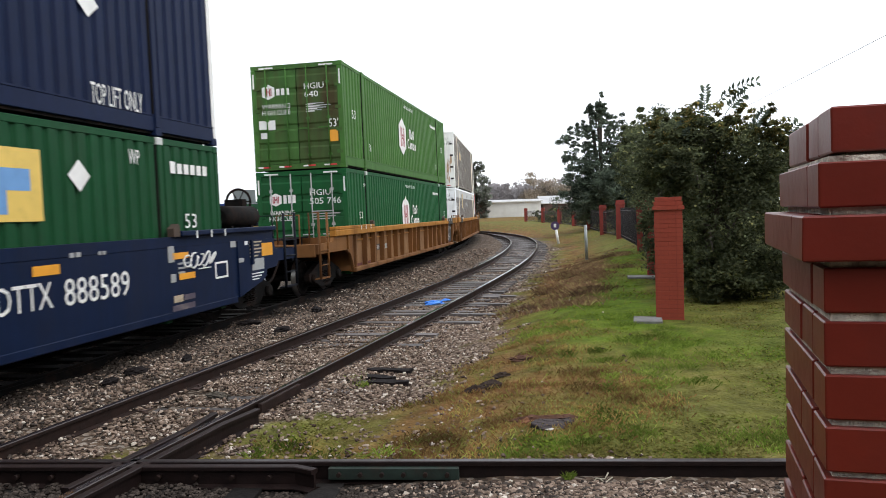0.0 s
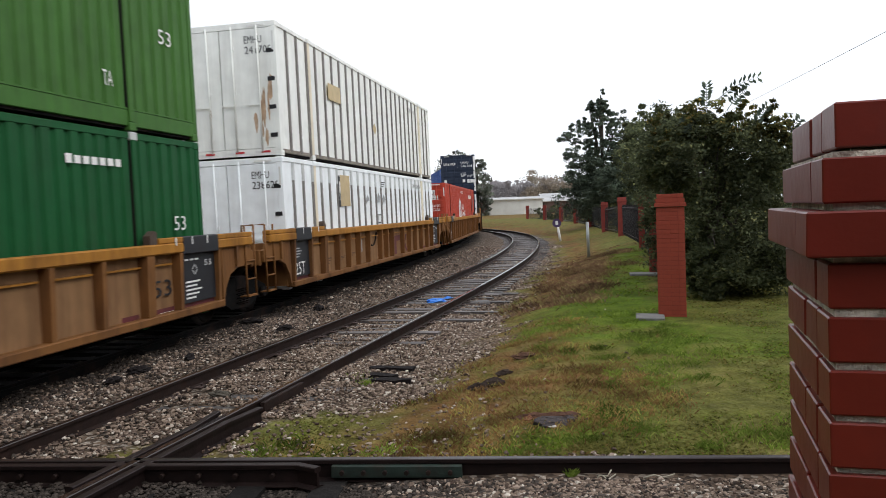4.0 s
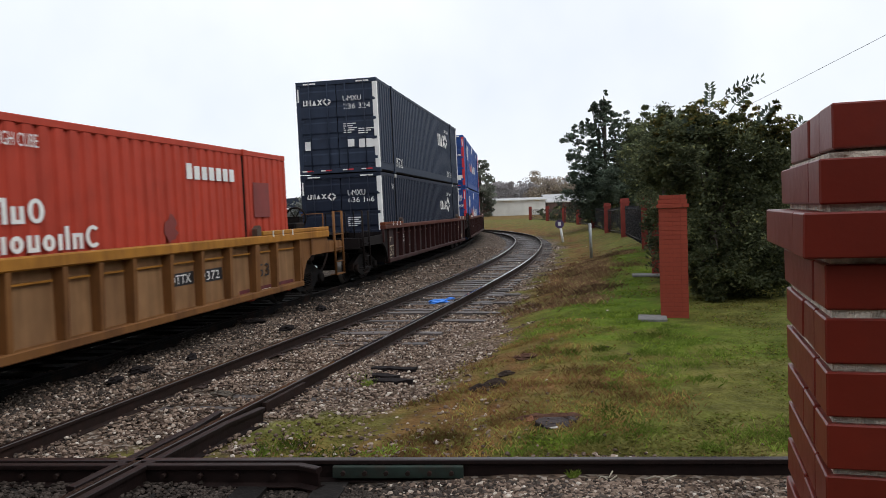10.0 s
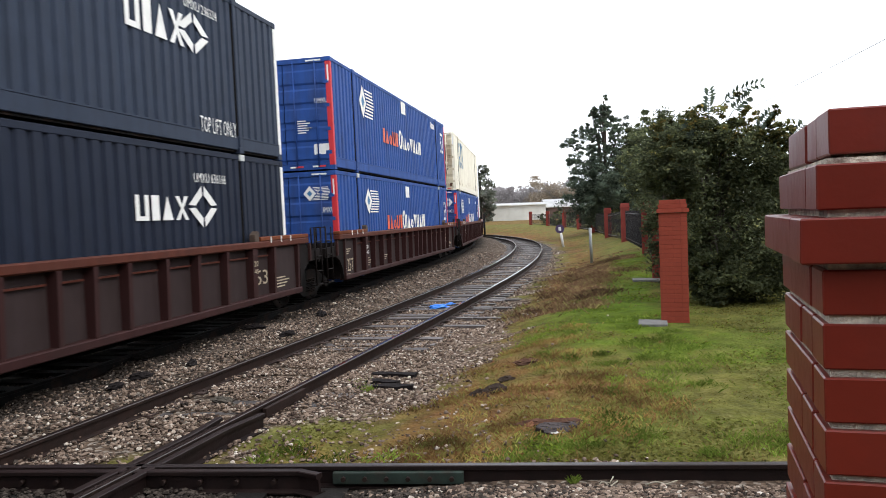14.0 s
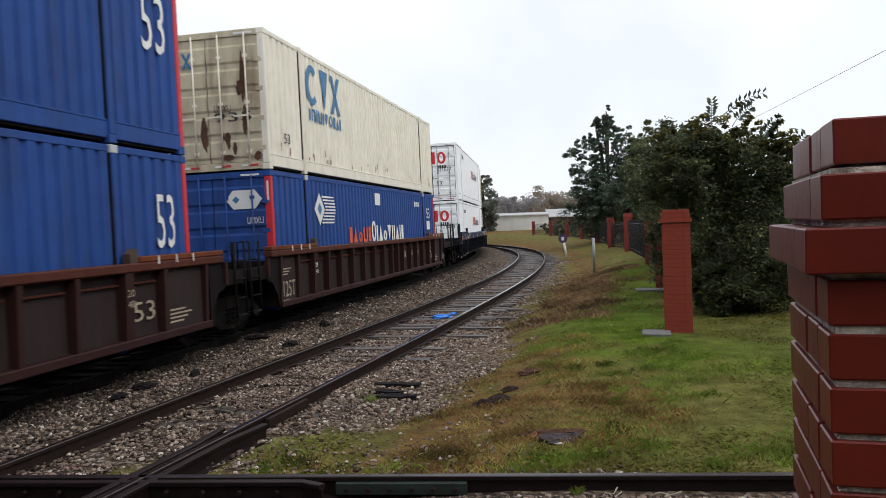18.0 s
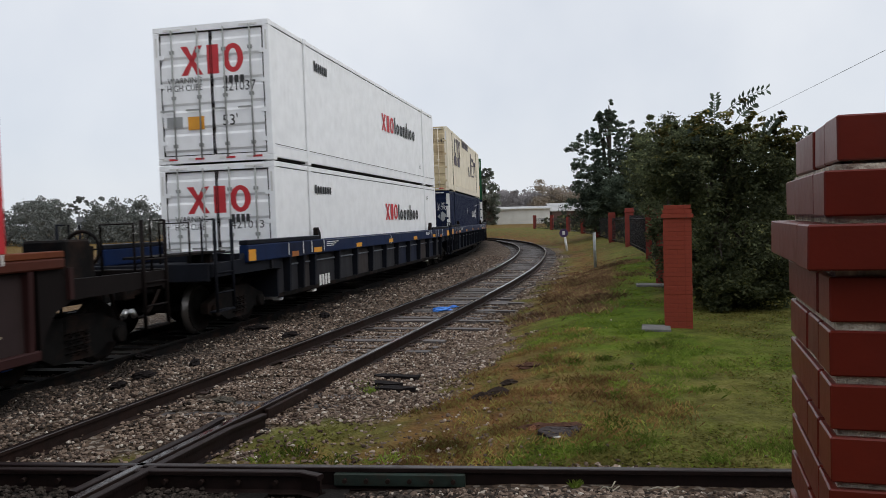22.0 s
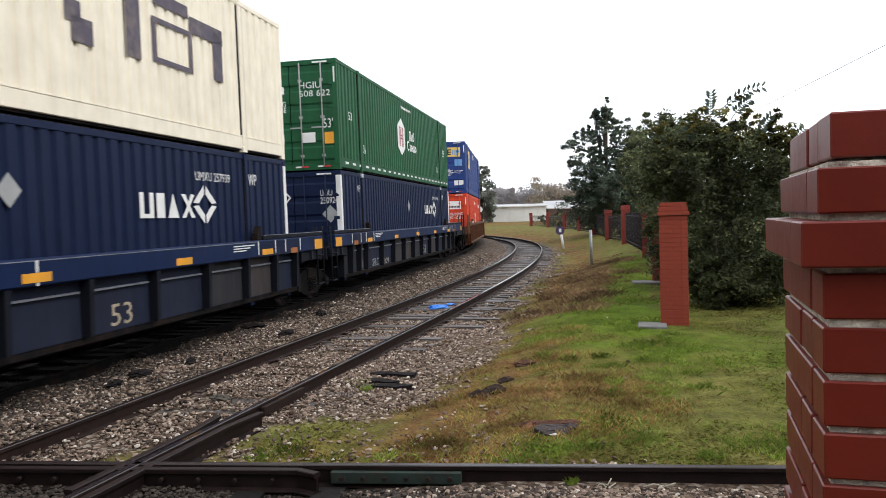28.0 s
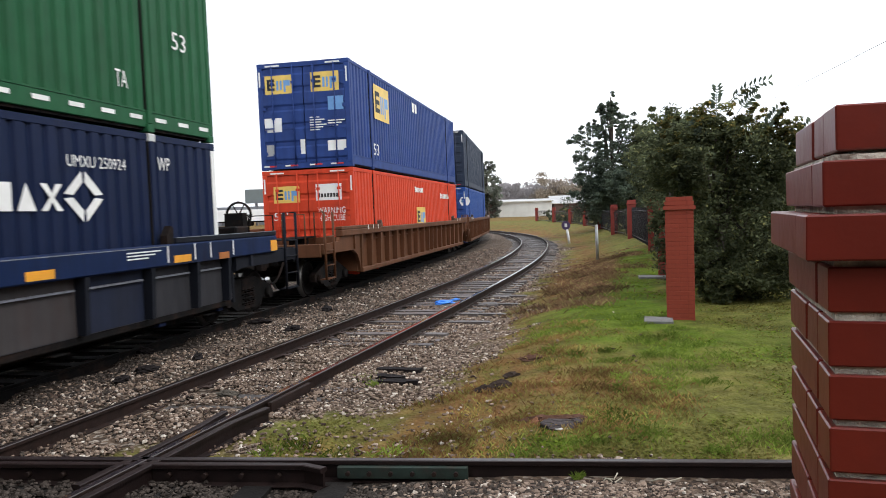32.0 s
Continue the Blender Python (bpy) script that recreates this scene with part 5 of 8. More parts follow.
            poly([a, b, d, c])
    elif kind in ("hexa", "emblem"):
        if kind == "hexa":
            poly([(0.5, 0), (1, 0.22), (1, 0.78), (0.5, 1), (0, 0.78), (0, 0.22)])
        else:
            poly([(0, 0), (1, 0), (1, 0.72), (0.82, 0.84), (0.66, 0.88), (0.5, 1), (0.34, 0.88), (0.18, 0.84), (0, 0.72)])
        depth[0] = 0.003
        pieces.append((bmesh.new(), EMB, "emblem"))
        lo, hi = (0.24, 0.76) if kind == "hexa" else (0.04, 0.72)
        md = (lo + hi) / 2
        for u in (0.24, 0.355, 0.575, 0.69):
            rect(u, u + 0.075, lo, hi, 1)
        for v in (md + 0.015, md - 0.06):
            rect(0.43, 0.575, v, v + 0.045, 1)
    elif kind == "hexw":
        poly([(0.2, 0), (0.8, 0), (1, 0.5), (0.8, 1), (0.2, 1), (0, 0.5)])
        depth[0] = 0.003
        pieces.append((bmesh.new(), BLU, "emblem"))
        poly([(0.18, 0.5), (0.28, 0.3), (0.38, 0.5), (0.28, 0.7)], 1)
    elif kind == "dialines":
        poly([(0.23, 0), (0.46, 0.5), (0.23, 1), (0, 0.5)])
        for k in range(9):
            v = 0.06 + k * 0.1
            u = 0.25 + 0.21 * (1 - abs(v - 0.5) * 2) + 0.04
            rect(u, 0.98 - 0.12 * abs(v - 0.5) * 2, v, v + 0.05)
        depth[0] = 0.003
        pieces.append((bmesh.new(), BLU, "emblem"))
        poly([(0.23, 0.3), (0.33, 0.5), (0.23, 0.7), (0.13, 0.5)], 1)
    elif kind == "graf":
        bm = pieces[0][0]
        for k in range(5):
            pts = [place(a0 + (a1 - a0) * (0.1 + 0.18 * k + 0.11 * math.cos(q * 0.7 + k)), z0 + (z1 - z0) * (0.45 + (0.3 if k % 2 else 0.22) * math.sin(q * 0.7 + 1.3 * k))) for q in range(9)]
            tube(bm, pts, 0.018, 4)
        tube(bm, [place(a0 + (a1 - a0) * u, z0 + 0.04) for u in (0.4, 0.75)], 0.014, 4)
    for bm, mt, nm in pieces:
        part(nm, bm, mt, ob)


mark(LOADED["A", 0], "s", "dia", 3.89, 4.35, 2.0, 2.42, WHI)
mark(LOADED["A", 0], "s", "text", 6.78, 7.17, 1.46, 1.7, WHI, "53")
mark(LOADED["A", 0], "s", "text", 5.27, 5.55, 2.42, 2.64, WHI, "WP")
mark(LOADED["A", 0], "s", "bars6", 6.41, 7.68, 2.34, 2.53, WHI)
mark(LOADED["A", 1], "s", "text", 4.48, 5.72, 0.3, 0.59, WHI, "TOP LIFT ONLY")
mark(LOADED["A", 1], "s", "dia", 4.27, 4.76, 1.44, 1.82, WHI)
mark(WELLS["A"], "s", "text", 3.48, 4.87, 0.92, 1.26, WHI, "888589")
mark(WELLS["A"], "s", "text", 2.35, 3.26, 0.94, 1.25, WHI, "DTTX")
mark(WELLS["A"], "s", "panel", 2.94, 3.42, 1.33, 1.45, YEL)
mark(WELLS["A"], "s", "panel", 6.06, 6.55, 1.33, 1.43, YEL)
mark(WELLS["A"], "s", "panel", 6.23, 6.74, 1.0, 1.1, YEL)
mark(WELLS["A"], "s", "panel", 9.37, 9.9, 1.19, 1.44, YEL)
mark(WELLS["A"], "s", "frame", 7.44, 7.92, 0.91, 1.2, WHI)
mark(WELLS["A"], "s", "bars2", 3.62, 3.87, 1.51, 1.57, GRY)
mark(WELLS["A"], "s", "bars2", 4.20, 4.39, 1.51, 1.56, GRY)
mark(WELLS["A"], "s", "panel", 5.93, 6.11, 1.29, 1.54, GRY)
mark(WELLS["A"], "s", "lines", 6.21, 6.56, 1.10, 1.31, GRY)
mark(WELLS["A"], "s", "lines", 8.82, 9.43, 1.20, 1.53, CRM)
mark(WELLS["A"], "s", "panel", 8.89, 9.45, 0.94, 1.16, GRY)
mark(WELLS["A"], "s", "lines", 8.87, 9.42, 0.76, 0.92, WHI)
mark(WELLS["A"], "s", "panel", 6.04, 6.32, 0.66, 0.77, CRM)
mark(WELLS["A"], "s", "panel", 6.35, 6.70, 0.67, 0.76, DGR)
mark(WELLS["A"], "s", "panel", 5.99, 6.68, 0.53, 0.62, DGR)
mark(WELLS["A"], "s", "panel", 8.07, 8.29, 1.42, 1.53, GRY)
mark(WELLS["A"], "s", "panel", 5.98, 6.13, 0.98, 1.11, GRY)
mark(WELLS["A"], "s", "panel", 8.61, 8.74, 1.44, 1.51, WHI)
mark(WELLS["A"], "s", "panel", 8.33, 8.54, 1.13, 1.21, GRY)
mark(WELLS["A"], "s", "graf", 6.4, 7.57, 1.09, 1.51, WHI)
mark(LOADED["B", 1], "f", "hexa", -0.99, -0.63, 1.94, 2.36, WHI)
mark(LOADED["B", 1], "f", "bars3", -0.58, -0.17, 2.05, 2.23, WHI)
mark(LOADED["B", 1], "f", "text", 0.22, 0.78, 2.17, 2.33, WHI, "HGIU")
mark(LOADED["B", 1], "f", "text", 0.22, 0.61, 1.95, 2.11, WHI, "640")
mark(LOADED["B", 1], "f", "text", 0.87, 1.14, 1.11, 1.34, WHI, "53'")
mark(LOADED["B", 1], "f", "panel", 0.88, 1.12, 0.72, 1.03, YEL)
mark(LOADED["B", 1], "f", "lines", 0.25, 0.64, 1.55, 1.81, WHI)
mark(LOADED["B", 1], "f", "text", -1.01, -0.2, 1.69, 1.82, WHI, "WARNING")
mark(LOADED["B", 1], "f", "text", -1.01, -0.2, 1.52, 1.65, WHI, "HIGH CUBE")
mark(LOADED["B", 1], "f", "lines", 0.3, 0.95, 1.58, 1.82, GRY)
mark(LOADED["B", 1], "f", "panel", -1.12, -0.65, 1.12, 1.38, WHI)
mark(LOADED["B", 1], "f", "panel", -1.08, -0.87, 0.89, 1.05, WHI)
mark(LOADED["B", 0], "f", "hexa", -0.92, -0.58, 1.92, 2.28, WHI)
mark(LOADED["B", 0], "f", "bars3", -0.53, -0.14, 1.99, 2.22, WHI)
mark(LOADED["B", 0], "f", "text", 0.24, 0.83, 2.18, 2.34, WHI, "HGIU")
mark(LOADED["B", 0], "f", "text", 0.23, 1.11, 1.94, 2.11, WHI, "505 746")
mark(LOADED["B", 0], "f", "text", -0.94, -0.23, 1.68, 1.80, WHI, "WARNING")
mark(LOADED["B", 0], "f", "text", -0.96, -0.21, 1.51, 1.64, WHI, "HIGH CUBE")
mark(LOADED["B", 0], "f", "lines", 0.3, 1.1, 1.52, 1.80, GRY)
mark(LOADED["B", 0], "s", "emblem", -1.44, -0.28, 1.10, 2.23, WHI)
mark(LOADED["B", 0], "s", "shapes:NuO", 0.35, 1.17, 1.57, 1.91, WHI)
mark(LOADED["B", 0], "s", "shapes:cjouo", 0.01, 1.46, 1.16, 1.54, WHI)
mark(LOADED["B", 0], "s", "text", -6.97, -6.63, 1.49, 1.69, WHI, "53")
mark(LOADED["B", 0], "s", "text", -6.45, -6.2, 2.41, 2.52, WHI, "WP")
mark(LOADED["B", 0], "s", "text", -0.8, 0.8, 2.52, 2.64, WHI, "WARNING HIGH CUBE")
mark(LOADED["B", 0], "s", "text", 7.12, 7.48, 1.42, 1.65, WHI, "53")
mark(LOADED["B", 1], "s", "bars7", 4.55, 5.8, 2.33, 2.46, WHI)
mark(LOADED["B", 1], "s", "text", 5.47, 5.7, 0.58, 0.79, WHI, "TA")
mark(LOADED["B", 0], "s", "bars7", 4.56, 5.81, 2.36, 2.48, WHI)
mark(LOADED["D", 0], "s", "emblem", -2.07, -0.86, 1.21, 2.24, WHI)
mark(LOADED["D", 0], "s", "shapes:NuO", -0.4, 0.49, 1.60, 1.90, WHI)
mark(LOADED["D", 0], "s", "shapes:cjouojinc", -0.62, 1.55, 1.26, 1.56, WHI)
mark(LOADED["D", 0], "s", "text", -1.01, 0.46, 2.5, 2.66, WHI, "WARNING HIGH CUBE")
mark(LOADED["D", 0], "s", "bars7", 3.91, 5.69, 2.25, 2.51, WHI)
mark(LOADED["D", 0], "s", "panel", 6.41, 7.15, 1.59, 2.27, FADED)
mark(LOADED["D", 0], "s", "stain", 3.07, 3.60, 1.20, 1.70, FADED)
mark(LOADED["D", 0], "f", "panel", 0.14, 0.80, 2.35, 2.56, WHI)
mark(LOADED["D", 0], "f", "panel", 0.14, 0.95, 2.11, 2.33, WHI)
mark(LOADED["D", 0], "f", "bars4", -0.5, -0.1, 2.1, 2.2, WHI)
mark(LOADED["D", 0], "f", "text", 0.2, 0.75, 2.34, 2.52, DRK, "HGIU")
mark(LOADED["D", 0], "f", "text", 0.2, 0.92, 2.14, 2.31, DRK, "200222")
mark(LOADED["D", 0], "f", "hexa", -0.95, -0.6, 1.98, 2.4, WHI)
mark(LOADED["D", 0], "f", "text", -1.0, -0.5, 1.45, 1.7, WHI, "53'")
mark(LOADED["D", 0], "f", "text", 0.29, 1.03, 1.76, 1.89, WHI, "WARNING")
mark(LOADED["D", 0], "f", "text", 0.28, 1.02, 1.58, 1.73, WHI, "HIGH CUBE")
mark(LOADED["E", 1], "f", "shapes:UbAx", -1.08, -0.45, 2.13, 2.3, WHI)
mark(LOADED["E", 1], "f", "ring", -0.46, -0.16, 2.07, 2.38, WHI)
mark(LOADED["E", 1], "f", "text", 0.21, 0.79, 2.21, 2.37, WHI, "UMXU")
mark(LOADED["E", 1], "f", "text", 0.22, 1.07, 1.96, 2.13, WHI, "236 324")
mark(LOADED["E", 1], "f", "lines", 0.19, 0.62, 1.23, 1.56, WHI)
mark(LOADED["E", 1], "f", "lines", 0.66, 1.16, 1.19, 1.39, WHI)
mark(LOADED["E", 1], "f", "panel", -1.08, -0.88, 0.75, 1.02, WHI)
mark(LOADED["E", 1], "f", "panel", 0.3, 0.51, 0.8, 1.03, WHI)
mark(LOADED["E", 1], "f", "panel", 0.66, 1.17, 0.76, 1.02, WHI)
mark(LOADED["E", 1], "s", "shapes:UbAx", 2.55, 4.21, 1.61, 2.14, WHI)
mark(LOADED["E", 1], "s", "ring", 3.96, 5.1, 1.54, 2.27, WHI)
mark(LOADED["E", 1], "s", "text", 4.26, 5.40, 2.30, 2.46, WHI, "UMXU 236324")
mark(LOADED["E", 1], "s", "text", -5.86, -4.77, 0.23, 0.54, WHI, "TOP LIFT ONLY")
mark(LOADED["E", 1], "s", "text", 4.6, 5.95, 0.28, 0.55, WHI, "TOP LIFT ONLY")
mark(LOADED["E", 0], "f", "shapes:UbAx", -1.1, -0.47, 2.12, 2.27, WHI)
mark(LOADED["E", 0], "f", "ring", -0.46, -0.14, 2.03, 2.33, WHI)
mark(LOADED["E", 0], "f", "text", 0.22, 0.78, 2.19, 2.36, WHI, "UMXU")
mark(LOADED["E", 0], "f", "text", 0.22, 1.06, 1.97, 2.13, WHI, "636 166")
mark(LOADED["E", 0], "f", "lines", 0.19, 0.67, 1.24, 1.55, WHI)
mark(LOADED["E", 0], "s", "shapes:UbAx", 2.52, 4.03, 1.68, 2.06, WHI)
mark(LOADED["E", 0], "s", "ring", 4.0, 5.06, 1.52, 2.27, WHI)
mark(LOADED["E", 0], "s", "text", 4.26, 5.40, 2.30, 2.46, WHI, "UMXU 636166")
mark(WELLS["E"], "s", "text", -6.07, -5.55, 0.94, 1.12, CRM, "GTW")
mark(WELLS["E"], "s", "text", -5.25, -4.75, 0.92, 1.11, CRM, "7678")
mark(WELLS["E"], "s", "lines", -5.27, -4.61, 0.7, 0.84, CRM)
mark(WELLS["E"], "s", "lines", -4.3, -3.75, 0.65, 0.83, CRM)
mark(LOADED["F", 1], "s", "dialines", -5.57, -3.98, 1.63, 2.58, WHI)
mark(LOADED["F", 1], "s", "shapes:bAoUb", -3.02, -1.02, 1.12, 1.58, ORG)
mark(LOADED["F", 1], "s", "shapes:O", -0.88, -0.40, 1.08, 1.74, WHI)
mark(LOADED["F", 1], "s", "shapes:iAoViiAib", -0.34, 2.70, 1.10, 1.58, WHI)
mark(LOADED["F", 1], "s", "panel", -0.34, 0.34, 2.36, 2.78, WHI)
mark(LOADED["F", 1], "s", "bars6", 4.96, 5.7, 2.38, 2.64, WHI)
mark(LOADED["F", 1], "s", "text", 6.99, 7.64, 1.49, 2.4, WHI, "53")
mark(LOADED["F", 1], "f", "text", 0.83, 1.18, 1.71, 1.83, WHI, "UMXU")
mark(LOADED["F", 1], "f", "panel", 0.76, 1.24, 0.4, 0.67, WHI)
mark(LOADED["F", 1], "f", "lines", 0.34, 0.72, 0.96, 1.32, WHI)
mark(LOADED["F", 0], "s", "dialines", -5.47, -3.87, 1.74, 2.51, WHI)
mark(LOADED["F", 0], "s", "shapes:bAoUb", -2.98, -0.98, 1.24, 1.70, ORG)
mark(LOADED["F", 0], "s", "shapes:O", -0.90, -0.42, 1.20, 1.86, WHI)
mark(LOADED["F", 0], "s", "shapes:iAoViiAib", -0.36, 2.84, 1.22, 1.70, WHI)
mark(LOADED["F", 0], "s", "panel", -0.24, 0.33, 2.31, 2.7, WHI)
mark(LOADED["F", 0], "s", "text", 7.12, 7.63, 1.41, 2.24, WHI, "53")
mark(LOADED["F", 0], "f", "dialines", 0.4, 1.15, 2.11, 2.5, WHI)
mark(LOADED["F", 0], "f", "text", 0.85, 1.21, 1.8, 1.94, WHI, "UMXU")
mark(WELLS["F"], "s", "lines", -6.07, -5.38, 0.61, 0.88, CRM)
mark(WELLS["F"], "s", "lines", -4.1, -3.52, 0.69, 0.86, CRM)
mark(LOADED["G", 1], "s", "shapes:cVx", -5.78, -3.31, 1.66, 2.62, BLU)
mark(LOADED["G", 1], "s", "shapes:iNiUiVObAi", -5.63, -3.33, 1.29, 1.58, BLU)
mark(LOADED["G", 1], "s", "text", -7.24, -6.92, 0.59, 0.81, DRK, "53")
mark(LOADED["G", 1], "f", "text", 0.14, 0.51, 1.2, 1.36, DRK, "UMXU")
mark(LOADED["G", 1], "f", "text", 0.13, 0.96, 1.01, 1.2, DRK, "935")
mark(LOADED["G", 1], "f", "shapes:cVx", -1.1, -0.3, 2.15, 2.48, BLU)
mark(LOADED["G", 0], "s", "dialines", -5.63, -4.07, 1.72, 2.5, WHI)
mark(LOADED["G", 0], "s", "shapes:bAoUb", -3.07, -1.03, 1.24, 1.66, ORG)
mark(LOADED["G", 0], "s", "shapes:O", -0.95, -0.50, 1.22, 1.84, WHI)
mark(LOADED["G", 0], "s", "shapes:iAoViiAib", -0.44, 2.84, 1.22, 1.70, WHI)
mark(LOADED["G", 0], "s", "panel", -0.47, 0.1, 2.3, 2.66, WHI)
mark(LOADED["G", 0], "f", "hexw", 0.29, 1.09, 2.1, 2.49, WHI)
mark(LOADED["G", 0], "f", "text", 0.74, 1.1, 1.79, 1.93, WHI, "UMXU")
mark(LOADED["G", 0], "s", "text", 6.65, 7.18, 1.93, 2.32, WHI, "53")
mark(LOADED["G", 0], "s", "panel", 6.6, 7.15, 1.5, 1.83, WHI)
mark(LOADED["G", 0], "s", "bars6", 4.62, 5.43, 2.35, 2.54, WHI)
mark(WELLS["G"], "s", "text", 3.17, 3.74, 0.97, 1.14, CRM, "GTW")
mark(WELLS["G"], "s", "text", 4.1, 4.63, 0.98, 1.13, CRM, "7678")
mark(WELLS["G"], "s", "bars2", 2.1, 2.8, 0.96, 1.16, CRM)
mark(LOADED["H", 1], "s", "shapes:xbO", 0.33, 1.80, 1.50, 2.02, RED)
mark(LOADED["H", 1], "s", "shapes:ioojjijoo", 1.90, 4.74, 1.53, 2.06, DRK)
mark(LOADED["H", 1], "s", "bars7", -5.5, -4.55, 2.27, 2.51, DRK)
mark(LOADED["H", 1], "f", "shapes:xbO", -0.68, 0.72, 1.84, 2.44, RED)
mark(LOADED["H", 1], "f", "text", -1.0, -0.23, 1.68, 1.8, DRK, "WARNING")
mark(LOADED["H", 1], "f", "text", -1.01, -0.22, 1.52, 1.65, DRK, "HIGH CUBE")
mark(LOADED["H", 1], "f", "bars4", 0.26, 0.75, 1.63, 1.78, DRK)
mark(LOADED["H", 1], "f", "text", 0.24, 0.97, 1.46, 1.66, DRK, "421037")
mark(LOADED["H", 1], "f", "text", 0.21, 0.54, 0.76, 0.99, DRK, "53'")
mark(LOADED["H", 1], "f", "panel", -0.58, -0.21, 0.71, 0.98, YEL)
mark(LOADED["H", 1], "f", "panel", -1.06, -0.7, 0.76, 0.99, GRY)
mark(LOADED["H", 0], "s", "shapes:xbO", 0.40, 1.90, 1.62, 2.12, RED)
mark(LOADED["H", 0], "s", "shapes:ioojjijoo", 2.00, 4.84, 1.60, 2.12, DRK)
mark(LOADED["H", 0], "s", "bars7", -5.76, -4.59, 2.27, 2.47, DRK)
mark(LOADED["H", 0], "f", "shapes:xbO", -0.68, 0.75, 1.85, 2.41, RED)
mark(LOADED["H", 0], "f", "text", -0.97, -0.23, 1.67, 1.8, DRK, "WARNING")
mark(LOADED["H", 0], "f", "text", -0.98, -0.3, 1.51, 1.64, DRK, "HIGH CUBE")
mark(LOADED["H", 0], "f", "bars4", 0.3, 0.74, 1.65, 1.81, DRK)
mark(LOADED["H", 0], "f", "text", 0.28, 1.02, 1.51, 1.67, DRK, "421013")
mark(WELLS["H"], "s", "bars4", -5.92, -5.15, 0.46, 0.71, WHI)
mark(LOADED["I", 0], "s", "shapes:UbAx", 2.51, 4.12, 1.68, 2.06, WHI)
mark(LOADED["I", 0], "s", "ring", 4.03, 4.9, 1.55, 2.25, WHI)
mark(LOADED["I", 0], "s", "text", 4.17, 5.42, 2.30, 2.45, WHI, "UMXU 257939")
mark(LOADED["I", 0], "s", "dia", -0.28, 0.13, 1.81, 2.22, GRY)
mark(LOADED["J", 1], "s", "text", -5.88, -5.60, 0.57, 0.81, WHI, "TA")
mark(LOADED["J", 1], "s", "text", 5.30, 5.58, 0.57, 0.81, WHI, "TA")
mark(LOADED["B", 1], "s", "text", -5.55, -5.34, 0.60, 0.82, WHI, "TA")
mark(LOADED["H", 1], "s", "text", 5.35, 5.52, 0.58, 0.78, DRK, "D")
mark(LOADED["H", 0], "s", "text", 6.30, 6.59, 2.33, 2.49, DRK, "WP")
mark(LOADED["E", 0], "s", "text", -6.68, -6.41, 2.36, 2.54, WHI, "WP")
mark(LOADED["J", 0], "s", "text", -6.62, -6.32, 2.34, 2.53, WHI, "WP")
mark(LOADED["B", 1], "s", "text", -0.55, 1.05, 2.52, 2.64, WHI, "WARNING HIGH CUBE")
mark(LOADED["I", 0], "s", "text", 6.2, 6.56, 2.28, 2.5, WHI, "WP")
mark(LOADED["I", 0], "f", "text", 0.75, 1.25, 2.01, 2.18, WHI, "257939")
mark(LOADED["I", 0], "f", "text", 0.76, 1.1, 2.2, 2.36, WHI, "UMXU")
mark(LOADED["I", 0], "f", "dia", 0.73, 1.21, 1.5, 1.96, GRY)
mark(LOADED["I", 1], "s", "panel", 1.07, 1.39, 1.32, 1.6, DGR)
mark(LOADED["I", 1], "s", "panel", 1.19, 1.63, 1.07, 1.4, DGR)
mark(LOADED["I", 1], "s", "panel", 2.4, 2.76, 1.11, 2.47, DGR)
mark(LOADED["I", 1], "s", "panel", 3.14, 4.19, 2.05, 2.25, DGR)
mark(LOADED["I", 1], "s", "frame", 3.08, 4.29, 1.16, 1.85, DGR)
mark(LOADED["I", 1], "s", "panel", 4.22, 5.38, 1.84, 2.11, DGR)
mark(LOADED["I", 1], "s", "panel", 5.02, 5.35, 1.19, 2.06, DGR)
mark(LOADED["I", 1], "s", "shapes:cVx", -5.42, -2.91, 1.74, 2.64, DGR)
mark(LOADED["I", 1], "s", "bars6", -1.96, 1.23, 2.46, 2.89, DGR)
mark(LOADED["I", 1], "s", "bars2", -5.55, -2.91, 1.31, 1.75, DGR)
mark(LOADED["I", 1], "f", "text", 0.32, 0.73, 2.36, 2.53, DRK, "UMXU")
mark(LOADED["I", 1], "f", "text", 0.31, 1.21, 2.16, 2.33, DRK, "932 547")
mark(WELLS["I"], "s", "text", 1.58, 2.07, 0.57, 0.87, CRM, "53")
mark(LOADED["J", 1], "s", "hexa", -1.53, -0.45, 0.86, 2.15, WHI)
mark(LOADED["J", 1], "s", "shapes:NuO", 0.27, 1.09, 1.49, 1.84, WHI)
mark(LOADED["J", 1], "s", "shapes:cjouo", -0.12, 1.42, 1.10, 1.47, WHI)
mark(LOADED["J", 1], "s", "bars9", -0.89, 0.66, 2.50, 2.60, WHI)
mark(LOADED["J", 1], "s", "text", -7.16, -6.84, 1.38, 1.60, WHI, "53")
mark(LOADED["J", 1], "s", "text", 6.85, 7.27, 1.37, 1.65, WHI, "53")
mark(LOADED["J", 1], "f", "hexa", -0.88, -0.56, 1.96, 2.3, WHI)
mark(LOADED["J", 1], "f", "bars3", -0.5, -0.11, 2.02, 2.21, WHI)
mark(LOADED["J", 1], "f", "text", 0.27, 1.11, 1.92, 2.08, WHI, "508 622")
mark(LOADED["J", 1], "f", "text", 0.27, 0.86, 2.13, 2.3, WHI, "HGIU")
mark(LOADED["J", 1], "f", "text", -0.87, -0.11, 1.68, 1.83, WHI, "WARNING")
mark(LOADED["J", 1], "f", "text", -0.88, -0.11, 1.53, 1.67, WHI, "HIGH CUBE")
mark(LOADED["J", 1], "f", "text", 0.89, 1.15, 1.09, 1.34, WHI, "53'")
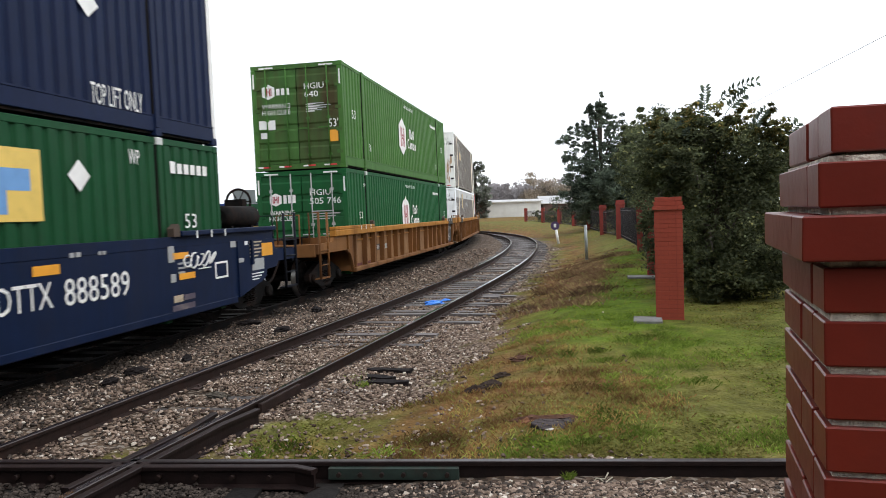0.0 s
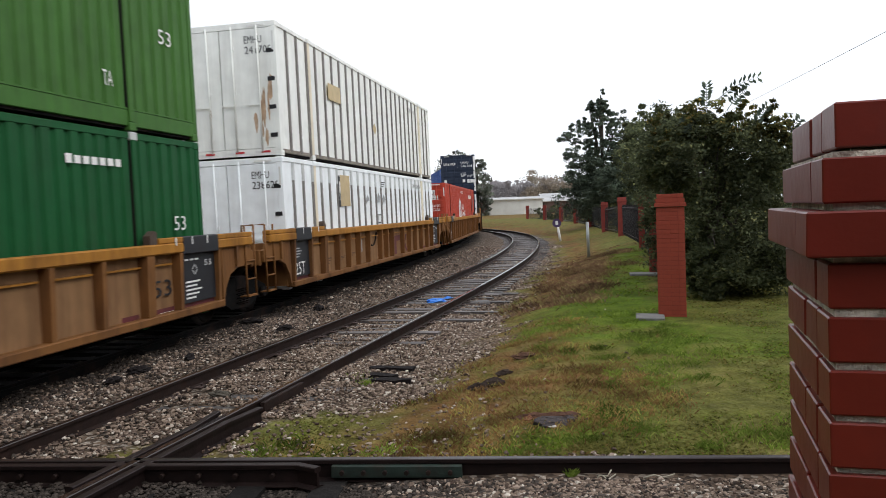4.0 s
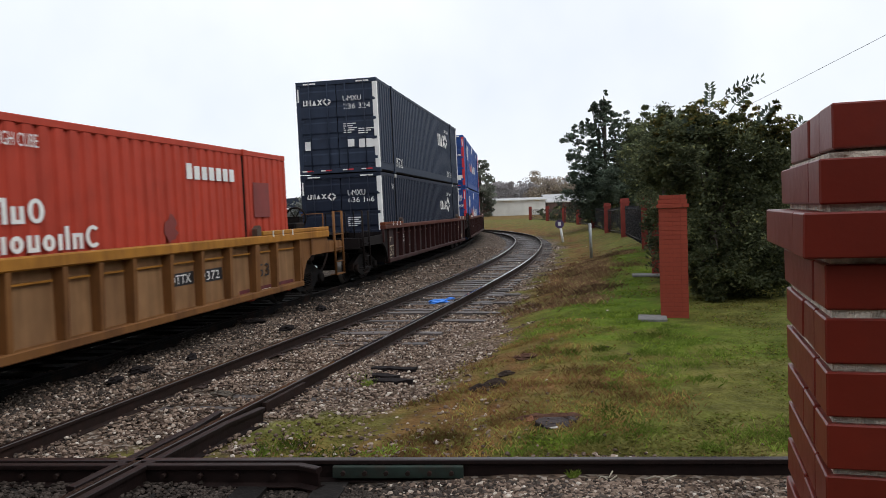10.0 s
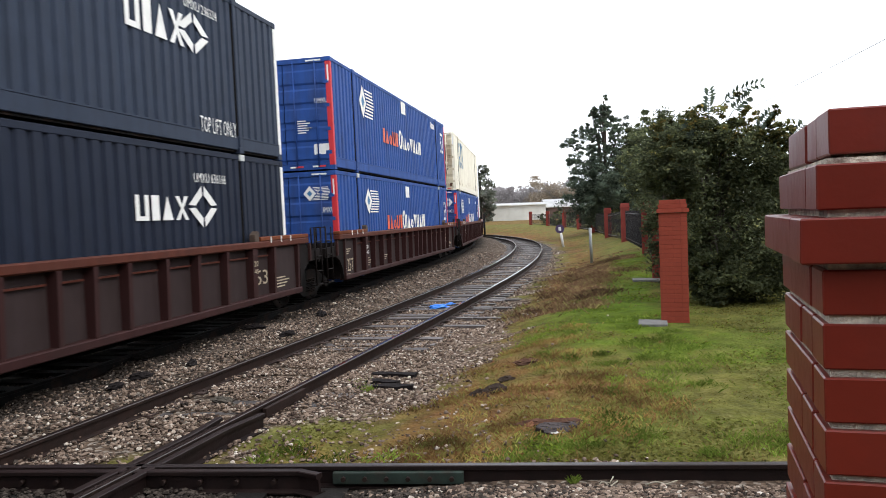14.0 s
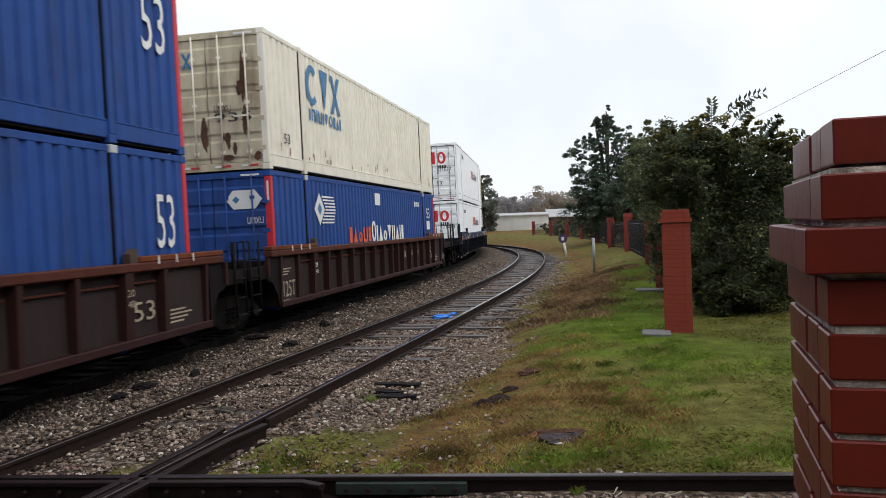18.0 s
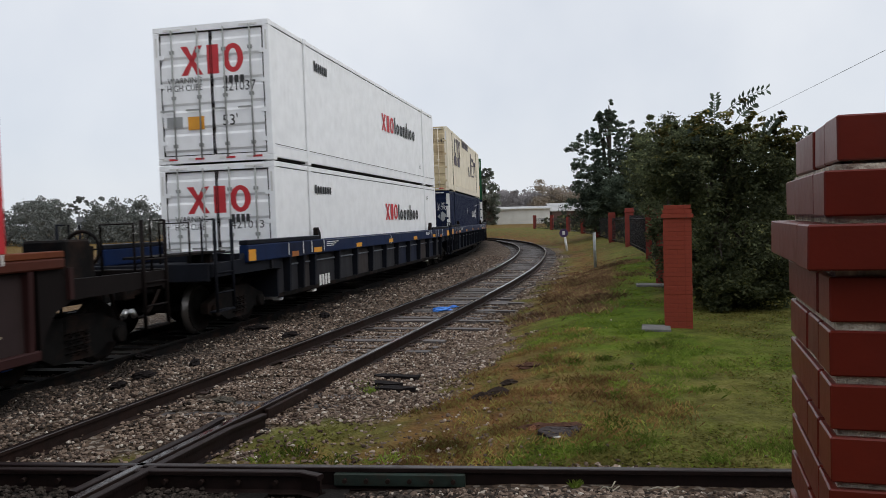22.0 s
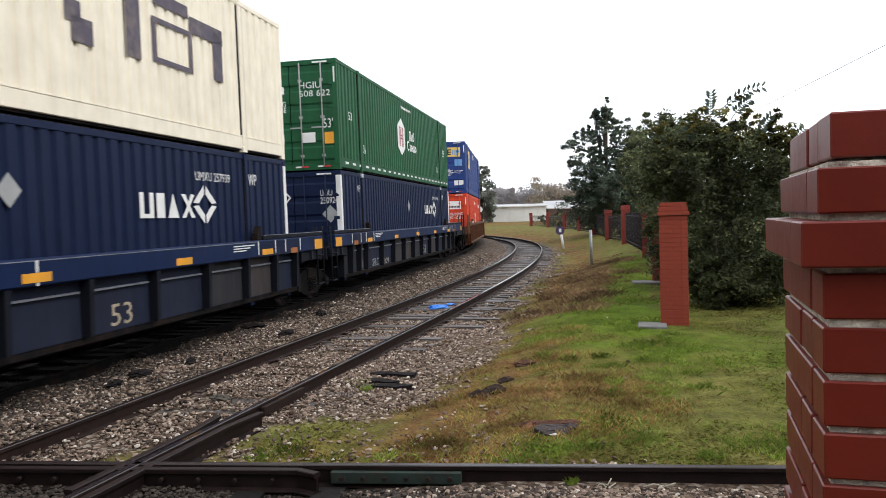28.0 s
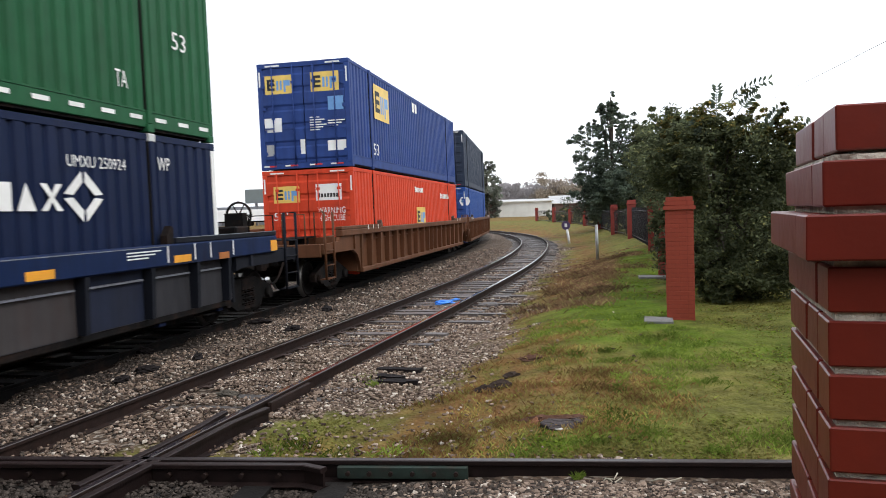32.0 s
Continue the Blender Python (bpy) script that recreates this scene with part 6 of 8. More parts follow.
mark(LOADED["J", 1], "f", "panel", 0.91, 1.16, 0.68, 0.98, YEL)
mark(LOADED["J", 1], "f", "panel", 0.27, 0.66, 0.73, 0.99, WHI)
mark(LOADED["J", 1], "f", "panel", -0.41, -0.19, 0.73, 0.97, WHI)
mark(LOADED["J", 1], "f", "panel", -0.96, -0.58, 1.14, 1.38, WHI)
mark(LOADED["J", 0], "f", "shapes:UbAx", -0.96, -0.35, 2.1, 2.27, WHI)
mark(LOADED["J", 0], "f", "ring", -0.36, -0.07, 2.06, 2.36, WHI)
mark(LOADED["J", 0], "f", "text", 0.72, 1.2, 2.02, 2.19, WHI, "250924")
mark(LOADED["J", 0], "f", "text", 0.73, 1.05, 2.22, 2.38, WHI, "UMXU")
mark(LOADED["J", 0], "f", "dia", 0.75, 1.21, 1.52, 1.98, GRY)
mark(LOADED["J", 0], "s", "shapes:UbAx", 2.55, 4.06, 1.74, 2.07, WHI)
mark(LOADED["J", 0], "s", "ring", 4.04, 4.9, 1.57, 2.28, WHI)
mark(LOADED["J", 0], "s", "text", 4.17, 5.42, 2.30, 2.45, WHI, "UMXU 250924")
mark(LOADED["J", 0], "s", "dia", -0.44, -0.04, 1.8, 2.23, GRY)
mark(LOADED["J", 0], "s", "text", 6.24, 6.59, 2.34, 2.54, WHI, "WP")
mark(WELLS["J"], "s", "text", -4.50, -3.72, 0.54, 0.72, CRM, "7309")
mark(WELLS["J"], "s", "text", -5.62, -4.98, 0.55, 0.77, GRY, "SFLC")
mark(WELLS["J"], "s", "panel", -7.12, -6.62, 0.58, 0.80, DGR)
mark(WELLS["J"], "s", "text", 1.63, 2.07, 0.58, 0.89, CRM, "53")
mark(LOADED["K", 1], "f", "epanel", -1.08, -0.3, 2.04, 2.54, EYL)
mark(LOADED["K", 1], "f", "epanel", 0.22, 1.01, 2.04, 2.56, EYL)
mark(LOADED["K", 1], "f", "panel", -1.14, -0.65, 1.02, 1.4, WHI)
mark(LOADED["K", 1], "f", "panel", 0.68, 1.11, 1.53, 1.89, LBL)
mark(LOADED["K", 1], "f", "lines", 0.15, 0.61, 1.01, 1.41, WHI)
mark(LOADED["K", 1], "f", "lines", 0.66, 1.13, 1.1, 1.3, WHI)
mark(LOADED["K", 1], "f", "panel", 0.63, 1.14, 0.45, 0.72, WHI)
mark(LOADED["K", 1], "f", "panel", -1.11, -0.87, 0.38, 0.68, GRY)
mark(LOADED["K", 1], "f", "panel", -0.14, -0.01, 0.4, 0.79, WHI)
mark(LOADED["K", 1], "s", "epanel", -5.69, -3.95, 1.53, 2.56, EYL)
mark(LOADED["K", 1], "s", "text", -5.91, -5.35, 0.44, 0.78, WHI, "53")
mark(LOADED["K", 1], "s", "bars2", -0.56, 0.3, 2.33, 2.66, WHI)
mark(LOADED["K", 0], "f", "epanel", -0.98, -0.24, 1.99, 2.44, EYL)
mark(LOADED["K", 0], "f", "panel", 0.22, 0.95, 2.02, 2.46, WHI)
mark(LOADED["K", 0], "f", "bars7", 0.28, 0.88, 2.10, 2.22, DRK, "", None, 0.003)
mark(LOADED["K", 0], "f", "text", -1.0, -0.6, 1.52, 1.74, WHI, "53'")
mark(LOADED["K", 0], "f", "text", 0.25, 1.03, 1.66, 1.83, WHI, "WARNING")
mark(LOADED["K", 0], "f", "text", 0.27, 1.02, 1.46, 1.63, WHI, "HIGH CUBE")
mark(LOADED["K", 0], "s", "epanel", -0.49, 0.98, 1.12, 1.81, EYL)
mark(LOADED["K", 0], "s", "bars7", -0.67, 0.78, 2.35, 2.55, WHI)
mark(LOADED["K", 0], "s", "bars7", 4.09, 6.21, 2.18, 2.4, WHI)
mark(LOADED["L", 0], "f", "hexw", 0.95, 1.53, 1.92, 2.35, WHI)
mark(LOADED["C", 1], "s", "panel", -4.78, -3.78, 1.62, 2.04, PNL)
mark(LOADED["C", 1], "s", "dia", -0.69, -0.25, 1.09, 1.45, PNL)
mark(LOADED["C", 1], "s", "text", 4.33, 5.46, 2.36, 2.49, DRK, "EMHU 241700")
mark(LOADED["C", 0], "s", "panel", -4.18, -3.36, 1.8, 2.62, PNL)
mark(LOADED["C", 0], "s", "dia", -1.82, -1.47, 1.89, 2.14, GRY)
mark(LOADED["C", 0], "s", "dia", -0.57, -0.23, 1.88, 2.22, GRY)
mark(LOADED["C", 0], "s", "dia", -0.02, 0.42, 1.86, 2.16, GRY)
mark(LOADED["C", 0], "s", "lines", -0.03, 0.42, 2.4, 2.59, DRK)
mark(LOADED["C", 0], "s", "text", 4.38, 5.56, 2.46, 2.60, DRK, "EMHU 238628")
mark(LOADED["C", 0], "s", "panel", 5.66, 5.72, 2.30, 2.56, DRK)
mark(LOADED["C", 0], "s", "frame", -0.58, -0.22, 1.27, 1.54, DRK)
mark(WELLS["B"], "s", "panel", -5.74, -5.16, 0.86, 1.04, BLK)
mark(WELLS["B"], "s", "bars4", -5.68, -5.22, 0.89, 1.01, GRY, "", -1.38)
mark(WELLS["B"], "s", "panel", -4.82, -4.22, 0.86, 1.02, GRY)
mark(WELLS["C"], "s", "panel", -3.15, -2.69, 0.85, 1.22, GRY)
for lvl, number in ((1, "241700"), (0, "238628")):
    mark(LOADED["C", lvl], "f", "text", 0.58, 0.98, 2.42, 2.58, DRK, "EMHU")
    mark(LOADED["C", lvl], "f", "text", 0.58, 1.20, 2.20, 2.36, DRK, number)
mark(LOADED["C", 0], "s", "panel", -4.36, -4.19, 1.78, 2.60, DRK)
mark(LOADED["C", 0], "s", "shapes:pp", -4.30, -4.20, 1.95, 2.45, WHI, "", None, 0.003)
M_BROWNRUN = material("brown_door_rust", (0.46, 0.31, 0.20), 0.85, 0, 0.35, 5, (0.66, 0.56, 0.46), 2.5, 0.8, 0.1, 40)
M_DEEPRUST = material("deep_rust_patch", (0.075, 0.032, 0.018), 0.9, 0, 0.4, 8, (0.16, 0.08, 0.04), 4, 0.6, 0.2, 40)
smear = random.Random(61)
for k in range(13):
    a = smear.choice((0.86, 0.96, 1.04, 0.72, -0.3)) + smear.uniform(-0.05, 0.05)
    z = smear.uniform(0.18, 1.5)
    mark(LOADED["C", 1], "f", "stain", a, a + smear.uniform(0.05, 0.14), z, z + smear.uniform(0.4, 0.95), M_BROWNRUN, "", None, 0.001 + 0.0004 * k)
for k, (a0, a1, z0, z1) in enumerate(((0.70, 0.90, 1.25, 2.55), (0.74, 0.88, 0.60, 1.45), (0.62, 0.80, 1.5, 1.9), (0.34, 0.50, 0.42, 0.86), (0.24, 0.36, 0.62, 0.80), (0.50, 0.62, 0.30, 0.62), (0.20, 0.60, 0.20, 0.36), (0.95, 1.15, 0.16, 0.40), (-0.2, 0.0, 0.3, 1.2), (-0.8, -0.6, 0.2, 0.7))):
    mark(LOADED["G", 1], "f", "stain", a0, a1, z0, z1, M_DEEPRUST, "", None, 0.0005 * k)
# end panels of the cars: black or brown plates with lettering, dull red patches along the lower edge
DULLRED = material("dull_red_spray", (0.095, 0.014, 0.018), 0.75, 0, 0.25, 5, (0.10, 0.05, 0.03), 2, 0.3, 0.05, 40)
PLATE = -1.443


def end_panel(key, x0, x1, z0, z1, mat):
    part("end_panel", boxes((x0, x1, PLATE + 0.003, -1.371, z0, z1)), mat, WELLS[key])


for key, x0, x1 in (("B", 6.92, 8.1), ("C", 6.92, 8.1), ("C", -8.12, -7.15), ("D", -8.2, -7.37)):
    end_panel(key, x0, x1, 0.60, SILL_TOP - 0.205, BLK)
    part("chord_band", bevelled(boxes((x0, x1, -1.546, -1.36, SILL_TOP - 0.193, SILL_TOP + 0.089)), 0.015), BLK, WELLS[key], "black painted end of the top rail")
    mark(WELLS[key], "s", "panel", x0, x1, 0.46, 0.596, DULLRED, "", -1.40)
for key in "EFG":
    end_panel(key, -8.2, -7.37, 0.42, SILL_TOP - 0.145, C_BWALL)
    end_panel(key, 6.95, 8.1, 0.42, SILL_TOP - 0.145, C_BWALL)
    mark(WELLS[key], "s", "text", -8.04, -7.42, 0.60, 0.93, CRM, "125T", PLATE)
    mark(WELLS[key], "s", "lines", -8.1, -7.6, 1.05, 1.22, CRM, "", PLATE)
    mark(WELLS[key], "s", "lines", -8.1, -7.7, 0.46, 0.56, CRM, "", PLATE)
    mark(WELLS[key], "s", "lines", 7.1, 7.75, 0.62, 0.86, CRM, "", PLATE)
    mark(WELLS[key], "s", "text", 6.22, 6.76, 0.74, 1.02, CRM, "53", -1.40)
    mark(WELLS[key], "s", "text", 5.89, 6.06, 1.12, 1.22, CRM, "20", -1.534)
    mark(WELLS[key], "s", "text", 5.89, 6.06, 0.97, 1.07, CRM, "40", -1.534)
    mark(WELLS[key], "s", "text", -6.38, -6.21, 1.12, 1.22, WHI, "20", -1.534)
    mark(WELLS[key], "s", "text", -6.38, -6.21, 0.97, 1.07, WHI, "40", -1.534)
for key in "BCD":
    mark(WELLS[key], "s", "text", 6.22, 6.74, 0.78, 1.03, BLK, "53", -1.40)
    mark(WELLS[key], "s", "panel", 5.42, 5.84, 0.46, 0.60, DULLRED)
    mark(WELLS[key], "s", "panel", 6.1, 6.84, 0.46, 0.60, DULLRED)
    mark(WELLS[key], "s", "bars5", 6.4, 6.8, 0.51, 0.54, WHI, "", -1.38)
    if key == "B":
        mark(WELLS[key], "s", "panel", -7.9, -7.2, 0.46, 0.60, DULLRED)
        mark(WELLS[key], "s", "panel", -7.0, -6.3, 0.46, 0.60, DULLRED)
    else:
        mark(WELLS[key], "s", "text", -8.02, -7.44, 0.64, 0.92, WHI, "25T", PLATE)
        mark(WELLS[key], "s", "lines", -8.0, -7.6, 1.02, 1.26, GRY, "", PLATE)
mark(WELLS["D"], "s", "panel", 7.0, 8.0, 0.46, 0.60, DULLRED)
for key in "BC":
    mark(WELLS[key], "s", "text", 7.75, 7.98, 1.16, 1.26, WHI, "53", PLATE)
    mark(WELLS[key], "s", "lines", 7.1, 7.62, 0.66, 0.98, WHI, "", PLATE)
    mark(WELLS[key], "s", "ring", 7.3, 7.52, 1.02, 1.22, GRY, "", PLATE)
    mark(WELLS[key], "s", "bars3", 7.1, 7.6, 1.27, 1.30, WHI, "", PLATE)
mark(WELLS["C"], "s", "panel", 0.56, 1.83, 0.98, 1.16, DULLRED)
mark(WELLS["C"], "s", "panel", 0.95, 1.3, 0.55, 0.977, DULLRED)
mark(WELLS["C"], "s", "cross", 2.05, 2.82, 0.58, 1.16, DULLRED)
FAINT = material("faint_brown_lettering", (0.070, 0.034, 0.020), 0.8, 0, 0.2, 6, (0.10, 0.055, 0.03), 3, 0.6, 0.05, 40)
for a0, a1, z0, z1 in ((-5.8, -5.4, 0.72, 0.9), (-4.85, -4.25, 0.76, 0.86), (-3.98, -3.36, 0.8, 0.9)):
    mark(WELLS["C"], "s", "lines", a0, a1, z0, z1, FAINT)
    mark(WELLS["D"], "s", "lines", a0 + 0.25, a1 + 0.25, z0, z1, FAINT)
# yellow reflectors along the deep-chord cars, sooty chord ends with an orange pad, and painted lines
DULLPAD = material("dull_orange_pad", (0.36, 0.12, 0.02), 0.6, 0, 0.2, 6, (0.06, 0.03, 0.02), 3, 0.5, 0.05, 40)
C_SOOT = paint("sooty_chord_paint", (0.006, 0.013, 0.040), 0.6, (0.020, 0.012, 0.010), 0.6)
for key in "HIJ":
    drop = 0.03 if key == "H" else 0.0
    mark(WELLS[key], "s", "panel", -0.25, 0.24, 1.30 - drop, 1.41 - drop, YEL, "", -1.546)
    mark(WELLS[key], "s", "panel", -0.02, 0.02, 1.412 - drop, 1.55 - drop, WHI, "", -1.546)
    mark(WELLS[key], "s", "panel", -0.02, 0.02, 1.26 - drop, 1.298 - drop, WHI, "", -1.546)
    for e, op in ((-1, CARS[key][3]), (1, CARS[key][4])):
        for k0, k1, z0, z1, paint_ in ((5.98, 8.12, 1.262, 1.545, C_SOOT), (3.02, 3.50, 1.29, 1.40, YEL), (6.14, 6.64, 1.29, 1.40, YEL), (7.56, 7.92, 1.26, 1.37, DULLPAD), (9.68, 9.98, 1.28, 1.49, YEL) if op else (8.97, 9.46, 1.28, 1.50, YEL)):
            mark(WELLS[key], "s", "panel", min(e * k0, e * k1), max(e * k0, e * k1), z0 - drop, z1 - drop, paint_, "", -1.5425 if paint_ is C_SOOT else -1.546)
        mark(WELLS[key], "s", "lines", min(e * 4.95, e * 5.8), max(e * 4.95, e * 5.8), 1.40 - drop, 1.53 - drop, WHI, "", -1.546)
# rust runs along the foot of the cream load, and dark scuffs on it
M_RUSTRUN = material("rust_run", (0.20, 0.085, 0.035), 0.85, 0, 0.3, 9, (0.09, 0.04, 0.02), 5, 0.7, 0.1, 40)
rust = random.Random(31)
for k in range(30):
    a = rust.uniform(-7.6, 7.6)
    hgt = rust.uniform(0.05, 0.16)
    z = rust.choice((0.34, 0.36, 0.5, 0.42))
    mark(LOADED["G", 1], "s", "panel", a, a + rust.uniform(0.02, 0.06), z, z + hgt, M_RUSTRUN)
# a brake cable that hangs in a loop on one ochre car's side
part("cable", tube(bmesh.new(), [(-2.3 + k * 0.09, -1.40 - 0.02 * math.sin(k * 0.26), 1.34 - 0.36 * math.sin(k * math.pi / 12) ** 0.8) for k in range(13)], 0.022, 6), M_DARK, WELLS["C"])
mark(WELLS["D"], "s", "panel", 2.99, 3.80, 0.90, 1.10, BLK)
mark(WELLS["D"], "s", "text", 3.08, 3.70, 0.93, 1.07, WHI, "DTTX", -1.38)
mark(WELLS["D"], "s", "panel", 3.94, 4.79, 0.88, 1.09, BLK)
mark(WELLS["D"], "s", "text", 4.05, 4.68, 0.91, 1.06, WHI, "9372", -1.38)
# the same emblem on the upper green load, and dashes along the lower edge of the other green one
mark(LOADED["B", 1], "s", "hexa", -1.45, -0.31, 0.80, 2.12, WHI)
mark(LOADED["B", 1], "s", "shapes:NuO", 0.30, 1.12, 1.49, 1.84, WHI)
mark(LOADED["B", 1], "s", "shapes:cjouo", -0.06, 1.41, 1.10, 1.47, WHI)
mark(LOADED["B", 1], "s", "text", -7.27, -6.9, 1.4, 1.65, WHI, "53")
mark(LOADED["B", 1], "s", "text", 6.98, 7.36, 1.43, 1.66, WHI, "53")
for k in range(24):
    x = -7.6 + k * 0.66
    mark(LOADED["J", 1], "s", "panel", x, x + 0.3, 0.17, 0.23, WHI)
mark(LOADED["A", 0], "s", "epanel", 0.9, 3.39, 1.63, 2.49, EYL)
first_bogie = bogie()
SPOTS = []
for key in S0:
    m = S0[key] + UNIT / 2
    if CARS[key][3]:
        SPOTS.append(m - UNIT / 2 - 1.45)
    SPOTS.append(m + UNIT / 2 + (1.45 if CARS[key][4] else 1.78))
BOGIES = [first_bogie] + [copy_thing(first_bogie, pose(0, 0, 0)) for _ in SPOTS[1:]]


# ---- brick pillars and the fence ----
COURSE = 0.0677


def brick_mesh(lx, ly, h=0.0577):
    bm = bevelled(boxes((-lx / 2, lx / 2, -ly / 2, ly / 2, 0, h)), 0.0022)
    for v in bm.verts:
        v.co += noise.noise_vector(v.co * 31 + Vector((lx, ly, 0))) * 0.0012
    me = bpy.data.meshes.new("brick")
    bm.to_mesh(me)
    bm.free()
    return me


def course_plan(half, odd):
    """Bricks of one course of a square pillar: middle, size, all lying round a core."""
    t, full = 0.092, half * 2
    out = []
    run = full - t - 0.010
    for q in range(4):
        # each side's run starts at its corner; the next side butts against it
        cuts = [run] if not odd or run > 0.35 else [0.195, run - 0.205]
        x = -half
        for c in cuts:
            out.append((q, x + c / 2, -half + t / 2, c, t))
            x += c + 0.010
    return out


def brick_pillar(where, brick_mat, base, label, joint, core_half=0.196):
    thing = tagged(empty("brick_pillar", where), label, "pillar", "brick fence pillars")
    made = {}
    core = boxes((-core_half, core_half, -core_half, core_half, base, 1.98 if core_half < 0.2 else 1.843), (-0.20, 0.20, -0.20, 0.20, 1.853, 1.901))
    part("mortar", core, joint, thing)
    z = 1.843 - COURSE
    rows = []
    k = 0
    while z > base - 0.03:
        rows.append((z, 0.205, k % 2))
        z -= COURSE
        k += 1
    rows += [(1.843, 0.232, 1), (1.843 + COURSE, 0.209, 0), (1.843 + 2 * COURSE, 0.194, 1)]
    r = random.Random(11)
    for z, half, odd in rows:
        for q, x, y, lx, ly in course_plan(half, odd):
            key = (round(lx, 3), r.randrange(2))
            if key not in made:
                made[key] = brick_mesh(lx, ly)
                made[key].materials.append(brick_mat)
            ob = new("brick", made[key])
            ob.matrix_local = pose(0, 0, 0, 0, 0, 90 * q) @ pose(x + r.uniform(-0.0015, 0.0015), y + r.uniform(-0.002, 0.002), z + 0.005 + r.uniform(-0.001, 0.001), 0, 0, r.uniform(-0.4, 0.4))
            ob.parent = thing
    if core_half > 0.2:
        part("mortar", boxes((-0.2295, 0.2295, -0.2295, 0.2295, 1.850, 1.90), (-0.206, 0.206, -0.206, 0.206, 1.905, 1.97), (-0.191, 0.191, -0.191, 0.191, 1.972, 2.036)), joint, thing)
    part("mortar_bed", boxes((-0.17, 0.17, -0.17, 0.17, 1.98, 2.035)), joint, thing)
    return thing


brick_pillar(pose(0.728, 1.138, 0, 0, 0, -16.6), M_BRICK, -0.3, "glossy red brick gate pillar with corbelled cap courses", M_MORTAR)
brick_pillar(pose(3.43, 12.07, 0.012, 0, 0, -16.6), M_PILLAR, 0.1, "faded orange-red brick fence pillar beside a dark bush", M_PAINTED, 0.2025)


def far_pillar(x, y, tall, turn):
    z = float(ground_height([x], [y])[0])
    thing = tagged(empty("brick_pillar", pose(x, y, z, 0, 0, turn)), "red brick fence pillar with a stepped cap", "pillar", "brick fence pillars")
    bm = bmesh.new()
    n = int((tall - 0.2) / COURSE)
    for k in range(n + 1):
        box(bm, -0.2, 0.2, -0.2, 0.2, -0.1 + k * COURSE, -0.1 + k * COURSE + 0.058)
        box(bm, -0.19, 0.19, -0.19, 0.19, -0.1 + k * COURSE + 0.058, -0.1 + (k + 1) * COURSE)
    part("shaft", bm, M_FARBRICK, thing)
    top = -0.1 + (n + 1) * COURSE
    part("cap", bevelled(boxes((-0.23, 0.23, -0.23, 0.23, top, top + 0.07), (-0.2, 0.2, -0.2, 0.2, top + 0.07, top + 0.21)), 0.006), M_FARBRICK, thing)
    return Vector((x, y, z))


FENCE = [(5.05, 18.9), (6.7, 26.6), (8.42, 37.6), (9.75, 48.3), (10.9, 59.0), (11.75, 71.0), (12.2, 83.0), (12.0, 95.0), (11.2, 107.0)]
pillars = [Vector((3.43, 12.07, 0.2))] + [far_pillar(x, y, 1.83, -14) for x, y in FENCE]
picket = boxes((-0.009, 0.009, -0.009, 0.009, 0.06, 1.45))
me_picket = bpy.data.meshes.new("picket")
picket.to_mesh(me_picket)
picket.free()
me_picket.materials.append(M_IRON)
for a, b in zip(pillars, pillars[1:]):
    d = (b - a).normalized()
    length = (b - a).length
    turn = math.degrees(math.atan2(d.y, d.x))
    fence = tagged(empty("iron_fence", pose(a.x, a.y, a.z, 0, 0, turn)), "black iron picket fence between brick pillars", "fence", "iron fence panels")
    slope = (b.z - a.z) / length
    for z in (0.18, 1.32):
        bm = bmesh.new()
        tube(bm, [(0.2, 0, z), (length - 0.2, 0, z + slope * length)], 0.02, 4)
        part("rail", bm, M_IRON, fence)
    n = int(length / (0.13 if a.y < 30 else 0.3))
    for k in range(1, n):
        ob = new("picket", me_picket)
        ob.parent = fence
        ob.location = (k * length / n, 0, slope * k * length / n)

# concrete slabs beside the pillars
for x, y, lx, ly, turn in ((3.02, 11.82, 0.42, 0.45, -14), (4.66, 18.6, 0.7, 0.5, -10)):
    z = float(ground_height([x], [y])[0])
    bm = bevelled(boxes((-lx / 2, lx / 2, -ly / 2, ly / 2, -0.04, 0.045)), 0.010)
    ob = link(bm, "concrete_slab", M_SLAB)
    ob.matrix_world = pose(x, y, z, 1, 1, turn)
    tagged(ob, "grey concrete slab in the grass beside a pillar", "slab", "slabs beside the fence")


# ---- the crossing's frog, guard rail and joint bars ----
def bar_along(p, q, w, z0, z1, name, thing, mat, label=""):
    d = q - p
    m = pose(p.x, p.y, 0, 0, 0, math.degrees(math.atan2(d.y, d.x)))
    bm = bevelled(boxes((0, d.length, -w / 2, w / 2, z0, z1)), 0.006)
    ob = part(name, bm, mat, thing, label)
    ob.matrix_local = m
    return ob


M_JOINT = material("green_black_joint_bar", (0.02, 0.035, 0.028), 0.6, 0.3, 0.3, 10, RUST, 4, 0.4, 0.2, 50)
for a0, a1 in ((-1.05, -0.02),):
    jb = bar_along(cross_point(a0, GAUGE / 2 - 0.055), cross_point(a1, GAUGE / 2 - 0.055), 0.05, -0.135, -0.04, "joint_bar", crossing, M_JOINT, "dark green painted joint bar")
    for k in range(6):
        bolt = tube(bmesh.new(), [(0.09 + k * 0.17, -0.02, -0.088), (0.09 + k * 0.17, -0.055, -0.088)], 0.019, 6)
        part("bolt", bolt, M_RAIL, jb)
pts = [cross_point(a, GAUGE / 2 - 0.115 - max(0, a + 1.30) * 0.5 - max(0, -3.9 - a) * 0.4, -0.005) for a in (-4.3, -3.9, -3.0, -2.2, -1.5, -1.30, -1.12)]
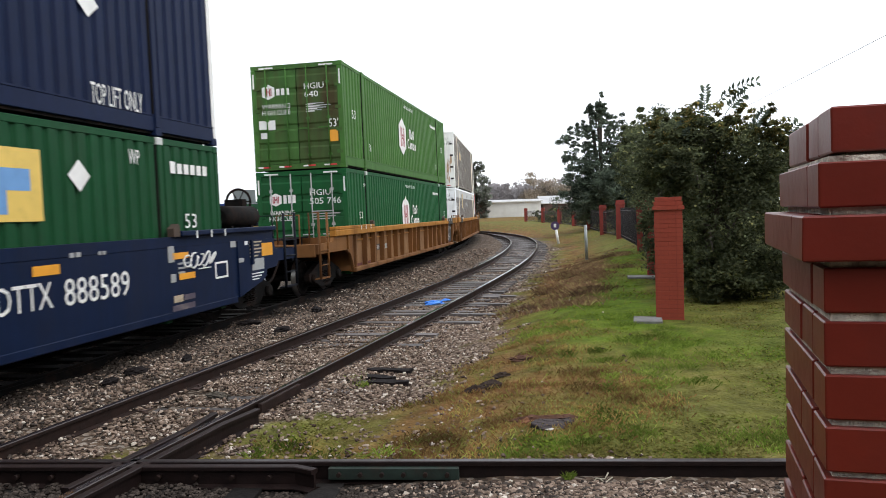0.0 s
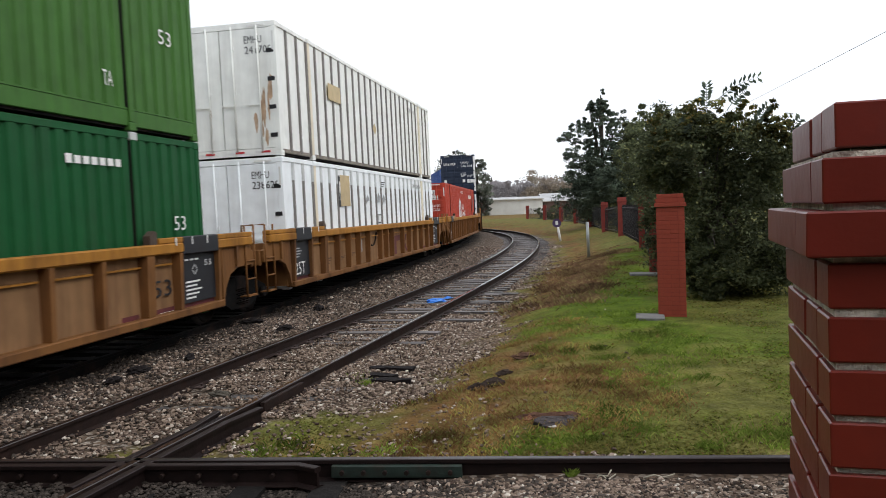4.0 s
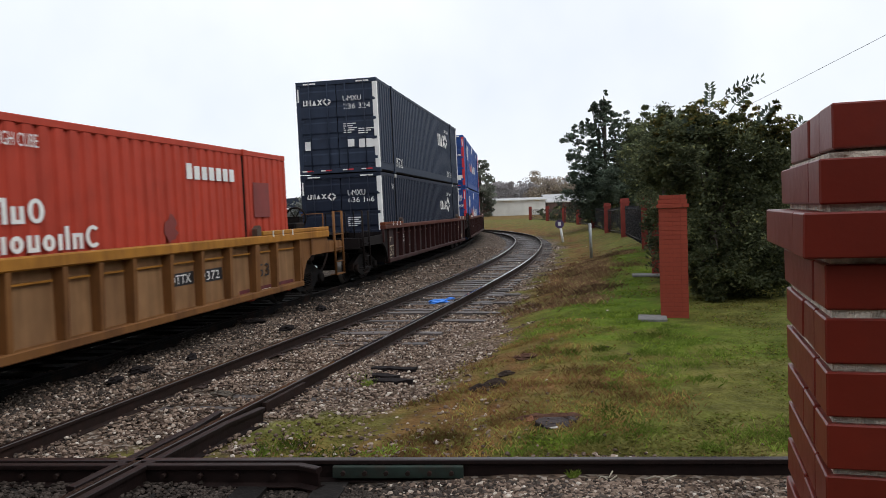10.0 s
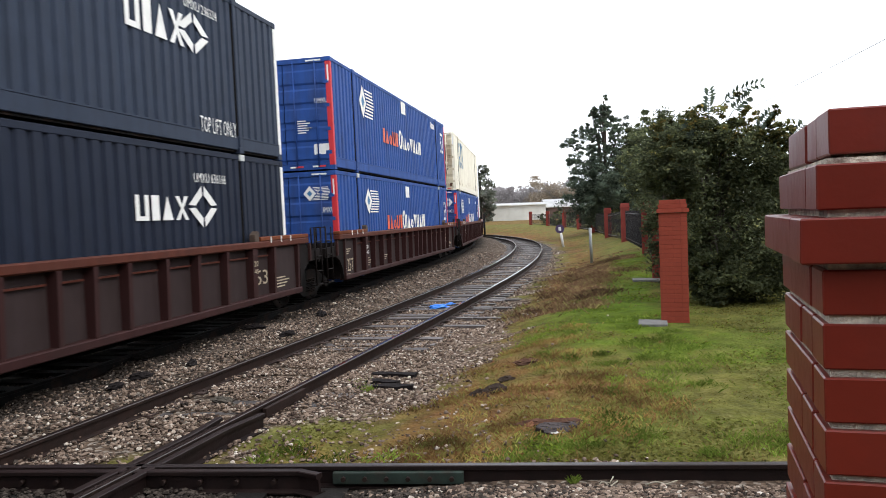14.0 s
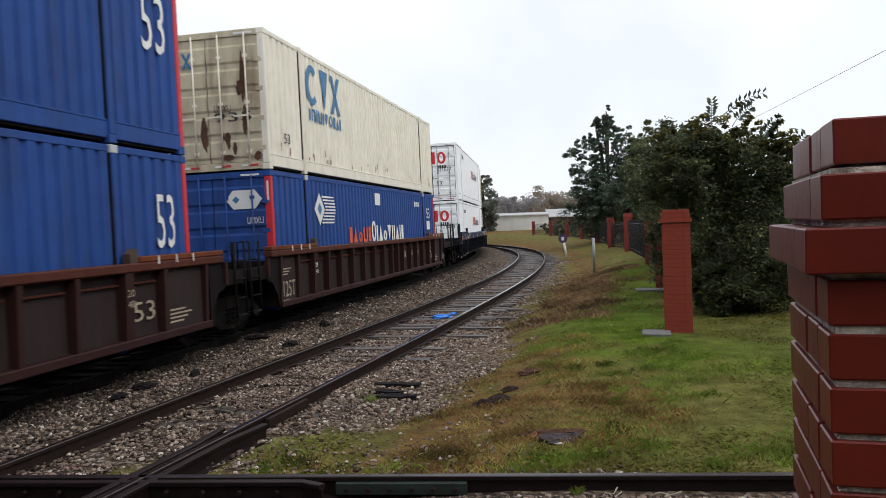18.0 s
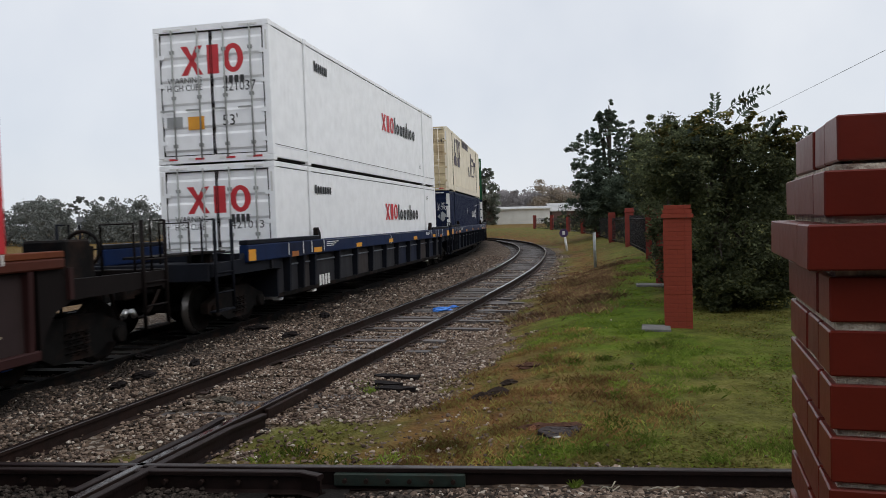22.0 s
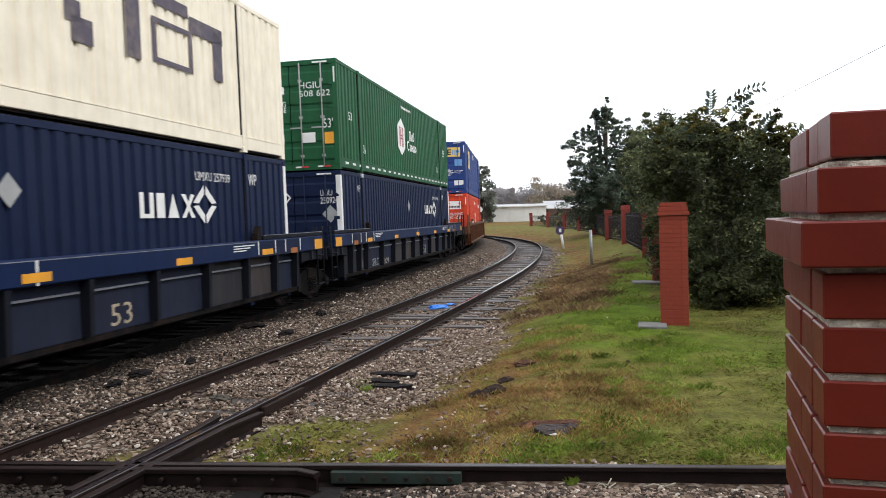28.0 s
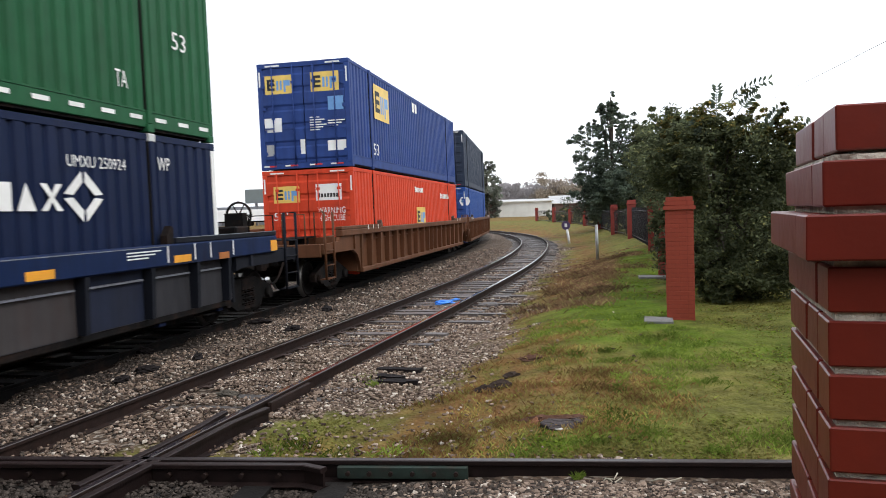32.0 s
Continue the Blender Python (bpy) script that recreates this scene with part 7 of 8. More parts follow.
rail_mesh(pts, "guard_rail", crossing, "bent guard rail beside the crossing rail", M_OLDHEAD, M_OLDRAIL)
for k in range(9):
    p, q = cross_point(-3.9 + k * 0.3, GAUGE / 2 - 0.125, -0.09), cross_point(-3.9 + k * 0.3, GAUGE / 2 - 0.175, -0.09)
    part("bolt", tube(bmesh.new(), [p, q], 0.021, 6), M_RAIL, crossing)
bar_along(cross_point(-2.9, GAUGE / 2 - 0.06), cross_point(-1.2, GAUGE / 2 - 0.06), 0.06, -0.15, -0.055, "filler_block", crossing, M_DARK)
# wing rails where the siding's right rail meets the crossing rail
for u, a, b in ((GAUGE / 2 - 0.12, -1.2, 1.0), (GAUGE / 2 + 0.12, -1.6, 1.2)):
    pts = [offset_point(SIDING, s, u + (0.10 if u < 0.7 and u > 0 else 0.0) * -max(0, s - b + 0.6) + (0.12 * max(0, s - b + 0.6) if u > 0.7 else 0), -0.004) for s in np.arange(a, b + 0.01, 0.2)]
    rail_mesh(pts, "wing_rail", crossing, "", M_OLDHEAD, M_OLDRAIL)
bar_along(offset_point(SIDING, 1.5, GAUGE / 2 + 0.06), offset_point(SIDING, 2.5, GAUGE / 2 + 0.06), 0.05, -0.14, -0.035, "joint_bar", siding, M_RAIL)
k0 = 0
for a in np.arange(-6.0, 9.0, 0.62):
    ob = new("tie", rnd.choice(SHADETIES if a < 0 else TIES))
    p = cross_point(a, 0.0, -0.168)
    ob.matrix_world = pose(p.x, p.y, p.z, 0, 0, 90 + math.degrees(CROSS_DIR) + rnd.uniform(-1, 1))
    ob.parent = crossing
# tie plates and spikes under the siding's rails where they lie near
plate_bm = boxes((-0.16, 0.16, -0.09, 0.09, -0.004, 0.010), (-0.105, -0.08, -0.05, -0.02, 0.01, 0.035), (0.08, 0.105, 0.02, 0.05, 0.01, 0.035))
me_plate = bpy.data.meshes.new("tie_plate")
plate_bm.to_mesh(me_plate)
plate_bm.free()
me_plate.materials.append(M_PLATE)
for s in np.arange(1.6, 26, 0.55):
    for u in (-GAUGE / 2, GAUGE / 2):
        p = offset_point(SIDING, s, u, -0.166)
        ob = new("tie_plate", me_plate)
        ob.matrix_world = pose(p.x, p.y, p.z, 0, 0, -math.degrees(heading(SIDING, s)))
        ob.parent = siding
# long ties that stick out of the siding
for s_tie, ext in ((8.6, 0.45), (9.8, 0.55), (11.5, 0.5), (13.2, 0.45)):
    ob = new("tie", TIES[0])
    p = offset_point(SIDING, s_tie + 0.1, ext, -0.185)
    ob.matrix_world = pose(p.x, p.y, p.z, 0, 0, -math.degrees(heading(SIDING, s_tie)) + rnd.uniform(-2, 2))
    ob.parent = siding


# ---- loose things on the ground ----
def lump(name, x, y, sx, sy, sz, mat, label, category, seed, lift=0.0, turn=0):
    bm = bmesh.new()
    bmesh.ops.create_icosphere(bm, subdivisions=4, radius=1.0)
    off = Vector((seed, seed * 2.3, 0))
    for v in bm.verts:
        n = v.co.copy()
        k = 1 + 0.5 * noise.noise(n * 1.7 + off) + 0.22 * noise.noise(n * 4.5 + off) + 0.08 * noise.noise(n * 11 + off)
        rise = 1 + 0.6 * noise.noise(n * 2.6 + off) + 0.25 * noise.noise(n * 8 + off)
        v.co = Vector((n.x * sx * k, n.y * sy * k, max(n.z, -0.6) * sz * rise))
    ob = link(bm, name, mat)
    ob.matrix_world = pose(x, y, float(ground_height([x], [y])[0]) + lift, 0, 0, turn)
    return tagged(ob, label, category)


M_ROT = material("rotten_wood", (0.055, 0.04, 0.034), 0.9, 0, 0.5, 20, (0.02, 0.016, 0.014), 5, 0.7, 0.8, 40)
M_GREYLOG = material("grey_weathered_log", (0.115, 0.10, 0.08), 0.85, 0, 0.35, 20, (0.05, 0.042, 0.036), 5, 0.5, 0.6, 40)
M_SOIL = material("dark_soil_and_asphalt", (0.10, 0.052, 0.036), 0.95, 0, 0.4, 18, (0.04, 0.03, 0.025), 4, 0.6, 0.8, 40)
M_OLDTIE = material("black_creosoted_wood", (0.016, 0.013, 0.013), 0.8, 0, 0.5, 18, (0.012, 0.010, 0.010), 5, 0.6, 0.8, 40)
for m_ in (M_ROT, M_SOIL, M_OLDTIE):
    m_.node_tree.nodes["Principled BSDF"].inputs["Specular IOR Level"].default_value = 0.1
M_CLOD = material("orange_clay", (0.24, 0.105, 0.055), 0.95, 0, 0.35, 18, (0.09, 0.05, 0.035), 6, 0.6, 0.6, 50)
M_ASPHALT = material("old_asphalt", (0.050, 0.038, 0.038), 0.8, 0, 0.45, 40, (0.025, 0.018, 0.016), 9, 0.6, 0.8, 80)
M_PALESTONE = material("pale_stone", (0.6, 0.58, 0.55), 0.8, 0, 0.2, 30, (0.3, 0.27, 0.22), 9, 0.4, 0.3, 60)
M_BLUEBAG = material("blue_plastic", (0.03, 0.22, 0.75), 0.35, 0, 0.2, 9, (0.2, 0.45, 0.85), 5, 0.4, 0.3, 30)
lump("rotten_log", 0.30, 8.62, 0.13, 0.045, 0.05, M_ROT, "dark rotten piece of wood in the grass", "log", 3, 0.01, 10)
lump("rotten_log", 0.46, 8.68, 0.15, 0.05, 0.06, M_ROT, "dark splintered end of a rotten log in the grass", "log", 31, 0.01, 16)
lump("rotten_log", 0.62, 9.15, 0.11, 0.035, 0.04, M_ROT, "short dark rotten stick of wood in the grass", "log", 34, 0.01, 24)
lump("soil_mound", 0.90, 7.24, 0.30, 0.09, 0.055, M_SOIL, "low reddish mound of soil in the grass", "mound", 7, 0.0, -5)
lump("soil_clod", 0.70, 7.22, 0.055, 0.04, 0.035, M_CLOD, "pale orange clod of clay beside the mound", "clod", 41, 0.01, 20)
lump("soil_clod", 1.10, 7.30, 0.05, 0.035, 0.03, M_CLOD, "pale orange clod of clay beside the mound", "clod", 43, 0.01, 50)


def broken_slab(x, y, rx, ry, thick, tilt, turn, seed, label):
    """A flat ragged piece of asphalt, sunk into the soil at its back."""
    r = random.Random(seed)
    n = 22
    bm = bmesh.new()
    rings = []
    for z, grow in ((-0.03, 1.0), (thick * 0.6, 1.0), (thick, 0.9), (thick * 1.05, 0.45)):
        r2 = random.Random(seed)
        rings.append([bm.verts.new((rx * grow * math.copysign(abs(math.cos(k * math.tau / n)) ** 0.6, math.cos(k * math.tau / n)) * r2.uniform(0.72, 1.12), ry * grow * math.sin(k * math.tau / n) * r2.uniform(0.7, 1.15), z + r.uniform(-0.006, 0.006))) for k in range(n)])
    for p, q in zip(rings, rings[1:]):
        for k in range(n):
            bm.faces.new((p[k], p[(k + 1) % n], q[(k + 1) % n], q[k]))
    bm.faces.new(rings[-1])
    ob = link(bm, "asphalt_chunk", M_ASPHALT)
    ob.matrix_world = pose(x, y, float(ground_height([x], [y])[0]) + 0.02, tilt, 3, turn)
    return tagged(ob, label, "rubble")


broken_slab(0.90, 7.10, 0.17, 0.09, 0.018, 20, 4, 5, "broken dark slab of asphalt tilted in the grass")
broken_slab(1.07, 7.17, 0.07, 0.05, 0.02, 14, 30, 9, "small dark piece of asphalt beside the mound")
lump("stone", 0.90, 6.99, 0.05, 0.012, 0.010, M_PALESTONE, "pale sliver of stone before the asphalt piece", "stone", 51, 0.012, 4)
lump("soil_mound", 0.95, 9.9, 0.19, 0.09, 0.04, M_SOIL, "small dark patch of turned soil in the grass", "mound", 9, 0.0, 10)
lump("wood_block", -2.72, 9.2, 0.17, 0.045, 0.05, M_GREYLOG, "grey weathered wood block between the rails", "wood block", 12, 0.04, -30)
lump("plastic_bag", -0.28, 18.3, 0.24, 0.14, 0.06, M_BLUEBAG, "crumpled bright blue plastic bag on the siding ties", "plastic bag", 15, 0.07, 20)
lump("plastic_bag", -0.02, 18.9, 0.13, 0.05, 0.03, M_BLUEBAG, "torn scrap of blue plastic on the siding ties", "plastic bag", 17, 0.07, 40)
for k, (x, y, sx) in enumerate(((-4.85, 12.04, 0.16), (-3.8, 15.08, 0.22), (-4.11, 10.29, 0.15), (-2.95, 14.07, 0.17), (-4.21, 9.72, 0.12), (-3.75, 11.24, 0.13), (-2.79, 16.9, 0.24))):
    lump("wood_chunk", x, y, sx, sx * 0.45, 0.055, M_OLDTIE, "dark splintered wood chunk on the ballast", "wood piece", 20 + k, 0.05, 17 * k)
for x, y, ln, turn in ((-0.80, 10.55, 0.62, -14), (-0.75, 9.78, 0.5, -10), (-0.9, 10.05, 0.42, -22)):
    bm = boxes((-ln / 2, ln / 2, -0.07, 0.07, -0.02, 0.055))
    bmesh.ops.subdivide_edges(bm, edges=[e for e in bm.edges if e.calc_length() > 0.3], cuts=4)
    for v in bm.verts:
        v.co += noise.noise_vector(v.co * 6 + Vector((x, y, 0))) * 0.02
    ob = link(bm, "old_tie_piece", M_OLDTIE)
    ob.matrix_world = pose(x, y, float(ground_height([x], [y])[0]) - 0.01, 0, 0, turn)
    tagged(ob, "broken piece of an old wooden tie beside the siding", "wood piece", "old tie pieces")

M_TWIG = material("pale_dry_twig", (0.42, 0.38, 0.30), 0.8, 0, 0.2, 30, (0.2, 0.17, 0.12), 9, 0.5, 0.2, 60)
for x, pts in ((0.98, ((0, 0, 0.0), (0.04, 0.0, 0.05), (0.10, -0.01, 0.045), (0.13, 0, 0.09))), (1.04, ((0, 0, 0.05), (0.04, -0.01, 0.02), (0.10, 0, 0.055))), (1.34, ((0, 0, 0.03), (0.08, 0, 0.05), (0.16, 0.0, 0.03), (0.24, 0.01, 0.05)))):
    base = cross_point(x, GAUGE / 2 - 0.13, -0.15)
    ob = link(tube(bmesh.new(), [Vector(p) for p in pts], 0.006, 5), "twig", M_TWIG)
    ob.matrix_world = pose(base.x, base.y, base.z, 0, 0, 0)
    tagged(ob, "pale dry twig beside the crossing rail", "twig", "twigs beside the rail")

# marker posts
M_POSTW = material("white_post_paint", (0.72, 0.72, 0.70), 0.6, 0, 0.1, 8, GRIME, 3, 0.3, 0.1, 40)
M_POSTG = material("galvanised_post", (0.36, 0.38, 0.38), 0.5, 0.4, 0.15, 8, GRIME, 3, 0.3, 0.1, 40)
M_SIGN = material("violet_sign_face", (0.055, 0.030, 0.10), 0.5, 0, 0.1, 8, GRIME, 3, 0.2, 0.05, 40)
zq = float(ground_height([7.0], [48.5])[0])
post = tagged(empty("marker_post", pose(7.0, 48.5, zq, 0, 0, -8)), "leaning white marker post with a small dark violet sign", "post")
part("pole", tube(bmesh.new(), [(0.03, 0, -0.05), (-0.10, 0, 0.88)], 0.075, 8), M_POSTW, post)
sign = part("sign", tube(bmesh.new(), [(-0.16, -0.06, 1.12), (-0.16, -0.03, 1.12)], 0.27, 20), M_SIGN, post)
part("sign_mark", bevelled(boxes((-0.24, -0.08, -0.075, -0.061, 1.02, 1.24)), 0.004), M_POSTW, sign)
part("bracket", tube(bmesh.new(), [(-0.10, 0, 0.86), (-0.16, -0.02, 1.3)], 0.04, 8), M_IRON, post)
zq = float(ground_height([5.15], [28.6])[0])
post = tagged(empty("marker_post", pose(5.15, 28.6, zq, 0, 0, -8)), "thin grey steel marker post in weeds", "post")
part("pole", tube(bmesh.new(), [(0, 0, -0.05), (-0.02, 0, 1.28)], 0.055, 8), M_POSTG, post)


# ---- plants ----
def leaf_cards(centres, size, seed, squash=0.5, tumble=0.62):
    """Small four-cornered leaves at the centres, most of them lying rather flat."""
    r = np.random.RandomState(seed)
    n = len(centres)
    up = r.normal(size=(n, 3)) * tumble + np.array([0, 0, 1.0])
    up /= np.linalg.norm(up, axis=1)[:, None]
    a = np.cross(up, r.normal(size=(n, 3)))
    a /= np.linalg.norm(a, axis=1)[:, None]
    b = np.cross(up, a)
    s = size * r.uniform(0.6, 1.3, (n, 1))
    v = np.stack([centres - a * s, centres + b * s * squash, centres + a * s, centres - b * s * squash], 1).reshape(-1, 3)
    f = np.arange(n * 4).reshape(n, 4)
    return v, f


def crown_points(blobs, count, seed, fill=0.55, per=45, spread=0.13):
    """Points clustered in clumps on and in a set of ellipsoids (x, y, z, rx, ry, rz)."""
    r = np.random.RandomState(seed)
    out = []
    vol = np.array([b[3] * b[4] * b[5] for b in blobs]) ** 0.67
    for b, share in zip(blobs, vol / vol.sum()):
        k = max(6, int(count * share / per))
        d = r.normal(size=(k, 3))
        d /= np.linalg.norm(d, axis=1)[:, None]
        rad = r.uniform(fill, 1.06, (k, 1)) ** 0.6
        tips = d * rad * np.array(b[3:6]) + np.array(b[:3])
        tips = tips + r.normal(size=tips.shape) * 0.05 * np.array(b[3:6])
        sp = spread * (b[3] * b[4] * b[5]) ** (1 / 3)
        ball = r.normal(size=(k * per, 3))
        ball *= np.minimum(1, 1.5 / np.linalg.norm(ball, axis=1))[:, None]
        pts = np.repeat(tips, per, 0) + ball * np.repeat(r.uniform(0.6, 1.5, (k, 1)), per, 0) * sp * np.array([1, 1, 0.62])
        out.append(pts)
    return np.concatenate(out)


def plant(name, base, blobs, count, leaf, mat, seed, label, category, limbs=7, trunk=0.09, kind="", sprigs=(), sprig_count=0, per=45, spread=0.13):
    """A tree or bush: tapered trunk with limbs into the crown, and a crown of many small leaves."""
    thing = tagged(empty(name), label, category, kind=kind)
    r = random.Random(seed)
    bm = bmesh.new()
    bx, by, bz = base
    top = max(b[2] for b in blobs)
    tube(bm, [(bx, by, bz - 0.1), (bx + 0.04, by, bz + (top - bz) * 0.35), (bx - 0.05, by + 0.05, bz + (top - bz) * 0.7), (bx, by, top)], [trunk, trunk * 0.8, trunk * 0.5, trunk * 0.2], 8)
    part("trunk", bm, M_BARK, thing)
    for k in range(limbs):
        b = blobs[k % len(blobs)]
        h = bz + (top - bz) * r.uniform(0.15, 0.6)
        e = Vector((b[0] + r.uniform(-0.8, 0.8) * b[3], b[1] + r.uniform(-0.8, 0.8) * b[4], b[2] + r.uniform(-0.3, 0.9) * b[5]))
        mid = Vector((bx, by, h)).lerp(e, 0.5) + Vector((0, 0, 0.12))
        part("limb", tube(bmesh.new(), [(bx, by, h), mid, e], [trunk * 0.45, trunk * 0.3, trunk * 0.08], 6), M_BARK, thing)
    v, f = leaf_cards(crown_points(blobs, count, seed, 0.55, per, spread), leaf, seed)
    keep = (v[f[:, 0], 2] > bz - 0.02)
    f = f[keep]
    me = bpy.data.meshes.new("crown")
    me.from_pydata(v.tolist(), [], f.tolist())
    me.materials.append(mat)
    crown = new("crown", me)
    crown.parent = thing
    if sprigs:
        v, f = leaf_cards(crown_points(sprigs, sprig_count, seed + 40, 0.2), leaf, seed + 40)
        me = bpy.data.meshes.new("treetop")
        me.from_pydata(v.tolist(), [], f.tolist())
        me.materials.append(M_TOPLEAF)
        tips = new("treetop", me)
        tips.parent = thing
        tips["label"] = "lighter yellowish leaves at the bush's top"
    return thing


# the dark bush beside the pillar, with shoots that stand out of its top
br = random.Random(77)
SPRIGS = [(br.uniform(3.8, 6.2), 14.2 + br.uniform(-0.5, 0.4), br.uniform(2.8, 3.4), br.uniform(0.10, 0.26), 0.25, br.uniform(0.12, 0.34)) for _ in range(34)]
SPRIGS += [(4.5, 14.2, 3.55, 0.22, 0.25, 0.38), (4.8, 14.2, 3.45, 0.5, 0.4, 0.4), (5.1, 14.1, 3.6, 0.25, 0.3, 0.3), (5.35, 14.2, 3.4, 0.25, 0.3, 0.3), (5.75, 14.3, 3.35, 0.25, 0.3, 0.3), (6.05, 14.3, 3.2, 0.28, 0.3, 0.36), (6.3, 14.4, 2.7, 0.2, 0.3, 0.4)]
plant("bush", (4.75, 14.3, 0.22), [(4.55, 14.1, 1.15, 0.40, 0.6, 0.95), (3.95, 14.1, 2.55, 0.5, 0.6, 0.5), (5.25, 14.2, 1.35, 0.85, 0.85, 1.1), (4.75, 14.4, 2.62, 1.05, 1.0, 0.62), (5.4, 14.4, 2.7, 0.7, 0.8, 0.55),
      (4.05, 14.2, 2.75, 0.6, 0.7, 0.62), (5.1, 14.1, 0.75, 0.85, 0.75, 0.5), (5.75, 14.5, 2.35, 0.55, 0.7, 0.65), (4.7, 14.2, 3.2, 0.4, 0.4, 0.32), (5.2, 14.2, 3.2, 0.35, 0.4, 0.3),
      (5.75, 14.4, 0.9, 0.5, 0.7, 0.75), (4.6, 14.0, 0.55, 0.35, 0.5, 0.45), (6.05, 14.4, 2.8, 0.28, 0.4, 0.35), (3.75, 14.2, 2.6, 0.35, 0.4, 0.4)], 62000, 0.040, M_LEAF, 5,
      "large dense dark green bush behind the fence pillar", "bush", 16, 0.08, "", SPRIGS, 11000, 130, 0.19)
plant("bush", (4.6, 16.6, 0.2), [(4.75, 16.8, 2.2, 0.65, 0.8, 1.2), (4.95, 17.5, 1.3, 0.6, 0.9, 1.1), (4.5, 17.2, 3.0, 0.65, 0.8, 0.75)], 12000, 0.05, M_LEAF, 6,
      "dark green bush grown over the iron fence", "bush", 8, 0.06)
plant("bush", (6.1, 16.6, 0.25), [(6.2, 16.6, 1.5, 0.9, 0.7, 1.3), (7.1, 16.8, 1.6, 0.8, 0.7, 1.4), (6.6, 16.7, 2.6, 0.8, 0.7, 0.7), (5.6, 16.5, 1.0, 0.6, 0.6, 0.9)], 16000, 0.05, M_LEAF, 19,
      "dark green bush behind the iron fence and the pillar", "bush", 8, 0.06)
plant("bush", (7.2, 22.5, 0.3), [(6.9, 22.0, 2.7, 1.2, 1.4, 1.6), (7.4, 25.0, 2.9, 1.3, 1.6, 1.9), (6.5, 20.5, 1.4, 0.6, 1.2, 1.1), (7.9, 27.5, 1.9, 0.8, 2.0, 1.5)], 16000, 0.075, M_LEAF, 8,
      "dark overgrown bushes along the iron fence", "bush", 10, 0.08)
# a tall tree that narrows to a ragged point
tr = random.Random(23)
blobs = [(11.75, 58.5, 10.0, 0.22, 0.3, 0.6), (11.7, 58.5, 9.2, 0.35, 0.5, 0.6), (13.2, 58.5, 8.3, 0.5, 0.6, 0.6), (13.7, 58.6, 7.2, 0.7, 0.7, 0.7), (14.3, 58.5, 6.2, 0.8, 0.8, 0.8)]
for k in range(120):
    q = (k / 120) ** 0.8
    reach = min(0.8 + 5.2 * q, 2.75) * tr.uniform(0.25, 1.0) ** 0.6
    th = tr.uniform(0, math.tau)
    size = tr.uniform(0.32, 0.7) * (0.6 + 0.75 * q)
    if k % 3 == 0:
        reach *= 0.4
    blobs.append((11.7 + reach * math.cos(th), 58.5 + reach * math.sin(th), 9.6 - 7.2 * q + tr.uniform(-0.3, 0.3), size, size, size * 0.9))
for k in range(30):
    th, reach, size = tr.uniform(0, math.tau), tr.uniform(0.3, 3.1), tr.uniform(0.6, 1.0)
    blobs.append((12.0 + reach * math.cos(th), 58.5 + reach * math.sin(th), tr.uniform(1.6, 4.6), size, size, size))
plant("tree", (11.75, 58.5, 0.45), blobs, 100000, 0.085, M_PINE, 12, "tall green tree behind the fence pillars", "tree", 14, 0.16, "", (), 0, 60, 0.24)
plant("tree", (12.0, 43.0, 0.6), [(11.7, 43.0, 4.5, 2.0, 2.0, 2.5), (10.7, 42.0, 3.6, 1.1, 1.5, 1.9), (10.4, 43.0, 5.7, 0.7, 0.8, 0.8), (11.4, 43.0, 6.7, 0.7, 0.8, 0.7), (13.0, 43.0, 4.8, 1.6, 1.6, 1.8), (10.4, 42.5, 5.2, 0.9, 1.0, 1.2), (12.2, 43.0, 6.4, 1.0, 1.0, 0.8)], 16000, 0.10, M_LEAF, 14, "broad dark tree behind the iron fence", "tree", 10, 0.14)
# trees past the curve, their leaf colour paled to stand for haze
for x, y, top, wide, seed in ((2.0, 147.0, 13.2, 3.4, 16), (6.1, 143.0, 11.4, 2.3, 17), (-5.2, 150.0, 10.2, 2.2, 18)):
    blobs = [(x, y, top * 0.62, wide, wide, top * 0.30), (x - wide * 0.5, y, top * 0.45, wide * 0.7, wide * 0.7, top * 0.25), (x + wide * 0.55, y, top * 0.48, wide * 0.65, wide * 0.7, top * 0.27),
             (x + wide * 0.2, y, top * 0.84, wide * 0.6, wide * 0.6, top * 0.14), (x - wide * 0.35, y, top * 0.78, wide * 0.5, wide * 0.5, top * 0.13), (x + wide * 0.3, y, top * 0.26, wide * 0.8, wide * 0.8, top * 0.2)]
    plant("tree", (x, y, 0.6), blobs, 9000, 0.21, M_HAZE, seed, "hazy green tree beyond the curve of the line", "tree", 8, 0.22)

# leafy shoots above the bush: leaflets in two rows along a thin arched stem
r = random.Random(8)
shoots = tagged(empty("bush_shoots"), "thin leafy shoots above the dark bush", "shoots")
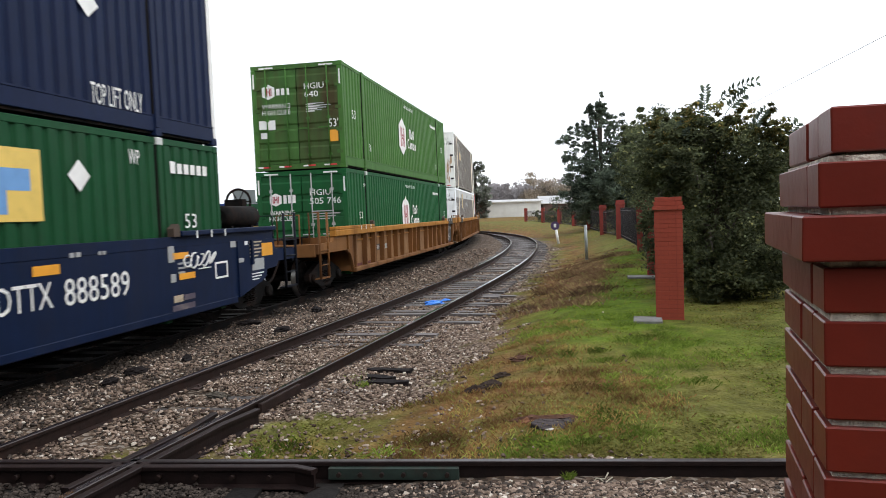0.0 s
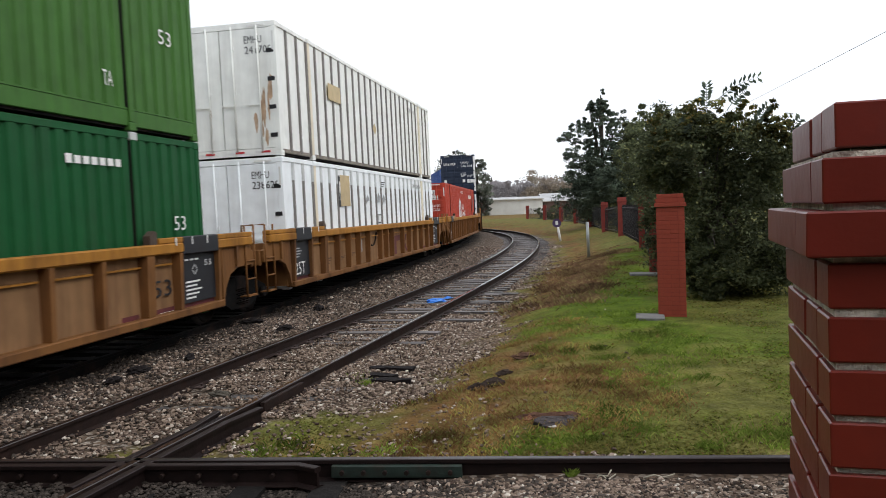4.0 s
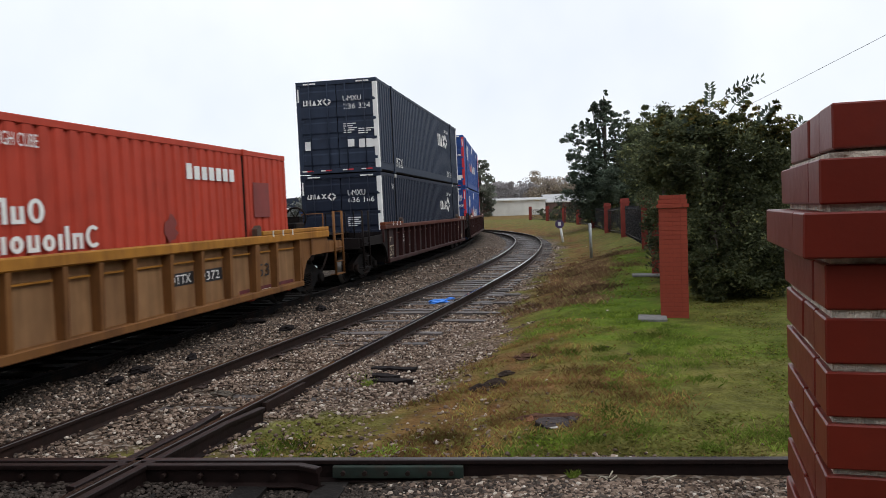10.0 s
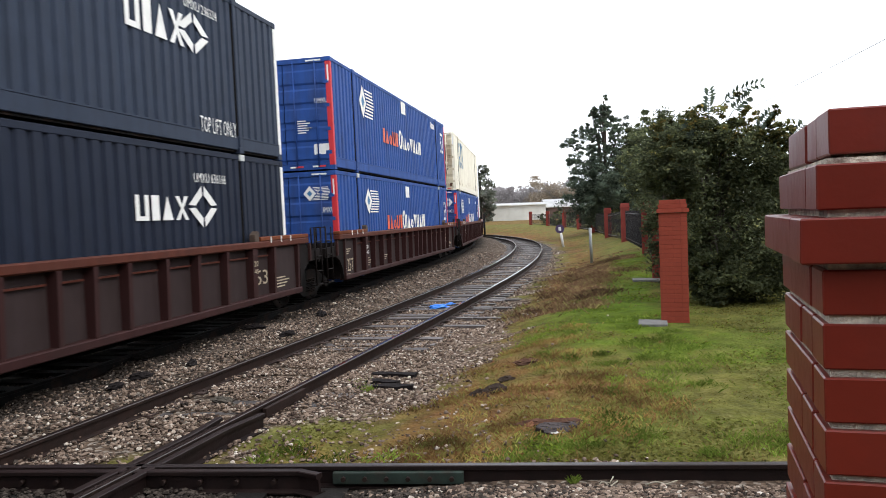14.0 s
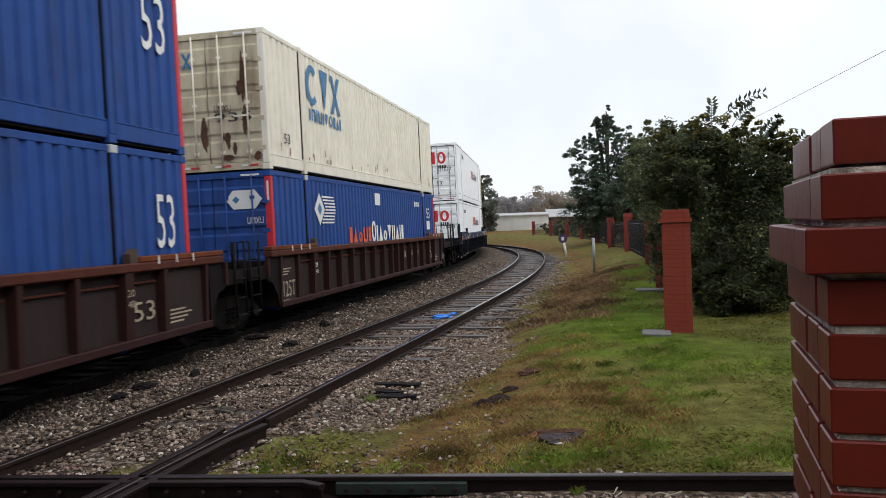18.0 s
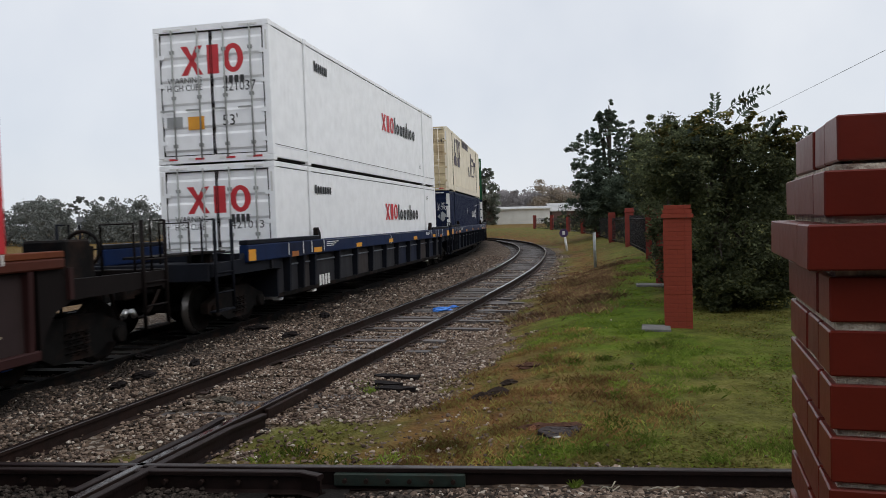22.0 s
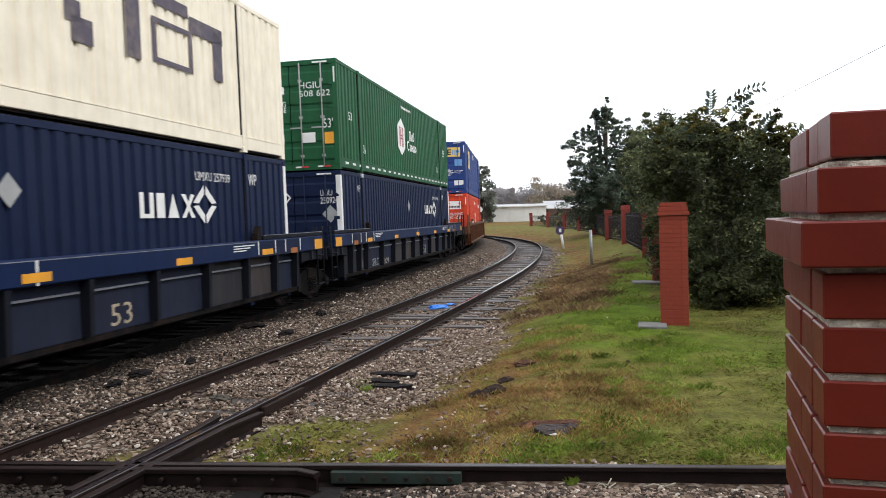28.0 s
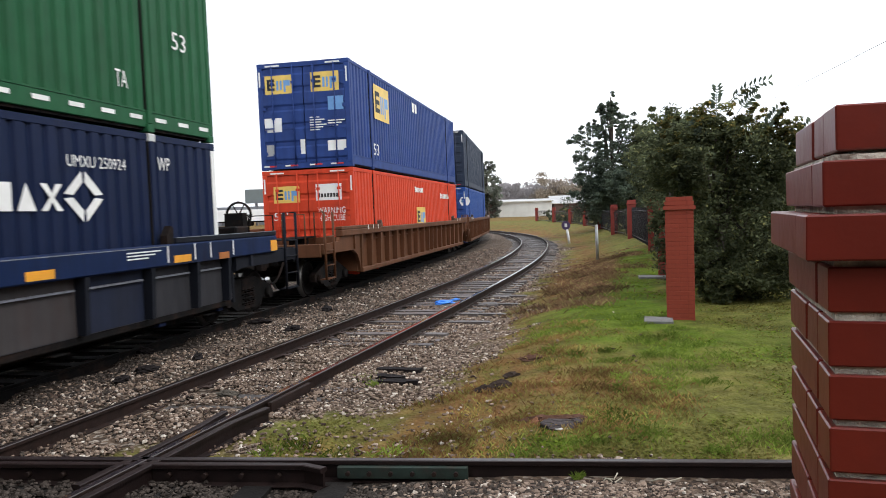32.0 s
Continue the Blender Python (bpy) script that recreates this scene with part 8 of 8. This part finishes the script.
for x, z, lean, ln in ((4.75, 3.85, 1.17, 0.72), (4.68, 3.72, 0.05, 0.26), (5.05, 3.8, 0.9, 0.2), (5.95, 3.1, 0.75, 0.34), (6.15, 2.95, 1.0, 0.28), (4.4, 3.3, -0.3, 0.2), (5.5, 3.4, 0.6, 0.22)):
    bm = bmesh.new()
    p0 = Vector((x, 14.1, z - 0.3))
    pts, lean_k = [p0], lean * 0.6
    for k in range(12):
        pts.append(pts[-1] + Vector((math.sin(lean_k), r.uniform(-0.05, 0.05), math.cos(lean_k))) * (ln + 0.3) / 12)
        lean_k += lean * 0.05
    tube(bm, pts, [0.008 - 0.0004 * k for k in range(13)], 4)
    for k in range(4, 13):
        d = (pts[k] - pts[k - 1]).normalized()
        side = Vector((d.z, 0, -d.x))
        for sg in (-1, 1):
            e = pts[k] + side * sg * r.uniform(0.08, 0.13) + d * r.uniform(0.03, 0.09) + Vector((0, r.uniform(-0.05, 0.05), 0))
            m = (pts[k] + e) / 2 + Vector((0, r.uniform(-0.02, 0.02), 0))
            bm.faces.new([bm.verts.new(c) for c in (pts[k], m + d * 0.032, e, m - d * 0.032)])
    part("shoot", bm, M_PINE, shoots)


def joined_leaves(name, pts, leaf, mat, seed, label, category):
    v, f = leaf_cards(pts, leaf, seed, 0.7, 4.0)
    me = bpy.data.meshes.new(name)
    me.from_pydata(v.tolist(), [], f.tolist())
    me.materials.append(mat)
    return tagged(new(name, me), label, category, kind="stuff")


# far woods: beyond the buildings, and beyond the fields across the line; haze is in their leaf colours
rr = np.random.RandomState(21)
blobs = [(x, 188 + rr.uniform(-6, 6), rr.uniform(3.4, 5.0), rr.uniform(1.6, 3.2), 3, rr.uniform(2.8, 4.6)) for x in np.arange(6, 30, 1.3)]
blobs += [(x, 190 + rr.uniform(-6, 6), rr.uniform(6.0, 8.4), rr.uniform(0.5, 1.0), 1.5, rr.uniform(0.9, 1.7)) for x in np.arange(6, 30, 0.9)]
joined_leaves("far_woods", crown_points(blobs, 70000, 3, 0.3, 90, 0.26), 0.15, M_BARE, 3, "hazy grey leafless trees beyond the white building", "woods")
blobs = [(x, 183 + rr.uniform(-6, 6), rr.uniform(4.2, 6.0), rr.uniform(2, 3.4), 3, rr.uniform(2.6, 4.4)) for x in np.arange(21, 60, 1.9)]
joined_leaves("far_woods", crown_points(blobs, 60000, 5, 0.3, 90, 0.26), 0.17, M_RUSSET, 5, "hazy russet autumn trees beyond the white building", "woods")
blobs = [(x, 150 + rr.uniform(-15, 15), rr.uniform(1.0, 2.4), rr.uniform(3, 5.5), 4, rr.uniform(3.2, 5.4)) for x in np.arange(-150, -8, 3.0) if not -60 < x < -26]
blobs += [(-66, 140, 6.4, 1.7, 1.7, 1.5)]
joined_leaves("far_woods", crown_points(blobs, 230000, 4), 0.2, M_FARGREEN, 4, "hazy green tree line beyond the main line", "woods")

blobs = []
for a, b in zip(pillars[2:], pillars[3:]):
    for k in range(5):
        q = a.lerp(b, k / 5)
        blobs.append((q.x + 1.3, q.y, q.z + 0.75, 0.7, 1.6, 0.85 + 0.3 * noise.noise(q)))
joined_leaves("hedge", crown_points(blobs, 14000, 9), 0.11, M_LEAF, 9, "dark undergrowth behind the iron fence", "hedge")

# low brown weeds on the bank, and reddish tufts round the mounds
wr = np.random.RandomState(52)
M_WEED = leaf_material("dead_brown_weeds", (0.14, 0.078, 0.048), (0.26, 0.165, 0.095), 0.9, (0.34, 0.30, 0.12), 0.7, 0.8)
M_TUFT = leaf_material("reddish_dry_tufts", (0.20, 0.10, 0.045), (0.32, 0.21, 0.085), 0.9, (0.31, 0.34, 0.09), 0.6, 1.2)
M_TUSSOCK = leaf_material("tussock_grass", (0.10, 0.15, 0.022), (0.20, 0.27, 0.05), 0.85, (0.32, 0.33, 0.10), 0.85, 1.0)
let_light_through(M_TUSSOCK, 0.5)
let_light_through(M_WEED, 0.45)
let_light_through(M_TUFT, 0.5)


def stalks(name, patches, each, tall, wide, mat, seed, label):
    """Thin blades that lean every way out of soft patches (x, y, sx, sy) of the bank."""
    r = np.random.RandomState(seed)
    cx, cy, sx, sy = np.repeat(np.array(patches), each, 0).T
    n = len(cx)
    x, y = cx + r.normal(size=n) * sx, cy + r.normal(size=n) * sy
    z = ground_height(x, y)
    th = r.uniform(0, math.tau, n)
    c, q = np.cos(th), np.sin(th)
    h = tall * r.uniform(0.3, 1.2, n)
    out, w = h * r.uniform(0.2, 1.3, n), wide * r.uniform(0.6, 1.4, n)
    face = r.uniform(0, math.tau, n)
    fx, fy = np.cos(face) * w, np.sin(face) * w
    v = np.stack([np.c_[x - fx, y - fy, z - 0.005], np.c_[x + fx, y + fy, z - 0.005], np.c_[x + fx * 0.7 + c * out * 0.5, y + fy * 0.7 + q * out * 0.5, z + h * 0.62], np.c_[x + c * out, y + q * out, z + h * 0.8]], 1)
    me = bpy.data.meshes.new(name)
    me.from_pydata(v.reshape(-1, 3).tolist(), [], np.arange(n * 4).reshape(n, 4).tolist())
    me.materials.append(mat)
    return tagged(new(name, me), label, "weeds", kind="stuff")


patches = []
for k in range(40):
    y = wr.uniform(14.5, 27.0)
    patches.append((3.35 + (y - 20) * 0.2 + wr.normal() * 0.42, y, wr.uniform(0.12, 0.32), wr.uniform(0.2, 0.6)))
stalks("brown_weeds", patches, 330, 0.11, 0.006, M_WEED, 53, "low dead brown weeds on the grassy bank")
patches = []
for x0, y0, sx, sy, k in ((0.45, 8.75, 0.5, 0.25, 7), (1.75, 8.5, 0.5, 0.3, 8), (0.95, 9.75, 0.4, 0.25, 5), (0.1, 7.4, 0.5, 0.25, 7), (0.95, 7.25, 0.35, 0.12, 9), (1.5, 7.7, 0.6, 0.3, 6), (-0.35, 6.75, 0.35, 0.2, 4), (1.3, 11.6, 0.5, 0.5, 4)):
    patches += [(x0 + wr.normal() * sx, y0 + wr.normal() * sy, wr.uniform(0.08, 0.25), wr.uniform(0.06, 0.18)) for _ in range(k)]
stalks("dry_tufts", patches, 260, 0.055, 0.0032, M_TUFT, 54, "reddish and green dry tufts round the mounds")
patches = [(wr.uniform(0.2, 3.2), wr.uniform(6.2, 12.5), wr.uniform(0.05, 0.16), wr.uniform(0.05, 0.14)) for _ in range(46)]
patches += [(-1.2, 10.1, 0.06, 0.12), (-1.05, 9.7, 0.05, 0.08), (0.88, 5.92, 0.015, 0.015), (-1.5, 7.2, 0.12, 0.1), (-1.2, 6.9, 0.15, 0.1), (-0.6, 6.8, 0.15, 0.1), (-1.75, 7.0, 0.05, 0.1)]
stalks("grass_tussocks", patches, 150, 0.06, 0.003, M_TUSSOCK, 55, "longer tussocks of green grass on the bank")

# ---- the road bridge and parked trailers far across the line ----
M_ROOFDARK = material("grey_green_panel", (0.12, 0.14, 0.14), 0.7, 0, 0.1, 0.5, GRIME, 0.5, 0.3, 0.05, 8)
M_BRIDGE = material("grey_bridge_concrete", (0.17, 0.18, 0.20), 0.85, 0, 0.1, 0.4, (0.2, 0.2, 0.2), 0.3, 0.4, 0.05, 8)
M_TRAILER = material("white_trailer_paint", (0.8, 0.8, 0.8), 0.5, 0, 0.05, 0.5, GRIME, 0.5, 0.1, 0.05, 8)
bridge = tagged(empty("road_bridge", pose(-58, 190, -1.0, 0, 0, 4)), "long grey concrete road bridge in the distance", "bridge")
part("deck", boxes((-30, 34, -4, 4, 4.0, 5.2)), M_BRIDGE, bridge)
part("parapet", boxes((-30, 34, -4.25, -4.0, 4.6, 5.9)), M_BRIDGE, bridge)
for x in range(-28, 34, 10):
    part("pier", boxes((x - 0.6, x + 0.6, -3, 3, -0.5, 4.0)), M_BRIDGE, bridge)
    part("pier_head", boxes((x - 1.0, x + 1.0, -3.8, 3.8, 3.4, 3.999)), M_BRIDGE, bridge)


def trailer(x, y, ln, turn):
    z = float(ground_height([x], [y])[0])
    thing = tagged(empty("truck_trailer", pose(x, y, z, 0, 0, turn)), "white box trailer parked near the road bridge", "trailer", "parked trailers")
    part("box", bevelled(boxes((-ln / 2, ln / 2, -1.25, 1.25, 1.1, 3.6)), 0.05), M_TRAILER, thing)
    part("chassis", boxes((-ln / 2 + 0.4, ln / 2 - 0.4, -0.5, 0.5, 0.8, 1.099)), M_DARK, thing)
    for wx in (-ln / 2 + 1.2, -ln / 2 + 2.4, ln / 2 - 2.2):
        for wy in (-1.0, 1.0):
            part("wheel", tube(bmesh.new(), [(wx, wy - 0.15, 0.5), (wx, wy + 0.15, 0.5)], 0.5, 14), M_DARK, thing)


for x, y, ln, turn in ((-62, 172, 8, 10), (-51, 174, 9, 4), (-42, 173, 10, 2), (-72, 176, 8, -6), (-33, 175, 7, 12)):
    trailer(x, y, ln, turn)
board = tagged(empty("billboard", pose(-44.5, 178, -1.0, 0, 0, 10)), "dark backed billboard on a steel post", "billboard")
part("pole", tube(bmesh.new(), [(0, 0, 0), (0, 0, 6.6)], 0.3, 10), M_BRIDGE, board)
part("panel", boxes((-2.4, 2.4, -0.2, 0.2, 6.6, 9.6)), M_ROOFDARK, board)
part("catwalk", boxes((-3.0, 3.0, -0.9, 0.5, 6.45, 6.6)), M_BRIDGE, board)

# ---- far buildings ----
M_WALLW = material("white_metal_wall", (0.62, 0.62, 0.58), 0.6, 0, 0.08, 0.5, (0.35, 0.32, 0.27), 0.4, 0.3, 0.05, 10)
M_ROOF = material("grey_metal_roof", (0.42, 0.42, 0.42), 0.5, 0.2, 0.15, 0.6, (0.25, 0.2, 0.17), 0.5, 0.4, 0.05, 10)
M_WALLB = material("brown_wall", (0.12, 0.075, 0.06), 0.8, 0, 0.2, 0.6, GRIME, 0.5, 0.4, 0.05, 10)


def shed(x0, x1, y0, y1, z0, eave, ridge, wall, label):
    thing = tagged(empty("shed", pose(0, 0, 0)), label, "building")
    part("wall", prism(bmesh.new(), [(x0, z0), (x1, z0), (x1, eave), (x0, eave)], y0, y1), wall, thing)
    ym = (y0 + y1) / 2
    bm = bmesh.new()
    prof = [(y0 - 0.3, eave), (ym, ridge), (y1 + 0.3, eave), (y1 + 0.3, eave + 0.15), (ym, ridge + 0.15), (y0 - 0.3, eave + 0.15)]
    f = [bm.verts.new((x0 - 0.3, y, z)) for y, z in prof]
    g = [bm.verts.new((x1 + 0.3, y, z)) for y, z in prof]
    bm.faces.new(f)
    bm.faces.new(g[::-1])
    for i in range(6):
        j = (i + 1) % 6
        bm.faces.new((f[i], f[j], g[j], g[i]))
    part("roof", bm, M_ROOF, thing)
    part("gutter", boxes((x0 - 0.3, x1 + 0.3, y0 - 0.42, y0 - 0.3, eave - 0.02, eave + 0.14)), M_WALLW, thing)
    for k in range(1, 6):
        x = x0 + (x1 - x0) * k / 6
        part("wall_seam", boxes((x - 0.03, x + 0.03, y0 - 0.03, y0 + 0.01, z0, eave)), wall, thing)
    return thing


shed(8.7, 18.6, 150, 162, 0.2, 3.55, 4.0, M_WALLW, "long low white metal shed beyond the curve")
shed(7.0, 8.4, 156, 164, 0.2, 3.5, 3.9, M_WALLB, "brown end of a building beside the white shed")
shed(19.2, 27.0, 152, 164, 0.2, 3.0, 4.5, M_WALLB, "dark brown shed with a pale roof behind the fence")

# added plain walls, out of view behind the camera and right of the gate pillar, that block sky light
M_LIGHT_BLOCK = material("plain_brown_light_block", (0.10, 0.075, 0.06), 0.9, 0, 0.2, 0.8, (0.06, 0.05, 0.045), 0.5, 0.5, 0.2, 10)
tagged(link(boxes((-26, 9.4, -8.4, -8.0, -0.6, 5.5)), "wall_south", M_LIGHT_BLOCK), "unseen plain brown wall added behind the camera to block light", "wall", kind="structure")
tagged(link(boxes((9.0, 9.4, -7.99, 11.0, -0.6, 5.5)), "wall_east", M_LIGHT_BLOCK), "unseen plain brown wall added on the right to block light", "wall", kind="structure")

# ---- overhead wire ----
wire = tagged(link(tube(bmesh.new(), [(12.0, 43.0, 4.75), (11.4, 35.0, 5.3), (11.9, 30.0, 5.72), (11.55, 25.0, 5.85), (11.2, 20.0, 5.99), (10.8, 14.0, 6.3), (10.3, 6.0, 6.9)], 0.0065, 5), "overhead_wire", M_IRON),
              "thin black overhead wire against the sky", "wire")

# ---- ballast stones and grass, loose over the ground ----
M_LOOSE = leaf_material("loose_ballast", (0.050, 0.033, 0.027), (0.305, 0.228, 0.176), 0.9, (0.60, 0.54, 0.47), 0.86)
# dark stones carry grease and the train's shade in their colour
M_OILY_SHADED = leaf_material("oily_and_shaded_ballast", (0.018, 0.0145, 0.0125), (0.082, 0.066, 0.056), 0.8)


def scatter(n, x0, x1, y0, y1, seed):
    """Places thicker towards the near end."""
    r = np.random.RandomState(seed)
    y = y0 + (y1 - y0) * r.uniform(0, 1, n) ** 1.7
    x = r.uniform(x0, x1, n)
    return x, y, r


def stones(n, x0, x1, y0, y1, seed, small, big, near=False):
    x, y, r = scatter(n, x0, x1, y0, y1, seed)
    x = x + (y - 6) * 0.235
    g, _ = cover(x, y)
    us, um = lateral(SIDING, x, y), lateral(MAIN, x, y)
    z = ground_height(x, y) + np.where(np.abs(us) < 1.4, r.uniform(0, 0.024, n), 0)
    mossy = 0.16 * (1 - smoothstep(7.2, 9.0, y)) * (1 - smoothstep(2.6, 4.2, us))
    keep = (r.uniform(0, 1, n) < np.maximum(g, mossy) + 0.004) & (np.abs(np.abs(us) - GAUGE / 2) > 0.09) & (np.abs(np.abs(um) - GAUGE / 2) > 0.09)
    keep &= np.abs(y - (5.32 + math.tan(CROSS_DIR) * x) - GAUGE / 2) > 0.13
    x, y, z = x[keep], y[keep], z[keep]
    n = len(x)
    base = np.array([(1, 0, 0), (-1, 0, 0), (0, 1, 0), (0, -1, 0), (0, 0, 1), (0, 0, -1)], float)
    if near:
        g5 = 0.618
        base = np.array([(-g5, 1, 0), (g5, 1, 0), (-g5, -1, 0), (g5, -1, 0), (0, -g5, 1), (0, g5, 1), (0, -g5, -1), (0, g5, -1), (1, 0, -g5), (1, 0, g5), (-1, 0, -g5), (-1, 0, g5)]) * 0.9
    tri = np.array([(0, 2, 4), (2, 1, 4), (1, 3, 4), (3, 0, 4), (2, 0, 5), (1, 2, 5), (3, 1, 5), (0, 3, 5)])
    if near:
        tri = np.array([(0, 11, 5), (0, 5, 1), (0, 1, 7), (0, 7, 10), (0, 10, 11), (1, 5, 9), (5, 11, 4), (11, 10, 2), (10, 7, 6), (7, 1, 8), (3, 9, 4), (3, 4, 2), (3, 2, 6), (3, 6, 8), (3, 8, 9),
                        (4, 9, 5), (2, 4, 11), (6, 2, 10), (8, 6, 7), (9, 8, 1)])
    nv, nt = len(base), len(tri)
    s = r.uniform(small, big, (n, 1, 1)) * r.uniform(0.6, 1.3, (n, 1, 3)) * np.array([1, 1, 0.7])
    v = (base + r.normal(size=(n, nv, 3)) * (0.16 if near else 0.28)) * s
    th = r.uniform(0, math.tau, n)
    c, q = np.cos(th)[:, None], np.sin(th)[:, None]
    vx, vy = v[:, :, 0] * c - v[:, :, 1] * q, v[:, :, 0] * q + v[:, :, 1] * c
    v = np.stack([vx + x[:, None], vy + y[:, None], v[:, :, 2] + z[:, None] + 0.012], 2).reshape(-1, 3)
    f = (tri[None] + (np.arange(n) * nv)[:, None, None]).reshape(-1, 3)
    me = bpy.data.meshes.new("ballast_stones")
    me.from_pydata(v.tolist(), [], f.tolist())
    me.materials.append(M_LOOSE)
    me.materials.append(M_OILY_SHADED)
    me.polygons.foreach_set("material_index", np.repeat(r.uniform(0, 1, n) < oil_and_shade(x, y) * 1.1, nt).astype(np.int32))
    tagged(new("ballast_stones", me), "loose grey and brown ballast stones round the tracks", "ballast", kind="stuff")


stones(64000, -7.5, 1.6, 5.4, 16, 31, 0.008, 0.026, True)
stones(12000, -1.2, 3.4, 4.75, 6.45, 33, 0.006, 0.020, True)
stones(14000, -4.2, -2.1, 10, 30, 34, 0.012, 0.030)
stones(26000, -7.0, 0.8, 14, 44, 32, 0.015, 0.04)


def blades(n, x0, x1, y0, y1, seed, tall, mat, dry, wide=0.006, fresh=False):
    x, y, r = scatter(n, x0, x1, y0, y1, seed)
    x = x + (y - 6) * 0.2
    g, d = cover(x, y)
    z = ground_height(x, y)
    lu = lushness(x, y)
    want = d if dry else (1 - d) * (lu if fresh else 1 - lu)
    clump = np.array([noise.noise(Vector((a * 2.1, b * 2.1, 3))) for a, b in zip(x, y)])
    keep = (r.uniform(0, 1, n) < (1 - g) * want * (0.65 + 0.8 * clump)) & (np.hypot(x - 3.43, y - 12.07) > 0.3)
    x, y, z = x[keep], y[keep], z[keep]
    n = len(x)
    h = tall * r.uniform(0.45, 1.25, n)
    th = r.uniform(0, math.tau, n)
    c, q = np.cos(th), np.sin(th)
    w = wide * (1 + y / 14) * r.uniform(0.7, 1.5, n)
    reach, rise = h * r.uniform(0.6, 1.2, n), h * r.uniform(0.12, 0.5, n)
    v = np.stack([np.c_[x + q * w, y - c * w, z - 0.006], np.c_[x + c * reach, y + q * reach, z + rise], np.c_[x - q * w, y + c * w, z - 0.006]], 1).reshape(-1, 3)
    f = np.arange(n * 3).reshape(n, 3)
    me = bpy.data.meshes.new("grass")
    me.from_pydata(v.tolist(), [], f.tolist())
    me.materials.append(mat)
    tagged(new("grass", me), "dry brown weeds beside the siding" if dry else "fresh green grass along the fence" if fresh else "short green grass of the bank", "grass", kind="stuff")


blades(110000, -2.2, 5.0, 6.2, 26, 41, 0.045, M_GRASS, False, 0.008)
blades(90000, -2.2, 5.0, 6.2, 28, 44, 0.045, M_LUSH, False, 0.008, True)
blades(45000, -2.6, 4.0, 6.2, 34, 42, 0.05, M_DRY, True, 0.007)
blades(16000, -1.0, 3.2, 14, 32, 43, 0.07, M_BRUSH, True, 0.009)


# ---- everything that moves ----
TIMES = [i * 0.5 for i in range(65)]
SPIN = [i * 0.1 for i in range(321)]


def motions():
    for ob, s0, m in MOVERS:
        walk(ob, [(t, unit_pose(s0, t) @ m) for t in TIMES])
    for ob, s0 in zip(BOGIES, SPOTS):
        walk(ob, [(t, spot_pose(s0, t)) for t in TIMES])
        for ws in [o for o in ob.children if o.name.startswith("wheel_set")]:
            x = ws.location.x
            walk(ws, [(t, pose(x, 0, 0.46, 0, -math.degrees(travelled(t) / 0.42), 0)) for t in SPIN])


motions()
